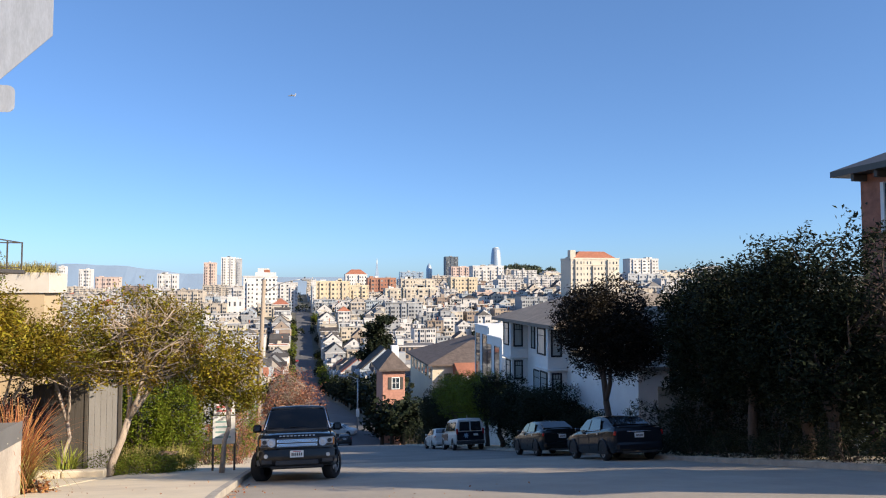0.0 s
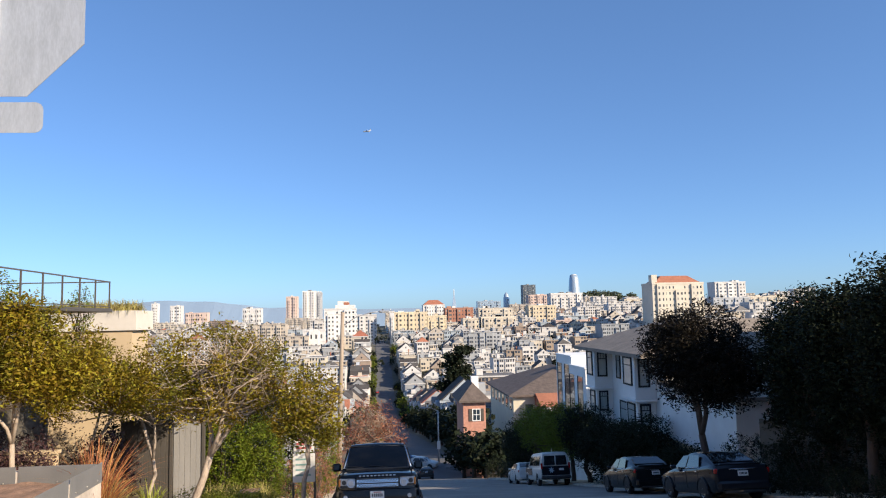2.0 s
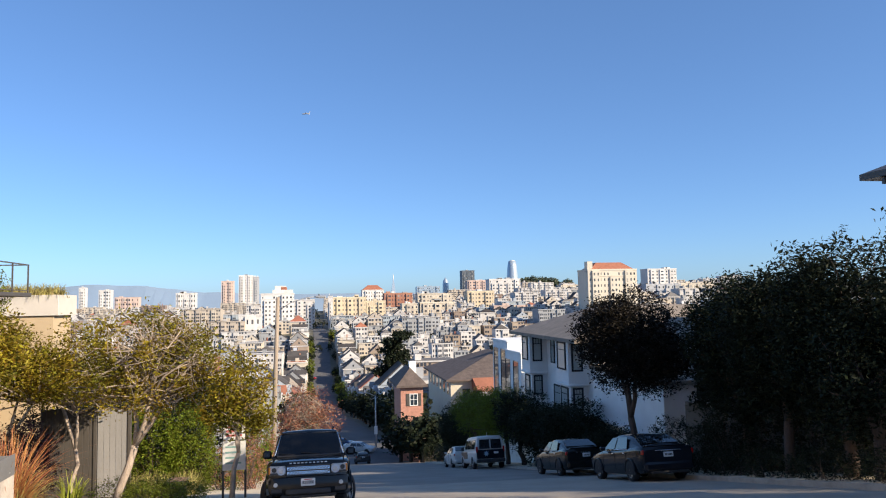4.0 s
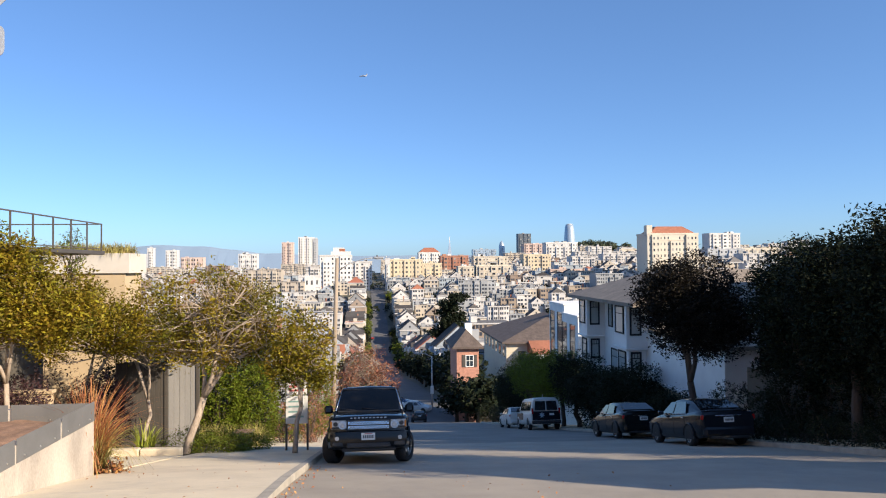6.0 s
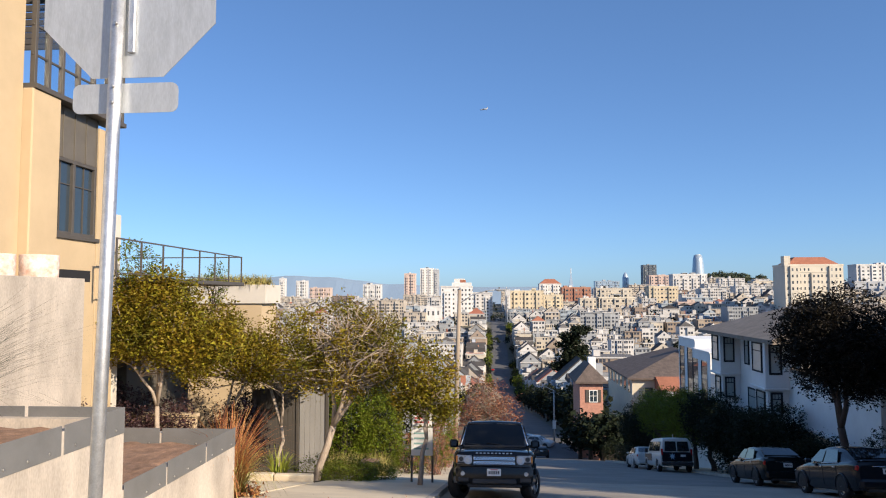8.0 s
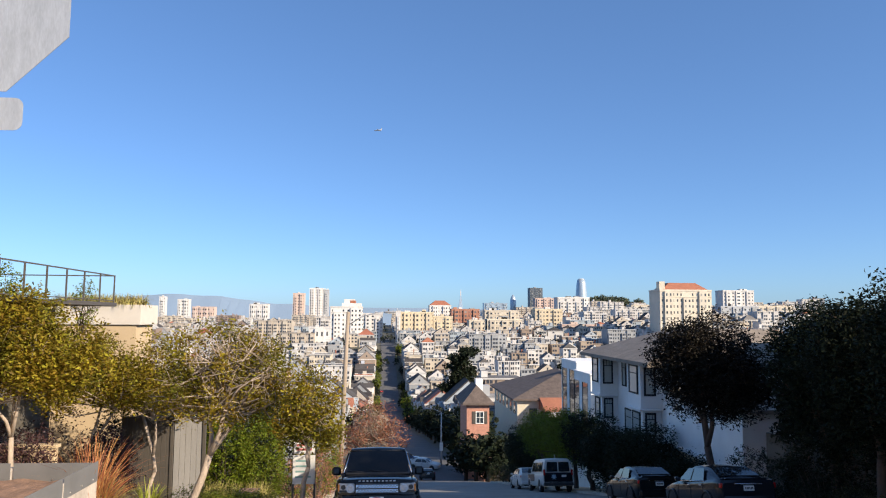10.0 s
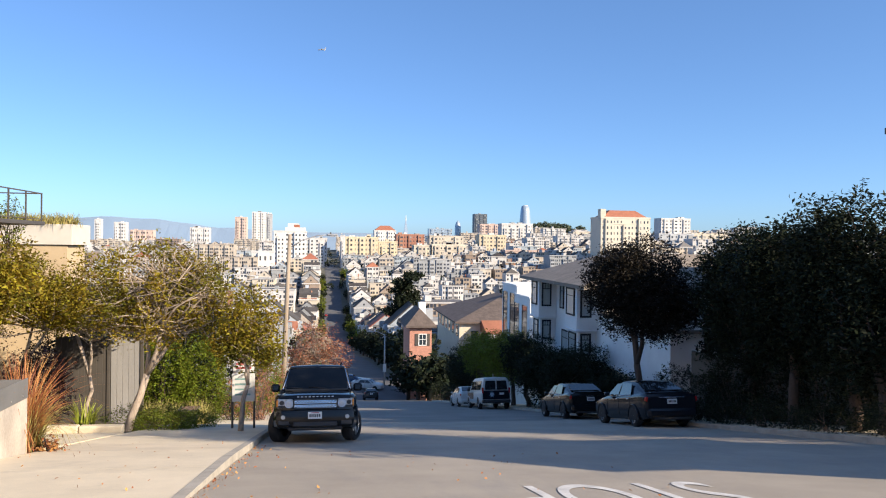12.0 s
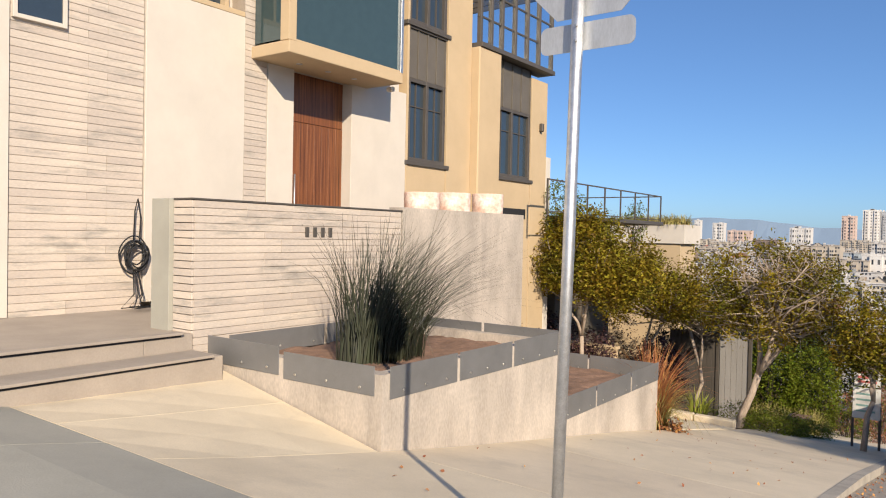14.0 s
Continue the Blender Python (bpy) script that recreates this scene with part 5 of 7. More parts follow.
def crown_points(blobs, n_cl, per, spread, rnd, shell=0.55, gaps=0.0):
    """Leaf centres in clusters inside lumpy ellipsoids, thinner inside, with gaps."""
    pts = []
    vol = np.array([b[3] * b[4] * b[5] for b in blobs]) ** 0.75
    vol = vol / vol.sum()
    for b, share in zip(blobs, vol):
        m = int(n_cl * share) + 1
        d = rnd.normal(size=(m, 3))
        d /= np.linalg.norm(d, axis=1)[:, None]
        r = shell + (1 - shell) * rnd.uniform(0, 1, size=m) ** 0.7
        for k in range(m):
            w = d[k] * r[k]
            lump = 1 + 0.22 * noise.noise(Vector((d[k][0] * 2.2 + b[0], d[k][1] * 2.2 + b[1], d[k][2] * 2.2 + b[2])))
            p = (b[0] + w[0] * b[3] * lump, b[1] + w[1] * b[4] * lump, b[2] + w[2] * b[5] * lump)
            if gaps and noise.noise(Vector(p) * (1.6 / max(0.5, b[3]))) < gaps - 0.5:
                continue
            pts.append(p)
    pts = np.array(pts)
    out = np.repeat(pts, per, axis=0) + rnd.normal(size=(len(pts) * per, 3)) * spread
    return pts, out


def tree(name, label, base, forks, blobs, n_cl, per, spread, leaf, material, bark=M_BARK, r0=0.09, seed=0, shell=0.55, gaps=0.0, twigs=40, category="tree", aspect=0.42, group=""):
    """base on the ground; forks: where the main stems reach; blobs: (x, y, z, rx, ry, rz) of the crown, in world metres."""
    rnd = np.random.RandomState(seed)
    t = thing(name, label, category, base, group=group)
    o = Vector(base)
    cl, pts = crown_points(blobs, n_cl, per, spread, rnd, shell, gaps)
    bm = bmesh.new()
    fork_h = None
    ends = []
    first = Vector(forks[0]) - o
    split = first * 0.42
    split += Vector((rnd.normal() * 0.08, rnd.normal() * 0.08, 0))
    trunk = [Vector((0, 0, -0.25)), split * 0.35 + Vector((rnd.normal() * 0.05, rnd.normal() * 0.05, 0)), split * 0.7 + Vector((rnd.normal() * 0.05, 0, 0)), split]
    add_tube(bm, trunk, [r0 * 1.25, r0, r0 * 0.92, r0 * 0.85], 9)
    for f in forks:
        e = Vector(f) - o
        mid = split.lerp(e, 0.5) + Vector((rnd.normal(), rnd.normal(), rnd.normal() * 0.3)) * 0.12 * (e - split).length
        path = [split, split.lerp(mid, 0.5) + Vector((rnd.normal(), rnd.normal(), 0)) * 0.04, mid, mid.lerp(e, 0.5) + Vector((rnd.normal(), rnd.normal(), 0)) * 0.08, e]
        add_tube(bm, path, [r0 * 0.7, r0 * 0.6, r0 * 0.5, r0 * 0.38, r0 * 0.22], 7)
        ends += [(p, r0 * q) for p, q in zip(path[2:], (0.42, 0.32, 0.2))]
    part("trunk", bm, bark, t)
    bm = bmesh.new()
    for k in range(twigs):
        p, r = ends[rnd.randint(len(ends))]
        q = Vector(cl[rnd.randint(len(cl))]) - o
        if (q - p).length > 3.2:
            q = p + (q - p).normalized() * 3.0
        m1 = p.lerp(q, 0.4) + Vector(rnd.normal(size=3)) * 0.13 * (q - p).length
        m2 = p.lerp(q, 0.75) + Vector(rnd.normal(size=3)) * 0.10 * (q - p).length
        add_tube(bm, [p, m1, m2, q], [r * 0.8, r * 0.55, r * 0.35, r * 0.12], 5, False)
    part("limb", bm, bark, t)
    leaves_mesh("crown", pts - np.array(base), leaf, material, t, aspect, rnd=rnd)
    return t


def shrub(name, label, base, blobs, n, leaf, material, seed, category="shrub", shell=0.6, group="", spread=0.06, per=8):
    rnd = np.random.RandomState(seed)
    t = thing(name, label, category, base, group=group)
    cl, pts = crown_points(blobs, max(4, n // per), per, spread, rnd, shell)
    leaves_mesh("foliage", pts - np.array(base), leaf, material, t, rnd=rnd)
    bm = bmesh.new()
    o = Vector(base)
    for k in range(14):
        q = Vector(cl[rnd.randint(len(cl))]) - o
        add_tube(bm, [Vector((rnd.normal() * 0.1, rnd.normal() * 0.1, -0.1)), q * 0.5 + Vector(rnd.normal(size=3)) * 0.08, q], [0.02, 0.014, 0.005], 5, False)
    part("stem", bm, M_BARKD, t)
    return t


def blades(name, label, base, n, h, spread, material, seed, width=0.012, droop=0.5, category="grass", tilt=0.35, bias=(0, 0)):
    """A clump of long blades or reeds, each a bent strip."""
    rnd = np.random.RandomState(seed)
    t = thing(name, label, category, base)
    verts, faces = [], []
    for k in range(n):
        a = rnd.uniform(0, 2 * math.pi)
        r = spread * math.sqrt(rnd.uniform(0, 1)) * 0.35
        L = h * rnd.uniform(0.55, 1.1)
        lean = abs(rnd.normal()) * tilt
        out = Vector((math.cos(a), math.sin(a), 0))
        sd = Vector((-math.sin(a + 0.6), math.cos(a + 0.6), 0))
        b = len(verts)
        S = 5
        pull = Vector((bias[0], bias[1], -0.25 * abs(bias[1]))) * L * rnd.uniform(0, 1) ** 1.5
        for i in range(S + 1):
            u = i / S
            bend = lean * u + droop * lean * u * u
            p = out * (r + L * u * math.sin(min(1.9, bend)) ) + Vector((0, 0, L * u * math.cos(min(1.9, bend))))
            p += sd * 0.05 * math.sin(u * 3 + k) + pull * u * u
            w = width * (1 - 0.85 * u)
            verts += [tuple(p - sd * w), tuple(p + sd * w)]
        faces += [(b + 2 * i, b + 2 * i + 1, b + 2 * i + 3, b + 2 * i + 2) for i in range(S)]
    me = bpy.data.meshes.new("foliage")
    me.from_pydata(verts, [], faces)
    me.materials.append(material)
    ob = new("foliage", me)
    ob.parent = t
    return t


# trees along the garden side
def gb(x, y):
    return (x, y, G(x, y))


def olive(label, base, forks, blobs, n_cl, seed, gaps=0.15, r0=0.075, twigs=110, leaf=0.125, per=22, spread=0.14, m=M_LEAF_Y):
    return tree("olive_tree", label, base, forks, blobs, n_cl, per, spread, leaf, m, M_BARK, r0, seed, 0.35, gaps, twigs, group="garden trees")


olive("small round tree with glossy olive-gold leaves and pale trunk", (-9.35, 20.0, -3.4), [(-9.6, 20.2, 0.6), (-8.6, 20.1, 0.5), (-10.3, 19.9, 0.2)],
      [(-9.4, 20.0, 1.15, 1.35, 1.3, 1.15), (-10.3, 20.0, 0.45, 1.0, 1.2, 0.95), (-8.2, 20.2, 0.35, 1.25, 1.2, 1.05), (-9.3, 19.6, 0.1, 1.3, 0.9, 0.7)], 1500, 1, 0.08)
olive("slim tree with olive-gold leaves before the wall", (-9.4, 25.0, -4.6), [(-9.5, 25.0, -0.4), (-8.6, 25.3, -0.5)],
      [(-9.3, 25.0, -0.3, 1.4, 1.2, 1.1), (-8.2, 25.2, -0.8, 1.3, 1.1, 1.0), (-10.3, 25, -0.8, 1.0, 1.0, 0.9)], 800, 2, 0.16, twigs=90)
olive("leaning tree with thin olive-gold leaves and pale limbs", (-7.6, 26.0, -5.0), [(-7.2, 26.2, -1.0), (-8.2, 26.0, -0.8), (-7.6, 25.9, -0.3)],
      [(-7.3, 26.0, -0.2, 1.2, 1.2, 1.2), (-8.2, 26.2, -0.9, 1.1, 1.0, 0.9), (-6.6, 26, -1.2, 0.9, 0.9, 0.8)], 480, 3, 0.24, twigs=150)
olive("wide spreading tree with bare pale twigs among olive leaves", (-5.05, 21.1, -4.2), [(-3.45, 21.3, 0.1), (-2.9, 21.3, -0.2), (-5.2, 21.1, -0.2), (-4.3, 21.2, 0.3), (-3.9, 21.0, 0.5)],
      [(-4.3, 21.2, 0.3, 1.5, 1.4, 1.1), (-2.95, 21.3, -0.1, 1.05, 1.1, 1.05), (-5.3, 21.1, -0.5, 1.0, 1.1, 0.9), (-3.6, 21.0, -0.95, 1.5, 1.0, 0.6)], 1000, 4, 0.34, 0.11, 620, 0.115)
olive("young street tree with olive leaves in the pavement", (-1.75, 19.9, G(-1.75, 19.9) + 0.1), [(-1.5, 20.0, -0.7), (-1.9, 19.9, -0.9), (-1.3, 20.0, -1.2)],
      [(-1.5, 20.0, -0.75, 0.75, 0.7, 0.95), (-1.95, 20.0, -1.4, 0.65, 0.7, 0.65), (-1.15, 20.0, -1.5, 0.6, 0.6, 0.6)], 640, 5, 0.12, 0.07, 90, 0.105, 16, 0.10)
tree("bare_tree", "rusty red-brown street tree losing its leaves", (-0.6, 60.0, G(-0.6, 60) - 0.1), [(-0.7, 60, -5.9), (0.8, 60, -6.8), (-2.0, 60, -6.8)],
     [(-0.5, 60, -7.0, 2.0, 1.9, 2.0), (1.0, 60, -8.2, 1.5, 1.4, 1.6), (-2.1, 60, -8.3, 1.4, 1.3, 1.5)], 800, 9, 0.2, 0.17, M_LEAF_B, seed=6, shell=0.2, gaps=0.05, r0=0.10, twigs=360)


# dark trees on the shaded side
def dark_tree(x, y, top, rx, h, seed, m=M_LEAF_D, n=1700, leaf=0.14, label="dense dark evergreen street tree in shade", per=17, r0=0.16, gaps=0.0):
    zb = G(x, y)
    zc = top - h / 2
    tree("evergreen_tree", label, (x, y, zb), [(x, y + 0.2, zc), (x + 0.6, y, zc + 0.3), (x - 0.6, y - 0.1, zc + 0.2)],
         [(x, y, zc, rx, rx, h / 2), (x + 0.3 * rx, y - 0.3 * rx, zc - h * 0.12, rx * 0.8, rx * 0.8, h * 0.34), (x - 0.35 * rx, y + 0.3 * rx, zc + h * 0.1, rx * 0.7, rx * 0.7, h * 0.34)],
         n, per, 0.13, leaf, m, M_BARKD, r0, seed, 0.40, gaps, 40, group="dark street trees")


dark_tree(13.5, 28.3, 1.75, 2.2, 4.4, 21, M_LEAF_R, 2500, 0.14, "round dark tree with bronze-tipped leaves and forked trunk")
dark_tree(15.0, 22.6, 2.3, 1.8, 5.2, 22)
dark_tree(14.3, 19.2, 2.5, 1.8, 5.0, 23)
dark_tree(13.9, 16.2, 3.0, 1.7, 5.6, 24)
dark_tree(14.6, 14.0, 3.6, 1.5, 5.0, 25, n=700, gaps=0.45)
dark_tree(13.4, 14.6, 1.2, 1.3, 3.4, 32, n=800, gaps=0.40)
# two out-of-view trees, added to throw streaked shade over the road
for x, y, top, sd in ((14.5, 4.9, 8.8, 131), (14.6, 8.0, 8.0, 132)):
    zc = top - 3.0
    tree("evergreen_tree", "tall open-crowned evergreen added out of view to shade the road", gb(x, y), [(x, y + 0.2, zc), (x + 0.9, y, zc + 0.8), (x - 0.9, y - 0.2, zc + 0.6)],
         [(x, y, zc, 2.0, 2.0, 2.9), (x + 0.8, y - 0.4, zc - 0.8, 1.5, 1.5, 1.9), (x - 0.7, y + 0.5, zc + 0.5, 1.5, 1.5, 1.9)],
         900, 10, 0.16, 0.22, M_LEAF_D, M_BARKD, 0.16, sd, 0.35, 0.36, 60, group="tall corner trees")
# two more unseen, gappy trees, added only to break the sunlight into dapples
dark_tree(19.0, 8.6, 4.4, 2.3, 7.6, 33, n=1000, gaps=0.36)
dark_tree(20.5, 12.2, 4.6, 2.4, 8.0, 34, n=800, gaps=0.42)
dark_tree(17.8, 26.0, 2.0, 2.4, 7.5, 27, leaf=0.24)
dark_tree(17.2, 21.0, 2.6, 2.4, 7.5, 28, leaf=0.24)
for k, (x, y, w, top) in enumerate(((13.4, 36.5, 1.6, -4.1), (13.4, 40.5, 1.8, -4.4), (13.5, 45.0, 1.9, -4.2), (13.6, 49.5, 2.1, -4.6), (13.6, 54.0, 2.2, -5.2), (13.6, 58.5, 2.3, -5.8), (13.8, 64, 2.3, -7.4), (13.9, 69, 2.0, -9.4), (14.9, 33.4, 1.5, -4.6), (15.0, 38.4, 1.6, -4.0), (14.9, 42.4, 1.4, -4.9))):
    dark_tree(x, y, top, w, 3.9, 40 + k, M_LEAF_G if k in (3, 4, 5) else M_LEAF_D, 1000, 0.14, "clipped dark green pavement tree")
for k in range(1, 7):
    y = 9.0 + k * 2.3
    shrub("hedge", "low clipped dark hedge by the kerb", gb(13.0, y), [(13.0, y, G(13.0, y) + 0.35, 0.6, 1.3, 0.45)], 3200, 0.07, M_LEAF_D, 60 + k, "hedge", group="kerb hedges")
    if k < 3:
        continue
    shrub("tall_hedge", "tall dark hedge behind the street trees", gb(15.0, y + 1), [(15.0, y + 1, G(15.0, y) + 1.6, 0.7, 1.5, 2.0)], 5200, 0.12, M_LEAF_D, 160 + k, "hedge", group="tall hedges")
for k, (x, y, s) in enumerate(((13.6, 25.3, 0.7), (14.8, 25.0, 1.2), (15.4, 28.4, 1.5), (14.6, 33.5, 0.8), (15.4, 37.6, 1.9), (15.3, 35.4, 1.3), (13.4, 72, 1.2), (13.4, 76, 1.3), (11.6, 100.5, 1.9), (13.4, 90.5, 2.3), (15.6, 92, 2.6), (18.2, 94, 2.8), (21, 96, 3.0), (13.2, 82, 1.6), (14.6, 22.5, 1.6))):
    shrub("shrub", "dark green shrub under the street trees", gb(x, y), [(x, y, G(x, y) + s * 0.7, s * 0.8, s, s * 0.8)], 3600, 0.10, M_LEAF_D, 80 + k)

# garden between the planter and the street trees
M_BED = mat("garden_soil", (0.12, 0.09, 0.06), 0.95, var=0.25, scale=4, fine=40, bump=0.6)
sheet("garden_bed", steps(-16, -4.64, 10), steps(19.9, 40, 20), M_BED, 0.10, label="dark planted garden bed", category="garden bed")
sheet("driveway", [-13, -9, -6, -4.64], steps(14.6, 19.6, 6), M_PAVE, 0.14, 0.1, label="pale concrete driveway apron", category="driveway")
low = thing("garden_edging", "low curved pale concrete edging beside the driveway", "edging", kind="structure")
for k in range(5):
    x0 = -4.7 - k * 1.1
    part("edging_block", box_bm((x0 - 1.08, 19.62, G(x0, 19.7) + 0.1), (x0, 19.86, G(x0, 19.7) + 0.34), 0.03), M_PAVE, low)
sheet("planting_strip", steps(-12.5, -7.9, 5), steps(13.4, 19.5, 6), M_BED, 0.16, label="planted strip behind the planter", category="garden bed")
blades("grass_clump", "bronze and straw ornamental grass arching beside the planter", (-4.95, 13.95, G(-4.95, 13.95) + 0.1), 420, 1.75, 0.6, M_GRASS_R, 201, 0.014, 0.7, tilt=0.42)
blades("grass_clump", "green base of arching ornamental grass", (-4.9, 14.1, G(-4.9, 14.1) + 0.1), 420, 1.1, 0.6, M_GRASS_Y, 202, 0.012, 1.0, tilt=0.5)
shrub("leaf_litter", "heap of dry orange leaves by the planter", (-4.45, 13.9, G(-4.45, 13.9) + 0.14), [(-4.45, 13.9, G(-4.45, 13.9) + 0.2, 0.22, 0.3, 0.09)], 160, 0.11, M_DRYLEAF, 203, "leaves")
reed = blades("reed_bush", "dark green reed bush with bare arching tips in the planter", (-6.0, 6.45, -0.3), 480, 1.80, 1.1, M_REED, 204, 0.009, 0.35, "bush", 0.26, bias=(0.25, 0.75))
reed2 = blades("reed_bush", "thin outer reeds of the planter bush", (-5.9, 6.95, -0.3), 340, 2.0, 0.9, M_REED, 205, 0.006, 0.5, "bush", 0.34, bias=(0.4, 1.3))
tips = reed2.children[0]
tips.parent, tips.location, tips.name = reed, (0.1, 0.5, 0.0), "reed_spray"
bpy.data.objects.remove(reed2)
blades("agave", "yellow-green strappy agave leaves", (-6.0, 20.8, G(-6.0, 20.8) + 0.1), 70, 0.95, 0.6, mat("agave_leaf", (0.30, 0.33, 0.05), 0.5, var=0.2, bump=0, island=0.3, trans=0.2), 206, 0.04, 0.3, "plant", 0.5)
for k, (x, y) in enumerate(((-4.6, 25.4), (-5.2, 26.2), (-4.2, 26.6), (-5.8, 27.0), (-3.6, 24.9))):
    blades("straw_grass", "pale straw-coloured tufted grass", (x, y, G(x, y) + 0.1), 220, 0.8, 0.6, M_GRASS_Y, 210 + k, 0.010, 0.9, tilt=0.5)
for k, (x, y, rx, ry, rz, m, n, lf) in enumerate(((-4.1, 21.6, 0.95, 0.9, 0.42, M_LEAF_G, 8000, 0.06), (-3.4, 22.6, 0.7, 0.8, 0.35, M_LEAF_G, 4600, 0.06), (-5.4, 23.0, 0.9, 0.9, 0.45, M_LEAF_G, 1800, 0.07),
        (-5.6, 28.5, 1.2, 1.0, 1.9, M_LEAF_V, 11000, 0.11), (-4.3, 29.0, 1.0, 1.0, 2.0, M_LEAF_V, 10000, 0.11), (-3.0, 28.0, 0.9, 0.9, 0.7, M_LEAF_G, 2000, 0.07), (-3.2, 30.5, 0.8, 0.9, 1.1, M_LEAF_B, 1600, 0.08), (-1.9, 27.5, 0.5, 1.2, 1.2, M_LEAF_B, 1500, 0.07),
        (-10.5, 15.8, 1.2, 1.2, 1.3, M_LEAF_P, 5600, 0.10), (-9.6, 17.5, 1.2, 1.2, 1.1, M_LEAF_P, 5600, 0.10), (-11.6, 18.2, 1.3, 1.2, 1.7, M_LEAF_P, 5600, 0.10),
        (-10.6, 22.6, 1.4, 1.2, 1.6, M_LEAF_P, 6000, 0.10), (-9.2, 28.8, 1.5, 1.0, 2.4, M_LEAF_D, 5400, 0.13), (-7.4, 29.6, 1.6, 1.0, 2.6, M_LEAF_D, 5400, 0.13), (-9.6, 21.2, 1.1, 0.6, 1.3, M_LEAF_P, 5600, 0.10), (-11.2, 21.0, 1.2, 0.7, 1.7, M_LEAF_P, 5600, 0.10), (-8.2, 23.6, 1.0, 0.9, 1.5, M_LEAF_P, 5600, 0.10), (-11.4, 26.8, 1.4, 1.3, 2.2, M_LEAF_P, 3600, 0.10),
        (-5.8, 31.8, 1.8, 1.2, 2.9, M_LEAF_D, 11000, 0.15), (-2.6, 33.5, 1.1, 1.2, 2.2, M_LEAF_G, 4200, 0.12), (-2.3, 38, 0.9, 2.0, 1.6, M_LEAF_B, 3600, 0.10), (-4.4, 35, 1.9, 1.5, 3.1, M_LEAF_D, 11000, 0.16), (-8.6, 33.0, 2.0, 1.4, 3.2, M_LEAF_D, 11000, 0.16), (-7.0, 38.0, 2.2, 1.8, 3.4, M_LEAF_D, 11000, 0.17), (-3.0, 42.0, 1.2, 1.6, 2.2, M_LEAF_G, 4200, 0.13))):
    z = G(x, y) + rz * 0.75
    kind = {M_LEAF_G.name: "green garden shrub", M_LEAF_V.name: "upright bright green garden shrub", M_LEAF_P.name: "purple-leaved twiggy shrub", M_LEAF_D.name: "dark evergreen garden shrub", M_LEAF_B.name: "rusty leaved garden shrub"}[m.name]
    shrub("shrub", kind + " behind the pavement", gb(x, y), [(x, y, z, rx, ry, rz)], n, lf, m, 230 + k)
for k in range(9):
    blades("roof_grass", "straw-yellow grass planted along the white parapet", (-13.2 + k * 0.38, 31.9, 2.0), 170, 0.5, 0.9, M_GRASS_Y, 310 + k, 0.02, 0.8, tilt=0.6)
shrub("roof_plant", "green shrub on the roof terrace", (-10.2, 20.3, 1.0), [(-10.4, 20.4, 2.2, 0.8, 1.1, 1.0)], 2000, 0.10, M_LEAF_G, 302)
shrub("roof_plant", "small dark shrub at the terrace corner", (-9.8, 25.3, 1.0), [(-9.8, 25.4, 2.0, 0.4, 0.5, 0.8)], 900, 0.09, M_LEAF_G, 303)


# trees of the valley and far slope
def city_trees(seed, spots, label):
    rnd = np.random.RandomState(seed)
    for x, y, h, r, m in spots:
        z = G(x, y)
        t = thing("city_tree", label, "tree", (x, y, z), group="trees of the valley")
        part("trunk", tube_bm([(0, 0, -0.5), (0, 0, h * 0.5)], [0.3, 0.2], 6), M_BARKD, t)
        _, pts = crown_points([(0, 0, h * 0.6, r, r, h * 0.42), (r * 0.4, -r * 0.2, h * 0.45, r * 0.7, r * 0.7, h * 0.3), (-r * 0.4, 0, h * 0.5, r * 0.7, r * 0.7, h * 0.3)], 300 if h > 13 else 200, 5 if h > 13 else 4, r * 0.10, rnd, 0.5)
        leaves_mesh("crown", pts, max(0.45, r * 0.27), m, t, 0.65, rnd=rnd)


ct = random.Random(5)
spots = []
for k in range(15):
    y = 112 + k * 13
    spots.append((street_x(y) + 8.6 + ct.uniform(-0.3, 0.6), y, ct.uniform(6, 9), ct.uniform(2.6, 3.6), M_LEAF_D))
for k in range(22):
    y = 125 + k * 24 + ct.uniform(-4, 4)
    spots.append((street_x(y) - 8.6 + ct.uniform(-0.5, 0.3), y, ct.uniform(6, 10), ct.uniform(2.4, 3.6), M_LEAF_G if k % 3 else M_LEAF_D))
for k in range(24):
    y = 310 + k * 15 + ct.uniform(-6, 6)
    if ct.random() < 0.3:
        continue
    spots.append((street_x(y) + 8.8 + ct.uniform(-0.6, 2.4), y, ct.uniform(4, 10), ct.uniform(1.8, 4.0), M_LEAF_D if k % 2 else M_LEAF_G))
for k in range(110):
    y = ct.uniform(120, 330)
    x = ct.uniform(-0.30, 0.58) * y
    if abs(x - street_x(y)) < 24 or 18 < x < 42 and y < 142:
        continue
    spots.append((x, y, ct.uniform(7, 12), ct.uniform(2.6, 4.4), ct.choice((M_LEAF_D, M_LEAF_G, M_LEAF_D))))
for x, y in ((11.9, 90.6), (13.6, 92.6), (10.9, 92.8), (12.9, 86), (15.2, 88), (13.8, 91.5), (16.8, 91), (18.5, 89)):
    spots.append((x, y, 5.6, 2.3, M_LEAF_D))
city_trees(9, spots, "dark green tree among the valley houses")
rt = np.random.RandomState(77)
clumps = []
for x, y in YARD_TREES:
    h, r = rt.uniform(6, 12), rt.uniform(2.5, 4.8)
    d = rt.normal(size=(46, 3))
    d /= np.linalg.norm(d, axis=1)[:, None]
    clumps.append(d * rt.uniform(0.45, 1.0, size=(46, 1)) * (r, r, h * 0.45) + (x, y, G(x, y) + h * 0.55))
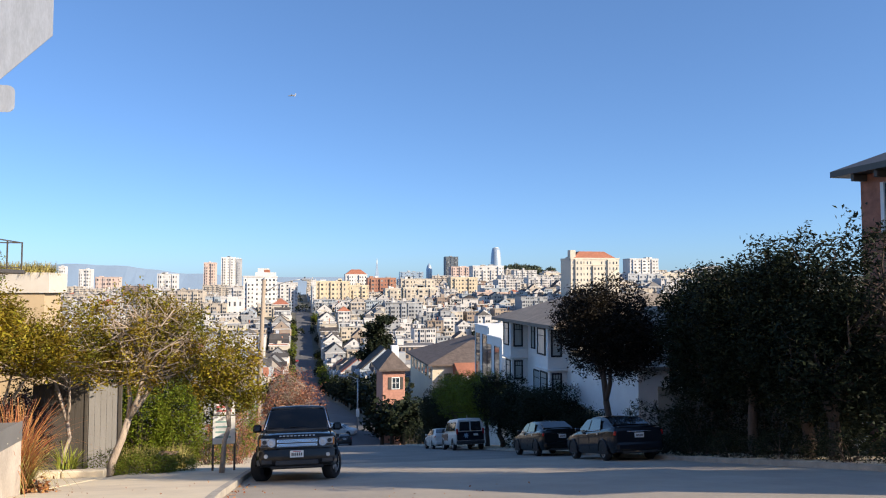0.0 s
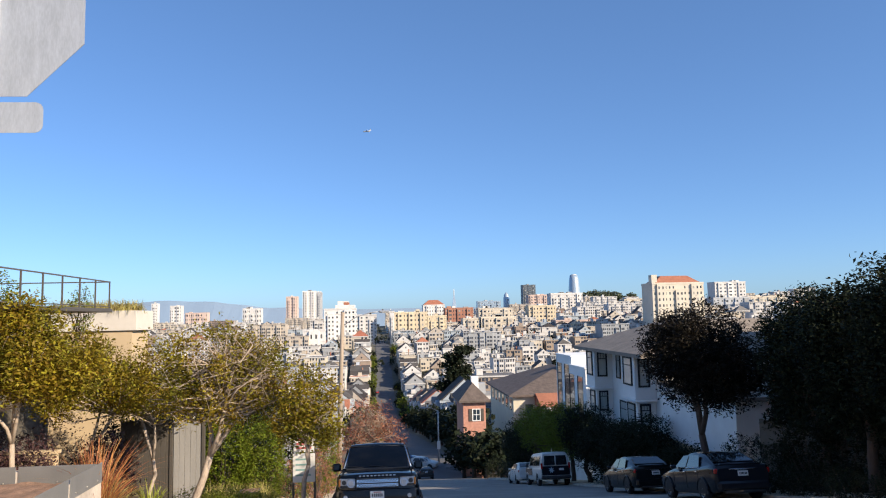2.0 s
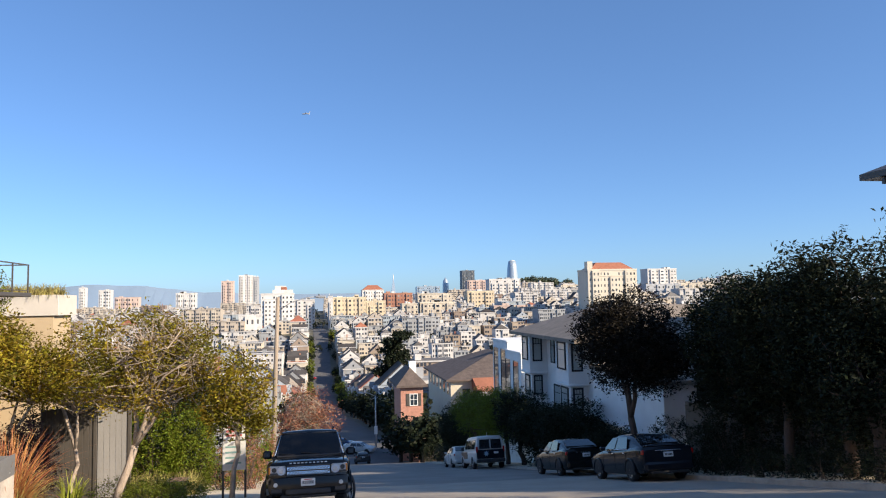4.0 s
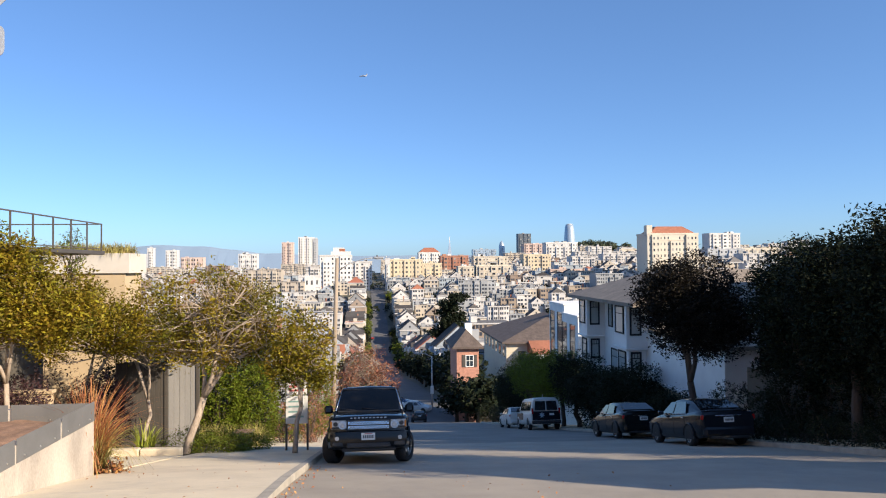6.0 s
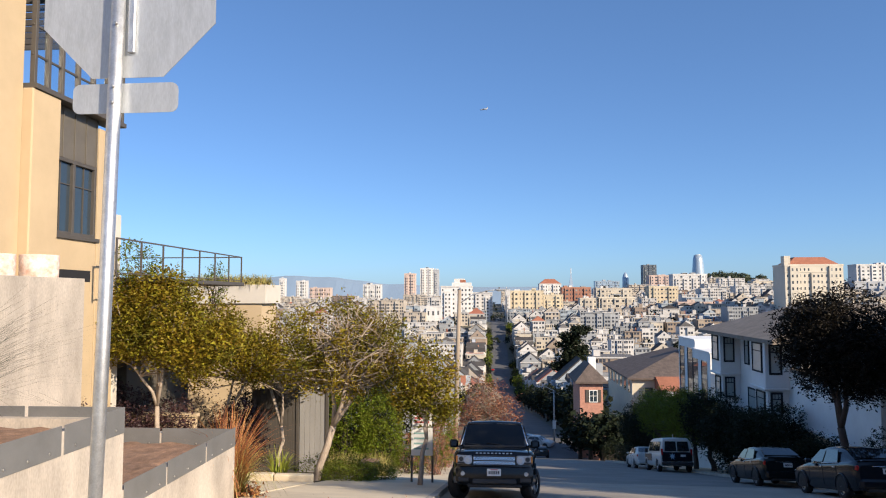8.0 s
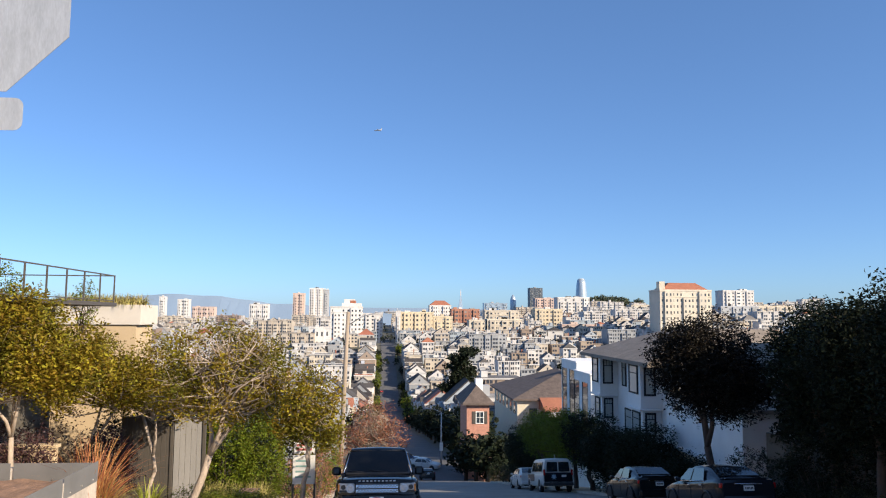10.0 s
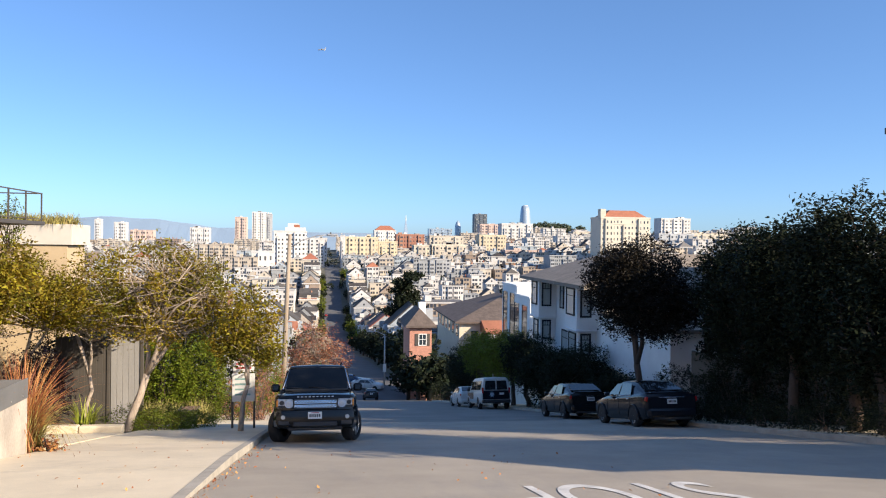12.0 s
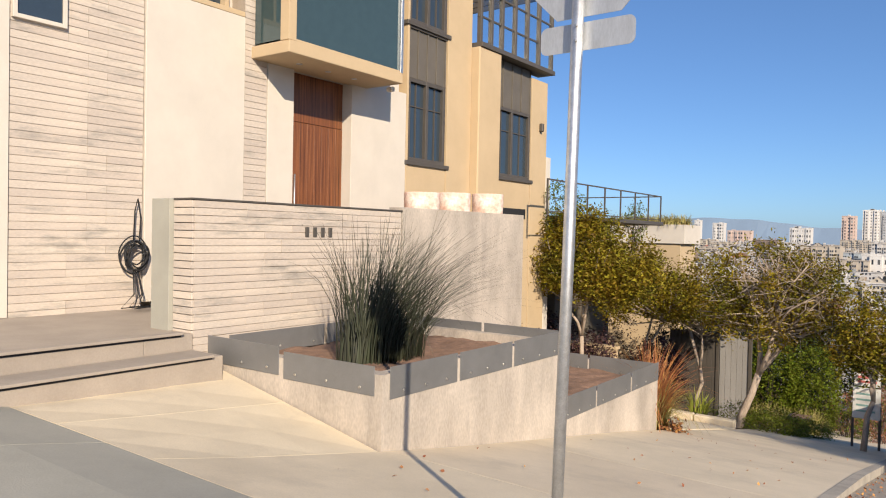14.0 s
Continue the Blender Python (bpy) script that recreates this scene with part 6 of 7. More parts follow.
yard = leaves_mesh("yard_trees", np.concatenate(clumps), 2.1, M_LEAF_D, None, 0.75, rnd=rt)
tagged(yard, "dark trees in the yards between far houses", "trees", "", "stuff")
cy = np.random.RandomState(10)
cyp = thing("cypress_tree", "broad dark cypress with flat layered limbs above the houses", "tree", (23.0, 215, G(23, 215)))
part("trunk", tube_bm([(0, 0, -0.5), (0.3, 0, 8), (-0.2, 0, 15), (0.2, 0, 22)], [0.7, 0.55, 0.4, 0.15], 8), M_BARKD, cyp)
layers = [(cy.uniform(-2.6, 2.6), cy.uniform(-1.5, 1.5), 12 + k * 0.95, cy.uniform(3.6, 5.8) * (1 - 0.045 * max(0, k - 5)), cy.uniform(3.4, 5.0), 0.9) for k in range(15)]
lb = bmesh.new()
for x, y, z, rx, ry, rz in layers:
    add_tube(lb, [(0, 0, z - 2.2), (x * 0.6, y * 0.6, z - 0.8), (x * 1.3, y * 1.3, z)], [0.22, 0.15, 0.06], 5, False)
part("limb", lb, M_BARKD, cyp)
leaves_mesh("crown", crown_points(layers, 1700, 6, 0.3, cy, 0.3)[1], 0.75, M_LEAF_D, cyp, 0.6, rnd=cy)
# greyer, lighter leaf tone with distance haze put into the colour
M_LEAF_H = mat("leaf_eucalyptus_haze", (0.085, 0.105, 0.06), 0.7, var=0.2, scale=0.2, fine=2, bump=0, island=0.3)
park = [(ct.uniform(426, 528), 1500 + ct.uniform(-30, 30), ct.uniform(22, 32), ct.uniform(11, 15), M_LEAF_H) for k in range(18)]
PARK = [(x, y, h * (1.0 - 0.35 * abs(x - 470) / 60), r, m) for x, y, h, r, m in park]
for x, y, h, r, m in PARK:
    rr = np.random.RandomState(int(x))
    t = thing("park_tree", "dark eucalyptus on the park hilltop", "tree", (x, y, 20), group="park trees")
    part("trunk", tube_bm([(0, 0, -30), (0, 0, h * 0.6)], [1.0, 0.6], 6), M_BARKD, t)
    _, pts = crown_points([(0, 0, h * 0.7, r, r, h * 0.42), (r * 0.5, 0, h * 0.5, r * 0.7, r * 0.7, h * 0.4)], 380, 4, r * 0.09, rr, 0.5)
    leaves_mesh("crown", pts, 2.8, m, t, 0.7, rnd=rr)


# ---- vehicles ----
def paint(name, col, rough=0.12, metal=0.0):
    m = mat(name, col, rough, var=0.05, scale=2, fine=200, bump=0, metal=metal, spec=0.35)
    return m


M_CARBLACK = paint("black_car_paint", (0.008, 0.009, 0.011))
M_CARNAVY = paint("dark_blue_grey_car_paint", (0.012, 0.015, 0.021))
M_CARGREEN = paint("dark_grey_green_car_paint", (0.011, 0.013, 0.014))
M_CARWHITE = paint("white_car_paint", (0.62, 0.61, 0.58), 0.3, 0.0)
M_CARGLASS = glass_mat("car_glass", (0.02, 0.026, 0.03))
M_SCREEN = glass_mat("windscreen_glass", (0.03, 0.034, 0.04), 0.05)
M_CHROME = mat("chrome", (0.75, 0.75, 0.76), 0.15, var=0.05, bump=0, metal=1.0)
M_RIM = mat("alloy_rim", (0.50, 0.50, 0.51), 0.3, var=0.1, bump=0, metal=0.9)
M_LAMP = mat("headlight_glass", (0.55, 0.53, 0.50), 0.3, var=0.1, scale=20, bump=0, metal=0.0)
M_LAMPBACK = mat("chrome_backed_lens", (0.50, 0.47, 0.43), 0.25, var=0.3, scale=14, bump=0, metal=0.2)
M_AMBER = mat("amber_lens", (0.55, 0.20, 0.03), 0.25, var=0.1, bump=0)
M_TAIL = mat("tail_light", (0.42, 0.012, 0.012), 0.2, var=0.15, scale=10, bump=0)
M_PLATE = mat("number_plate", (0.72, 0.72, 0.70), 0.5, var=0.06, bump=0)
M_PLASTIC = mat("dark_plastic", (0.03, 0.03, 0.032), 0.6, var=0.1, bump=0.03)
M_SEAT = mat("seat_fabric", (0.16, 0.13, 0.10), 0.9, var=0.1)


def crease(bm, deg=32):
    """Smooth faces with hard panel edges."""
    for f in bm.faces:
        f.smooth = True
    for e in bm.edges:
        if len(e.link_faces) == 2 and e.calc_face_angle(0) > radians(deg):
            e.smooth = False
    return bm


def loft(sections):
    bm = bmesh.new()
    rings = []
    for y, pts in sections:
        ring = [bm.verts.new((x, y, z)) for x, z in pts]
        ring += [bm.verts.new((-x, y, z)) for x, z in pts[-2::-1]]
        rings.append(ring)
    for a, b in zip(rings, rings[1:]):
        for k in range(len(a) - 1):
            bm.faces.new((a[k], a[k + 1], b[k + 1], b[k]))
        bm.faces.new((a[-1], a[0], b[0], b[-1]))
    bm.faces.new(rings[0])
    bm.faces.new(rings[-1][::-1])
    bmesh.ops.recalc_face_normals(bm, faces=bm.faces)
    return crease(bm)


def car_shell(stations, crown=0.03):
    """Stations (y, half width low, half width belt, z low, z belt), lofted and mirrored, with a shoulder line."""
    return loft([(y, [(wl * 0.92, zl), (wl, zl + 0.10), (wb * 1.0, zl + (zb - zl) * 0.45), (wb * 0.988, zl + (zb - zl) * 0.66), (wb, zb - 0.13),
                      (wb * 0.975, zb - 0.05), (wb * 0.92, zb), (wb * 0.5, zb + crown), (0, zb + crown * 1.15)]) for y, wl, wb, zl, zb in stations])


def cabin_shell(stations):
    """(y, half width belt, half width top, z belt, z top)"""
    return loft([(y, [(wb, zb), (wb * 0.45 + wt * 0.55, zb + (zt - zb) * 0.6), (wt * 1.01, zt - 0.07), (wt * 0.96, zt - 0.02), (wt * 0.8, zt), (0, zt + 0.02)]) for y, wb, wt, zb, zt in stations])


def arch(t, x, y, r, R, zl, m):
    """Dark wheel opening with a proud rolled lip round it."""
    s = 1 if x > 0 else -1
    arc = [(y + R * math.cos(math.pi * k / 16), r + R * math.sin(math.pi * k / 16)) for k in range(17)]
    poly = arc + [(y - R, zl), (y + R, zl)]
    well = part("wheel_well", prism_bm(poly, x, x + s * 0.004, "x"), M_BLACK, t)
    bm = bmesh.new()
    add_tube(bm, [Vector((x + s * 0.008, p, q)) for p, q in arc], [0.024] * 17, 6)
    part("arch_lip", bm, m, well)


def wheel(t, x, y, r, w, side, steer=0.0):
    m = pose(x, y, r, 0, 0, steer)
    bm = bmesh.new()
    prof = [(r * 0.66, -w / 2), (r * 0.93, -w / 2), (r, -w / 2 + 0.03), (r, w / 2 - 0.03), (r * 0.93, w / 2), (r * 0.66, w / 2)]
    N = 28
    rings = [[bm.verts.new((off, math.cos(2 * math.pi * k / N) * q, math.sin(2 * math.pi * k / N) * q)) for q, off in prof] for k in range(N)]
    for k in range(N):
        a, b = rings[k], rings[(k + 1) % N]
        for i in range(len(prof) - 1):
            bm.faces.new((a[i], a[i + 1], b[i + 1], b[i])).smooth = True
    bmesh.ops.recalc_face_normals(bm, faces=bm.faces)
    tyre = part("tyre", bm, M_BLACK, t, "black rubber tyre")
    tyre.matrix_basis = m
    bm = bmesh.new()
    s = side * w * 0.38
    add_tube(bm, [(s - 0.01 * side, 0, 0), (s + 0.01 * side, 0, 0)], [r * 0.17, r * 0.15], 14)
    for k in range(5):
        for dk in (-0.11, 0.11):
            a = 2 * math.pi * k / 5 + dk
            add_tube(bm, [(s, math.cos(a) * r * 0.13, math.sin(a) * r * 0.13), (s, math.cos(a + dk * 0.4) * r * 0.64, math.sin(a + dk * 0.4) * r * 0.64)], [0.024, 0.019], 5)
    ring = [Vector((s * 0.95, math.cos(2 * math.pi * k / 24) * r * 0.65, math.sin(2 * math.pi * k / 24) * r * 0.65)) for k in range(25)]
    add_tube(bm, ring, [0.018] * 25, 5, False)
    part("rim", bm, M_RIM, tyre, "spoked alloy rim")
    bm = bmesh.new()
    add_tube(bm, [(s * 0.4, 0, 0), (s * 0.42, 0, 0)], [r * 0.66, r * 0.66], 20)
    part("brake_disc", bm, M_PLASTIC, tyre)


def quad(name, pts, m, t, thick=0.012, label=""):
    """A thin plate through four points, thickened outwards."""
    bm = bmesh.new()
    p = [Vector(q) for q in pts]
    n = (p[1] - p[0]).cross(p[3] - p[0]).normalized() * thick
    a = [bm.verts.new(q) for q in p]
    b = [bm.verts.new(q + n) for q in p]
    bm.faces.new(a[::-1])
    bm.faces.new(b)
    for k in range(4):
        bm.faces.new((a[k], a[(k + 1) % 4], b[(k + 1) % 4], b[k]))
    bmesh.ops.recalc_face_normals(bm, faces=bm.faces)
    return part(name, bm, m, t, label)


SLOPE = math.degrees(math.atan(0.204))


def suv(x, y):
    t = thing("car", "black boxy off-road car parked with its front wheels turned", "car", (x, y, G(x, y + 1.2) + 0.245), rx=-SLOPE, rz=0)
    st = [(0.00, 0.80, 0.83, 0.42, 1.02), (0.03, 0.86, 0.885, 0.36, 1.07), (0.14, 0.91, 0.935, 0.33, 1.10), (0.5, 0.925, 0.955, 0.34, 1.13), (1.0, 0.93, 0.96, 0.34, 1.15), (1.55, 0.93, 0.96, 0.34, 1.18), (2.6, 0.93, 0.96, 0.36, 1.18), (4.3, 0.93, 0.955, 0.38, 1.18), (4.75, 0.90, 0.93, 0.42, 1.17), (4.83, 0.84, 0.88, 0.5, 1.12)]
    part("body", car_shell(st, 0.02), M_CARBLACK, t)
    part("cabin", cabin_shell([(1.48, 0.89, 0.84, 1.14, 1.19), (2.02, 0.89, 0.72, 1.15, 1.76), (2.12, 0.89, 0.715, 1.15, 1.82), (2.5, 0.89, 0.71, 1.15, 1.85), (3.3, 0.89, 0.705, 1.15, 1.88), (4.55, 0.88, 0.70, 1.15, 1.87), (4.78, 0.86, 0.69, 1.13, 1.80)]), M_CARBLACK, t)
    quad("windscreen", [(0.80, 1.535, 1.235), (-0.80, 1.535, 1.235), (-0.665, 2.035, 1.745), (0.665, 2.035, 1.745)][::-1], M_SCREEN, t, -0.012, "dark windscreen")
    for s in (-1, 1):
        for y0, y1 in ((2.15, 3.05), (3.15, 4.05), (4.12, 4.6)):
            quad("side_window", [(s * 0.895, y0, 1.22), (s * 0.895, y1, 1.22), (s * 0.765, y1 - 0.03, 1.72), (s * 0.765, y0 + 0.05, 1.72)], M_CARGLASS, t, 0.012 * s)
        mr = part("mirror", crease(box_bm((s * 1.03 - 0.11, 1.72, 1.17), (s * 1.03 + 0.11, 1.86, 1.37), 0.045)), M_CARBLACK, t)
        part("mirror_arm", box_bm((min(s * 0.86, s * 0.95), 1.76, 1.17), (max(s * 0.86, s * 0.95), 1.84, 1.22), 0.01), M_PLASTIC, mr)
        # lamp unit: chrome-backed housing, dark bezel, round projector, amber corner
        hl = part("headlight", box_bm((s * 0.69 - 0.19, -0.022, 0.80), (s * 0.69 + 0.19, 0.2, 1.01), 0.028), M_LAMPBACK, t, "clear glass headlight")
        part("bezel", box_bm((s * 0.69 - 0.17, -0.026, 0.815), (s * 0.69 + 0.17, -0.018, 0.86), 0.003), M_PLASTIC, hl)
        part("lamp_ring", tube_bm([(s * 0.60, -0.045, 0.895), (s * 0.60, 0.02, 0.895)], [0.092, 0.098], 20), M_RIM, hl)
        part("projector", tube_bm([(s * 0.60, -0.052, 0.895), (s * 0.60, -0.044, 0.895)], [0.045, 0.06], 16), M_LAMP, hl)
        part("lamp_ring", tube_bm([(s * 0.76, -0.034, 0.92), (s * 0.76, 0.02, 0.92)], [0.052, 0.056], 16), M_PLASTIC, hl)
        part("indicator", box_bm((s * 0.855 - 0.025, -0.03, 0.83), (s * 0.855 + 0.02, 0.1, 0.99), 0.01), M_AMBER, hl, "amber corner lens")
        part("fog_light", tube_bm([(s * 0.72, -0.115, 0.60), (s * 0.72, -0.06, 0.60)], [0.045, 0.055], 14), M_LAMP, t)
        part("side_intake", box_bm((s * 0.70 - 0.13, -0.104, 0.42), (s * 0.70 + 0.13, -0.06, 0.53), 0.02), M_PLASTIC, t)
        for yw, steer in ((0.93, -24), (3.82, 0)):
            arch(t, s * 0.962, yw, 0.375, 0.455, 0.34, M_CARBLACK)
            wheel(t, s * 0.845, yw, 0.375, 0.26, s, steer)
        part("door_seam", box_bm((s * 0.962 - 0.004, 2.10, 0.5), (s * 0.962 + 0.004, 2.112, 1.1), 0), M_BLACK, t)
        # bright strip drawn in as the highlight along the windscreen pillar
        part("pillar_trim", tube_bm([(s * 0.835, 1.52, 1.22), (s * 0.70, 2.03, 1.74)], [0.02, 0.015], 6), M_CHROME, t)
        part("roof_rail", tube_bm([(s * 0.62, 2.5, 1.90), (s * 0.62, 4.4, 1.91)], [0.02, 0.02], 6), M_BLACK, t)
        part("bonnet_seam", box_bm((s * 0.80 - 0.006, 0.10, 1.118), (s * 0.80 + 0.006, 1.45, 1.20), 0.002), M_BLACK, t)
    gr = part("grille", box_bm((-0.49, -0.03, 0.775), (0.49, 0.1, 1.005), 0.02), M_PLASTIC, t, "black grille with chrome mesh bars")
    for k in range(2):
        part("grille_bar", box_bm((-0.475, -0.046, 0.80 + k * 0.10), (0.475, -0.028, 0.872 + k * 0.10), 0.01), M_CHROME, gr)
        for j in range(14):
            for q in range(2):
                xx = -0.455 + j * 0.065 + q * 0.03
                part("grille_hole", box_bm((xx, -0.050, 0.812 + k * 0.10 + q * 0.025), (xx + 0.042, -0.044, 0.834 + k * 0.10 + q * 0.025), 0.002), M_PLASTIC, gr)
    for k in range(10):
        part("badge_bar", box_bm((-0.42 + k * 0.087, -0.012, 1.040), (-0.372 + k * 0.087, 0.03, 1.064), 0.002), M_RIM, t)
    part("bumper", crease(loft([(-0.10, [(0.70, 0.46), (0.74, 0.52), (0.74, 0.68), (0.70, 0.735), (0, 0.745)]), (-0.06, [(0.84, 0.40), (0.88, 0.48), (0.88, 0.70), (0.84, 0.755), (0, 0.765)]), (0.2, [(0.93, 0.38), (0.945, 0.46), (0.945, 0.72), (0.93, 0.77), (0, 0.775)])])), M_CARBLACK, t)
    part("air_intake", box_bm((-0.50, -0.112, 0.38), (0.50, -0.04, 0.50), 0.02), M_PLASTIC, t)
    part("skid_plate", box_bm((-0.62, -0.05, 0.30), (0.62, 0.25, 0.385), 0.03), M_PLASTIC, t)
    pl = part("number_plate", box_bm((-0.165, -0.125, 0.555), (0.150, -0.100, 0.715), 0.006), M_PLATE, t, "pale number plate with dark bars")
    for k in range(6):
        part("plate_bar", box_bm((-0.130 + k * 0.043, -0.131, 0.595), (-0.104 + k * 0.043, -0.123, 0.665), 0.001), M_CARNAVY, pl)
    part("plate_band", box_bm((-0.09, -0.129, 0.685), (0.08, -0.123, 0.702), 0.001), M_TAIL, pl)
    part("screen_top", tube_bm([(-0.68, 2.03, 1.765), (0.68, 2.03, 1.765)], [0.018, 0.018], 6), M_PLASTIC, t)
    part("cowl", box_bm((-0.78, 1.40, 1.18), (0.78, 1.53, 1.235), 0.015), M_PLASTIC, t)
    for s in (-0.35, 0.25):
        part("wiper", tube_bm([(s, 1.50, 1.245), (s - 0.45, 1.54, 1.285)], [0.014, 0.008], 6), M_BLACK, t)
    part("seat", box_bm((-0.62, 2.50, 1.0), (-0.14, 2.7, 1.62), 0.06), M_SEAT, t)
    part("seat", box_bm((0.14, 2.50, 1.0), (0.62, 2.7, 1.62), 0.06), M_SEAT, t)
    return t


def sedan(x, y, m, label, z_add=0.0, turn=None, pitch=None):
    """Rear at y, nose pointing downhill, unless turned about its nose."""
    t = thing("car", label, "car", (x, y + 4.62, G(x, y + 4.62) + z_add), rz=180 if turn is None else turn, rx=SLOPE if pitch is None else pitch)
    st = [(0.0, 0.60, 0.66, 0.30, 0.66), (0.1, 0.78, 0.82, 0.22, 0.74), (0.45, 0.86, 0.885, 0.20, 0.83), (1.25, 0.875, 0.89, 0.20, 0.94), (2.3, 0.875, 0.89, 0.22, 0.97), (3.4, 0.875, 0.89, 0.22, 1.01), (4.15, 0.86, 0.885, 0.24, 1.05), (4.46, 0.845, 0.87, 0.28, 1.06), (4.57, 0.81, 0.845, 0.32, 1.03), (4.63, 0.75, 0.79, 0.40, 0.95)]
    part("body", car_shell(st, 0.02), m, t)
    part("cabin", cabin_shell([(1.15, 0.83, 0.78, 0.90, 0.96), (1.95, 0.82, 0.60, 0.93, 1.38), (2.25, 0.82, 0.585, 0.93, 1.455), (2.7, 0.82, 0.58, 0.95, 1.475), (3.2, 0.82, 0.58, 0.95, 1.44), (3.5, 0.81, 0.585, 0.96, 1.385), (4.22, 0.78, 0.69, 0.98, 1.08)]), m, t)
    quad("rear_window", [(0.645, 4.10, 1.135), (-0.645, 4.10, 1.135), (-0.54, 3.50, 1.392), (0.54, 3.50, 1.392)], M_CARGLASS, t, 0.03, "dark rear window")
    quad("windscreen", [(-0.66, 1.30, 1.02), (0.66, 1.30, 1.02), (0.54, 1.93, 1.38), (-0.54, 1.93, 1.38)], M_CARGLASS, t, 0.02)
    for s in (-1, 1):
        for y0, y1, yt0, yt1 in ((1.50, 2.42, 2.02, 2.42), (2.5, 3.45, 2.5, 3.22)):
            quad("side_window", [(s * 0.832, y0, 1.0), (s * 0.832, y1, 1.01), (s * 0.665, yt1, 1.375), (s * 0.665, yt0, 1.375)], M_CARGLASS, t, 0.016 * s)
        part("mirror", crease(box_bm((s * 0.96 - 0.09, 1.60, 0.97), (s * 0.96 + 0.09, 1.74, 1.10), 0.035)), m, t)
        part("tail_light", box_bm((s * 0.70 - 0.17, 4.36, 0.80), (s * 0.70 + 0.155, 4.615, 0.96), 0.03), M_TAIL, t, "red tail light")
        part("reflector", box_bm((s * 0.60 - 0.08, 4.56, 0.83), (s * 0.60 + 0.06, 4.622, 0.865), 0.008), M_LAMP, t)
        part("headlight", box_bm((s * 0.66 - 0.16, 0.06, 0.60), (s * 0.66 + 0.14, 0.34, 0.73), 0.03), M_LAMP, t)
        for yw in (0.92, 3.66):
            arch(t, s * 0.893, yw, 0.32, 0.385, 0.22, m)
            wheel(t, s * 0.795, yw, 0.32, 0.21, s)
        for yd in (2.28, 3.18):
            part("door_handle", box_bm((s * 0.893 - 0.014, yd, 0.86), (s * 0.893 + 0.014, yd + 0.17, 0.89), 0.006), M_CHROME, t)
        for yd in (1.45, 2.46, 3.38):
            part("door_seam", box_bm((s * 0.892 - 0.004, yd, 0.35), (s * 0.892 + 0.003, yd + 0.012, 0.96), 0), M_BLACK, t)
        part("window_trim", tube_bm([(s * 0.845, 1.48, 0.985), (s * 0.845, 3.5, 0.995)], [0.012, 0.012], 6), M_CHROME, t)
    part("bumper", crease(box_bm((-0.82, 4.38, 0.30), (0.82, 4.70, 0.60), 0.08)), m, t)
    part("valance", box_bm((-0.62, 4.45, 0.24), (0.62, 4.66, 0.34), 0.03), M_PLASTIC, t)
    part("boot_lip", box_bm((-0.66, 4.46, 1.055), (0.66, 4.58, 1.095), 0.015), m, t)
    part("trim_strip", box_bm((-0.42, 4.56, 0.91), (0.42, 4.645, 0.94), 0.008), M_CHROME, t)
    pl = part("number_plate", box_bm((-0.16, 4.62, 0.73), (0.16, 4.65, 0.88), 0.005), M_PLATE, t, "pale number plate with dark bars")
    for k in range(6):
        part("plate_bar", box_bm((-0.12 + k * 0.042, 4.649, 0.77), (-0.094 + k * 0.042, 4.655, 0.835), 0.001), M_CARNAVY, pl)
    return t


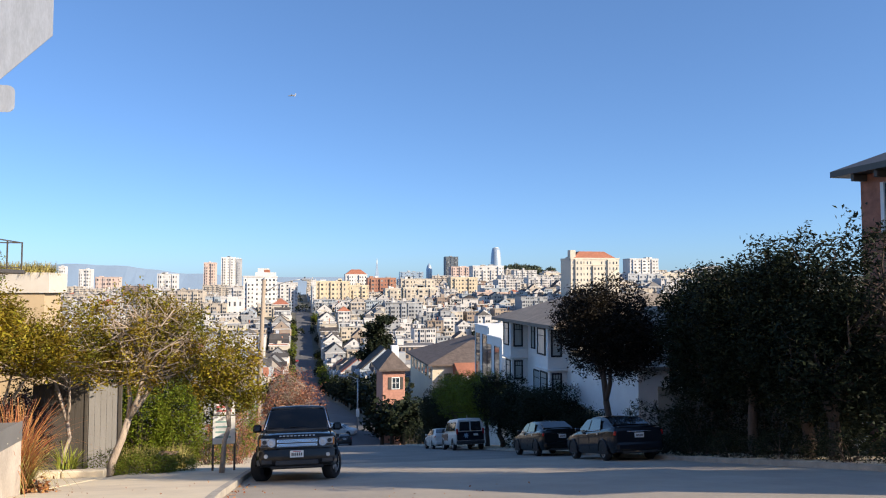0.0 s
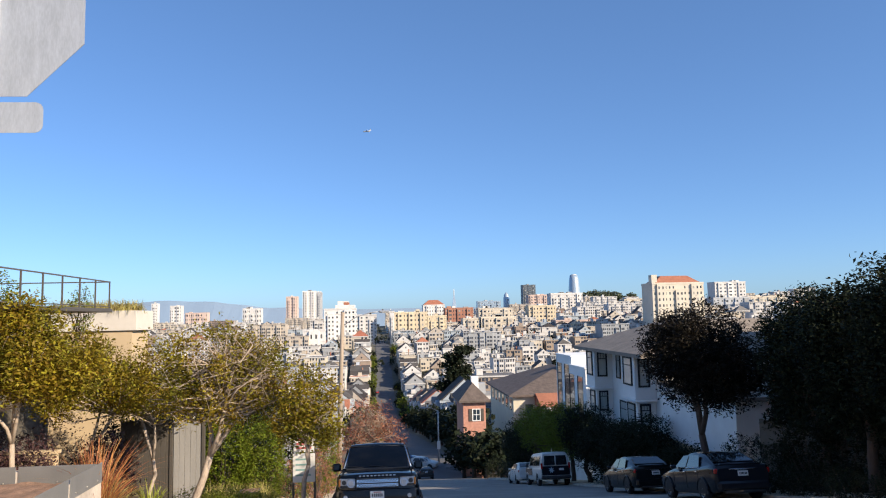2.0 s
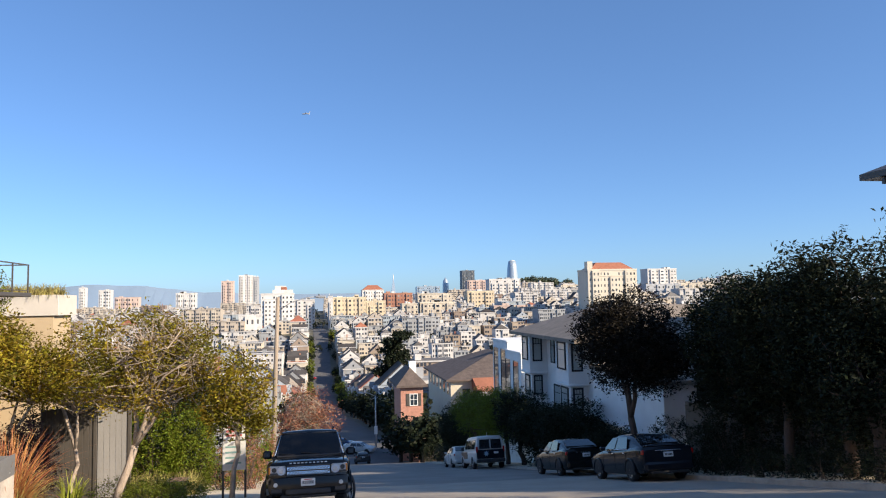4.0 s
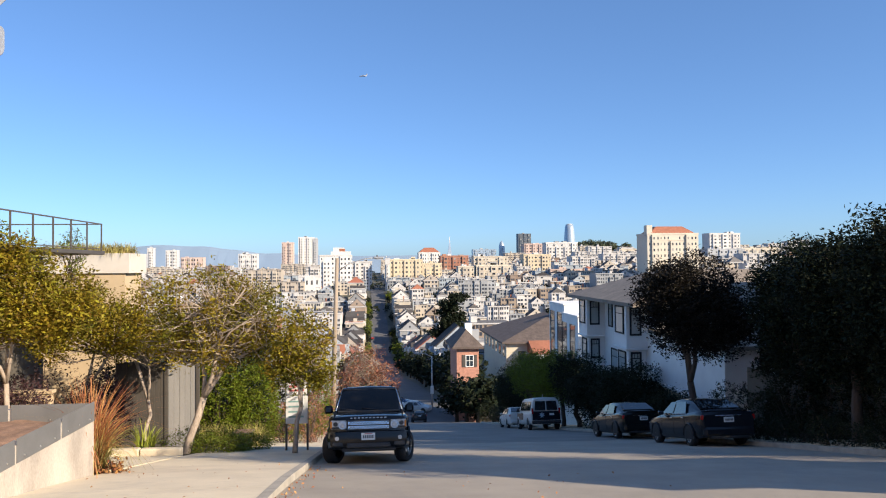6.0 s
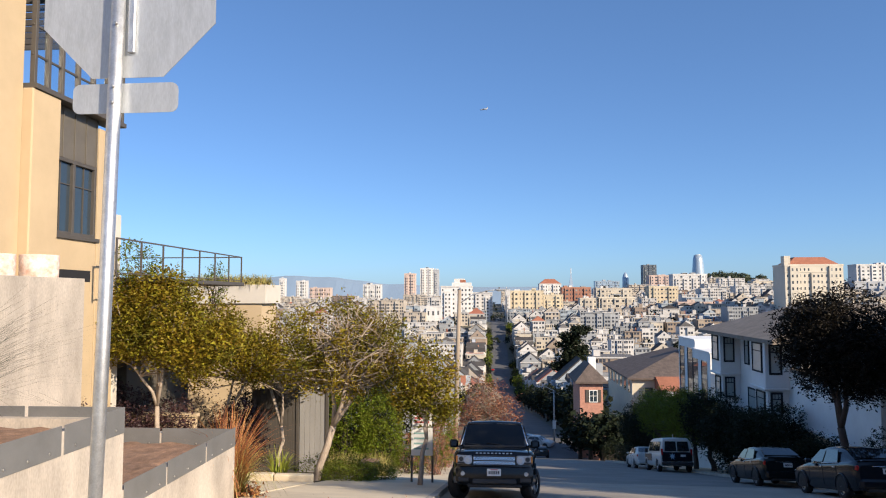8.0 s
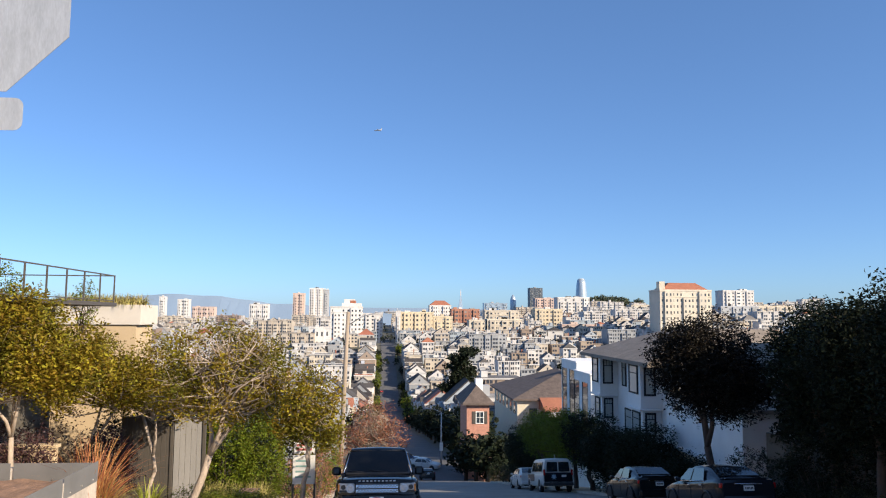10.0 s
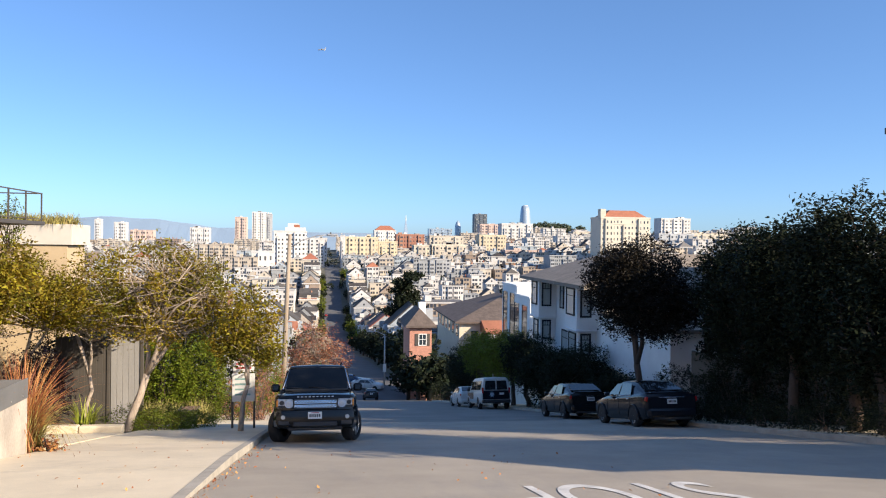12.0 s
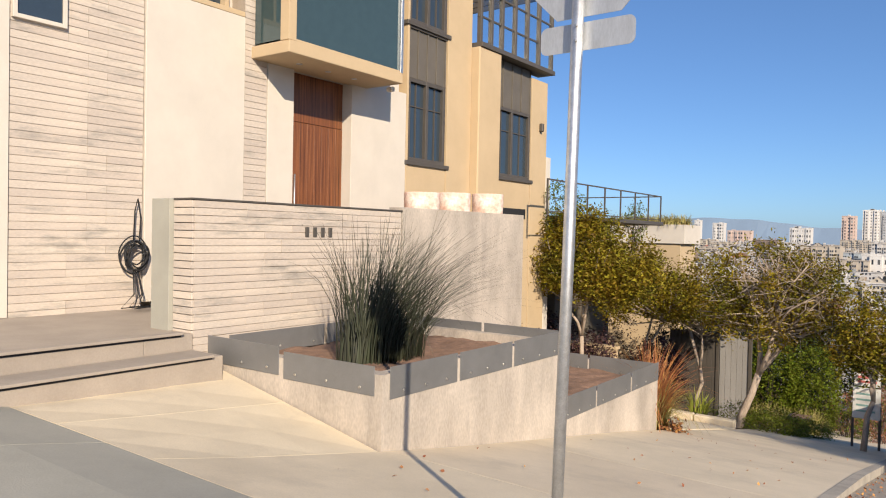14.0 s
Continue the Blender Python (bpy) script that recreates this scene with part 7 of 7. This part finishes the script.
def van(x, y):
    t = thing("van", "white passenger van with a dark lower rear and blue star badge", "van", (x, y + 5.1, G(x, y + 5.1)), rz=180, rx=SLOPE)
    st = [(0.0, 0.75, 0.80, 0.40, 0.85), (0.15, 0.90, 0.94, 0.34, 1.0), (1.1, 0.96, 0.985, 0.32, 1.12), (2.5, 0.96, 0.985, 0.34, 1.12), (4.9, 0.95, 0.98, 0.36, 1.12), (5.1, 0.92, 0.95, 0.42, 1.10)]
    part("body", car_shell(st), M_CARWHITE, t)
    part("cabin", cabin_shell([(0.95, 0.95, 0.90, 1.09, 1.15), (1.7, 0.95, 0.80, 1.10, 1.88), (2.2, 0.95, 0.78, 1.10, 1.98), (4.7, 0.95, 0.78, 1.10, 2.0), (5.06, 0.93, 0.77, 1.08, 1.90)]), M_CARWHITE, t)
    part("rear_panel", box_bm((-0.88, 5.06, 0.62), (0.88, 5.125, 1.16), 0.02), M_CARNAVY, t, "dark blue lower tailgate")
    part("bumper", box_bm((-0.92, 4.95, 0.40), (0.92, 5.2, 0.60), 0.04), M_PLASTIC, t)
    for x0, x1 in ((-0.72, -0.04), (0.04, 0.72)):
        quad("rear_window", [(x1, 5.09, 1.22), (x0, 5.09, 1.22), (x0 * 0.93, 5.065, 1.78), (x1 * 0.93, 5.065, 1.78)], M_CARGLASS, t, 0.02, "dark rear window")
    for s in (-1, 1):
        for y0, y1 in ((1.75, 2.55), (2.65, 3.6), (3.7, 4.75)):
            quad("side_window", [(s * 0.955, y0, 1.22), (s * 0.955, y1, 1.22), (s * 0.83, y1 - 0.03, 1.76), (s * 0.83, y0 + 0.03, 1.76)], M_CARGLASS, t, 0.014 * s)
        part("side_band", box_bm((s * 0.985 - 0.012, 0.6, 0.62), (s * 0.985 + 0.012, 2.6, 1.05), 0.01), M_CARNAVY, t, "dark blue door panel")
        part("tail_light", box_bm((s * 0.86 - 0.05, 5.0, 1.0), (s * 0.86 + 0.06, 5.135, 1.35), 0.015), M_TAIL, t, "red tail light")
        part("mirror", box_bm((s * 1.08 - 0.1, 1.45, 1.12), (s * 1.08 + 0.1, 1.58, 1.34), 0.03), M_PLASTIC, t)
        for yw in (0.95, 4.15):
            arch(t, s * 0.988, yw, 0.36, 0.44, 0.34, M_CARWHITE)
            wheel(t, s * 0.885, yw, 0.36, 0.23, s)
    star = bmesh.new()
    add_prism(star, [(0.28 + (0.20 if k % 2 == 0 else 0.09) * math.sin(k * math.pi / 7), 0.92 + (0.20 if k % 2 == 0 else 0.09) * math.cos(k * math.pi / 7)) for k in range(14)], 5.126, 5.134, "y")
    part("star_badge", star, mat("pale_blue_badge", (0.35, 0.5, 0.62), 0.5), t, "pale blue star-shaped badge")
    part("number_plate", box_bm((-0.5, 5.12, 0.90), (-0.2, 5.14, 1.03), 0.004), M_PLATE, t)
    part("roof_aerial", tube_bm([(0.0, 4.3, 1.99), (0.0, 4.32, 2.22)], [0.03, 0.015], 8), M_CARWHITE, t)
    return t


suv(0.33, 16.35)
sedan(11.25, 20.65, M_CARNAVY, "dark blue-grey saloon car parked at the kerb")
sedan(11.20, 27.6, M_CARGREEN, "dark grey-green saloon car parked at the kerb")
van(11.15, 44.1)
sedan(6.0, 90.5, M_CARBLACK, "small dark car waiting at the foot of the street")
sedan(10.95, 51.0, M_CARWHITE, "white saloon car parked beyond the van")
M_CARRED = paint("red_car_paint", (0.35, 0.02, 0.02), 0.25)
M_CARBLUE = paint("blue_car_paint", (0.03, 0.07, 0.16), 0.2)
sedan(8.4, 99.2, M_CARWHITE, "white car turning across the foot of the hill", 0.0, 68, 0)
sedan(6.2, 104.5, M_CARBLUE, "dark blue car parked across the lower street", 0.0, 90, 0)
sedan(-1.4, 500, M_CARRED, "red car on the far side of the valley", 0.0, 180, 7)
sedan(-0.2, 380, M_CARWHITE, "white car parked along the far street", 0.0, 180, -6)


# ---- street furniture and small things ----
M_LAMPGREY = mat("grey_lamp_paint", (0.42, 0.43, 0.44), 0.5, var=0.08, bump=0, metal=0.4)
up = thing("utility_pole", "weathered wooden utility pole carrying a street lamp arm", "pole", gb(-2.35, 48.0))
zb = G(-2.35, 48.0)
part("pole", tube_bm([(0, 0, -0.3), (0.17, 0, 6), (0.36, 0, 1.9 - zb)], [0.17, 0.15, 0.12], 12), M_POLEWOOD, up)
part("lamp_arm", tube_bm([(0.36, 0, 1.0 - zb), (1.2, 0, 1.55 - zb), (2.2, 0, 1.85 - zb), (2.9, 0, 1.9 - zb)], [0.035, 0.03, 0.03, 0.028], 8), M_LAMPGREY, up, "curved grey lamp arm")
lh = part("lamp_head", box_bm((2.75, -0.14, 1.82 - zb), (3.45, 0.14, 1.97 - zb), 0.05), M_LAMPGREY, up, "grey street lamp head")
part("photocell", tube_bm([(3.0, 0, 1.96 - zb), (3.0, 0, 2.08 - zb)], [0.05, 0.045], 10), M_DARKTRIM, lh)
part("lens", box_bm((2.95, -0.10, 1.79 - zb), (3.4, 0.10, 1.83 - zb), 0.01), M_LAMP, lh)
for k in range(2):
    part("step_pin", tube_bm([(0.2, -0.2, 4 + k * 1.2), (0.2, 0.2, 4 + k * 1.2)], [0.015, 0.015], 6), M_GALV, up)

lp = thing("street_lamp", "slim grey street lamp post with a short arm", "street lamp", (8.9, 108, G(8.9, 108)))
part("post", tube_bm([(0, 0, -0.2), (0, 0, 4), (0, 0, 7.6)], [0.14, 0.11, 0.08], 10), M_LAMPGREY, lp)
part("arm", tube_bm([(0, 0, 7.5), (-1.0, 0, 8.0), (-2.0, 0, 8.1)], [0.06, 0.05, 0.05], 8), M_LAMPGREY, lp)
part("lamp_head", box_bm((-2.7, -0.15, 8.0), (-1.9, 0.15, 8.18), 0.04), M_LAMPGREY, lp)
part("notice", box_bm((-0.25, -0.2, 2.0), (0.25, -0.16, 3.2), 0.01), M_PLATE, lp, "small white notice")

# notice board on two legs
M_BOARD = mat("white_sign_board", (0.76, 0.76, 0.74), 0.5, var=0.05, bump=0)
M_BOARDRED = mat("faded_red_print", (0.55, 0.16, 0.15), 0.5, var=0.1, bump=0)
M_BOARDTEAL = mat("teal_print", (0.25, 0.42, 0.40), 0.5, var=0.1, bump=0)
nb = thing("notice_board", "white notice board with red and teal print on dark legs", "sign", (-1.83, 21.44, G(-1.83, 21.44) + 0.12))
for s in (-0.31, 0.31):
    part("leg", box_bm((s - 0.03, -0.03, -0.2), (s + 0.03, 0.03, 1.15), 0.004), M_DARKTRIM, nb)
    part("leg_top", box_bm((s - 0.015, -0.015, 1.15), (s + 0.015, 0.015, 2.25), 0.003), M_DARKTRIM, nb)
lo_b = part("lower_board", box_bm((-0.32, -0.05, 0.80), (0.32, -0.032, 1.62), 0.005), M_BOARD, nb, "white board with teal print")
for k in range(4):
    part("print_bar", box_bm((-0.24, -0.056, 0.98 + k * 0.15), (0.20 - 0.07 * (k % 2), -0.049, 1.03 + k * 0.15), 0.001), M_BOARDTEAL, lo_b)
up_b = part("upper_board", box_bm((-0.30, -0.05, 1.66), (0.30, -0.032, 2.25), 0.005), M_BOARD, nb, "white board with red print")
for k in range(4):
    part("print_bar", box_bm((-0.22, -0.056, 1.75 + k * 0.12), (0.22 - 0.09 * (k % 2), -0.049, 1.81 + k * 0.12), 0.001), M_BOARDRED, up_b)

# fence and dark boards behind the trees
fn = thing("fence", "grey vertical board fence panels behind the garden trees", "fence", (0, 0, 0))
for k in range(5):
    x = -7.12 + k * 0.2
    part("fence_board", box_bm((x, 27.2, G(x, 27.2) - 0.2), (x + 0.192, 27.24, -2.15), 0.006), M_GREYFENCE, fn)
for x in (-7.2, -6.06):
    part("fence_post", box_bm((x - 0.06, 27.16, G(x, 27.2) - 0.3), (x + 0.06, 27.28, -2.05), 0.01), M_DARKTRIM, fn)
db = thing("dark_fence", "black stained board fence beside the grey panels", "fence", (0, 0, 0))
for k in range(9):
    x = -9.0 + k * 0.2
    part("fence_board", box_bm((x, 27.2, G(x, 27.2) - 0.2), (x + 0.195, 27.24, -2.1), 0.006), M_DARKTRIM, db)
gw = thing("garden_wall", "tan rendered garden wall in dappled tree shade", "wall", kind="structure")
part("wall_panel", box_bm((-16, 21.9, -7), (-9.0, 22.1, -2.3), 0.02), M_STUCCO, gw)
part("wall_coping", box_bm((-16, 21.85, -2.3), (-8.95, 22.15, -2.2), 0.01), M_STUCCO, gw)
sheet("pavement_far", [12.26, 13.5, 15.3], steps(4, 79, 30), M_PAVE, 0.12, 0.1, label="shaded concrete pavement beside the hedges", category="pavement")
sw = thing("boundary_wall", "dark rendered boundary wall behind the kerb hedge", "wall", kind="structure")
for k in range(3, 6):
    y0 = 7.0 + k * 3.4
    part("wall_panel", box_bm((15.32, y0, G(15.3, y0 + 3.4) - 0.3), (15.46, y0 + 3.39, G(15.3, y0) + 2.1), 0.02), M_DARKTRIM, sw)
sm = thing("plant_box", "small dark square plant box on the garden edge", "planter", (-4.0, 25.0, G(-4, 25) + 0.1))
part("box", prism_bm([(-0.25, 0), (0.25, 0), (0.32, 0.55), (-0.32, 0.55)], -0.28, 0.28, "y"), M_DARKTRIM, sm)
part("soil", box_bm((-0.27, -0.25, 0.50), (0.27, 0.25, 0.56), 0.01), M_SOIL, sm)

# pots behind the concrete wall
for k, y in enumerate((10.55, 11.62, 12.9)):
    p = thing("plant_pot", "white cylindrical pot with rust stains behind the wall", "pot", (-8.35, y, 1.15 + 0.05 * k), group="white pots")
    N = 24
    bm = bmesh.new()
    add_tube(bm, [(0, 0, 0), (0, 0, 0.02), (0, 0, 0.98), (0, 0, 1.0), (0, 0, 0.99), (0, 0, 0.85)], [0.31, 0.33, 0.35, 0.345, 0.31, 0.30], N)
    part("pot", bm, mat("rust_stained_white_glaze", (0.78, 0.72, 0.64), 0.6, var=0.28, scale=4, fine=20, bump=0.05, tint=(0.62, 0.32, 0.22)), p)
    part("stand", box_bm((-0.3, -0.3, -0.5), (0.3, 0.3, 0.0), 0.01), M_CONC, p)

# cable coil on the stone wall
cc = thing("cable_coil", "coil of black cable hanging on the stone wall", "cable", (FX + 0.06, 5.84, 0.92))
rnd = random.Random(8)
for k in range(9):
    r = rnd.uniform(0.17, 0.30)
    oy, oz = rnd.uniform(-0.04, 0.04), rnd.uniform(-0.05, 0.05)
    ring = [Vector((0.03 + 0.012 * k + 0.02 * math.sin(a * 3 + k), oy + r * 0.8 * math.cos(a), oz + r * math.sin(a))) for a in [2 * math.pi * i / 28 for i in range(29)]]
    part("loop", tube_bm(ring, [0.012] * 29, 5), M_BLACK, cc)
part("hanging_end", tube_bm([(0.03, -0.02, 0.2), (0.03, 0.0, 0.7), (0.03, 0.05, 0.9), (0.03, 0.10, 0.6), (0.03, 0.08, 0.2)], [0.011] * 5, 6), M_BLACK, cc)
for k in range(4):
    a = rnd.uniform(-0.3, 0.3)
    part("floor_end", tube_bm([(0.05, a * 0.3, -0.2), (0.15, a * 0.7, -0.6), (0.25 + 0.1 * k, a - 0.3, -0.78), (0.3, a + 0.35, -0.79)], [0.011] * 4, 6), M_BLACK, cc)

# painted word on the street, read from downhill
txt = bpy.data.curves.new("stop_marking", "FONT")
txt.body, txt.size, txt.align_x, txt.align_y, txt.extrude = "STOP", 1.0, "CENTER", "CENTER", 0.0
tmp = bpy.data.objects.new("stop_marking", txt)
dg = bpy.context.evaluated_depsgraph_get()
scene.collection.objects.link(tmp)
dg.update()
me = bpy.data.meshes.new_from_object(tmp.evaluated_get(bpy.context.evaluated_depsgraph_get()))
bpy.data.objects.remove(tmp)
me.transform(Matrix.Diagonal((1.15, 3.0, 1, 1)))
bm = bmesh.new()
bm.from_mesh(me)
bmesh.ops.subdivide_edges(bm, edges=[e for e in bm.edges if e.calc_length() > 0.4], cuts=3)
for v in bm.verts:
    wx, wy = 4.05 - v.co.x, 7.65 - v.co.y
    v.co = Vector((wx, wy, G(wx, wy) + 0.008))
bm.to_mesh(me)
bm.free()
me.materials.clear()
me.materials.append(M_MARK)
tagged(new("stop_marking", me), "worn white STOP lettering painted on the street", "road marking", kind="structure")

# fallen leaves along the kerb and on the pavement
def litter(label, n, seed, place, size=0.07):
    rnd = np.random.RandomState(seed)
    pts = []
    for k in range(n):
        x, y = place(rnd)
        pts.append((x, y, G(x, y) + (pave(y) + 0.02 if x < KERB_L else 0.02)))
    t = thing("fallen_leaves", label, "leaves", (0, 0, 0), kind="stuff")
    leaves_mesh("leaf_scatter", np.array(pts), size, M_DRYLEAF, t, 0.6, rnd=rnd)


litter("dry orange leaves lying along the kerb", 150, 401, lambda r: (KERB_L + 0.03 + abs(r.normal()) * 0.16, r.uniform(4, 16)), 0.05)
litter("scattered dry leaves on the pavement", 60, 402, lambda r: (r.uniform(-4.4, -1.3), r.uniform(3.5, 16)), 0.05)
litter("dry leaves in the step corner", 40, 403, lambda r: (-7.25 + r.normal() * 0.06, 4.95 + r.normal() * 0.06), 0.09)
litter("scattered leaf scraps on the street", 70, 404, lambda r: (r.uniform(-0.6, 5), r.uniform(5, 14)), 0.05)

# small aircraft in the sky
ac = thing("airplane", "small distant white airliner in the clear sky", "airplane", (-20.8, 1500, 394.7), rz=-25)
part("fuselage", tube_bm([(-9, 0, 0), (-7, 0, 0), (6, 0, 0), (9, 0, 0.6)], [0.4, 1.2, 1.2, 0.4], 10), M_CARWHITE, ac)
for s in (-1, 1):
    w = bmesh.new()
    add_prism(w, [(-2.0, s * 0.8), (1.5, s * 0.8), (4.0, s * 8.5), (2.8, s * 8.5)], -0.15, 0.15, "z")
    part("wing", w, M_CARWHITE, ac)
fin = bmesh.new()
add_prism(fin, [(6, 0.8), (8.5, 0.8), (9.5, 4.2), (8.3, 4.2)], -0.12, 0.12, "y")
part("fin", fin, M_CARWHITE, ac)
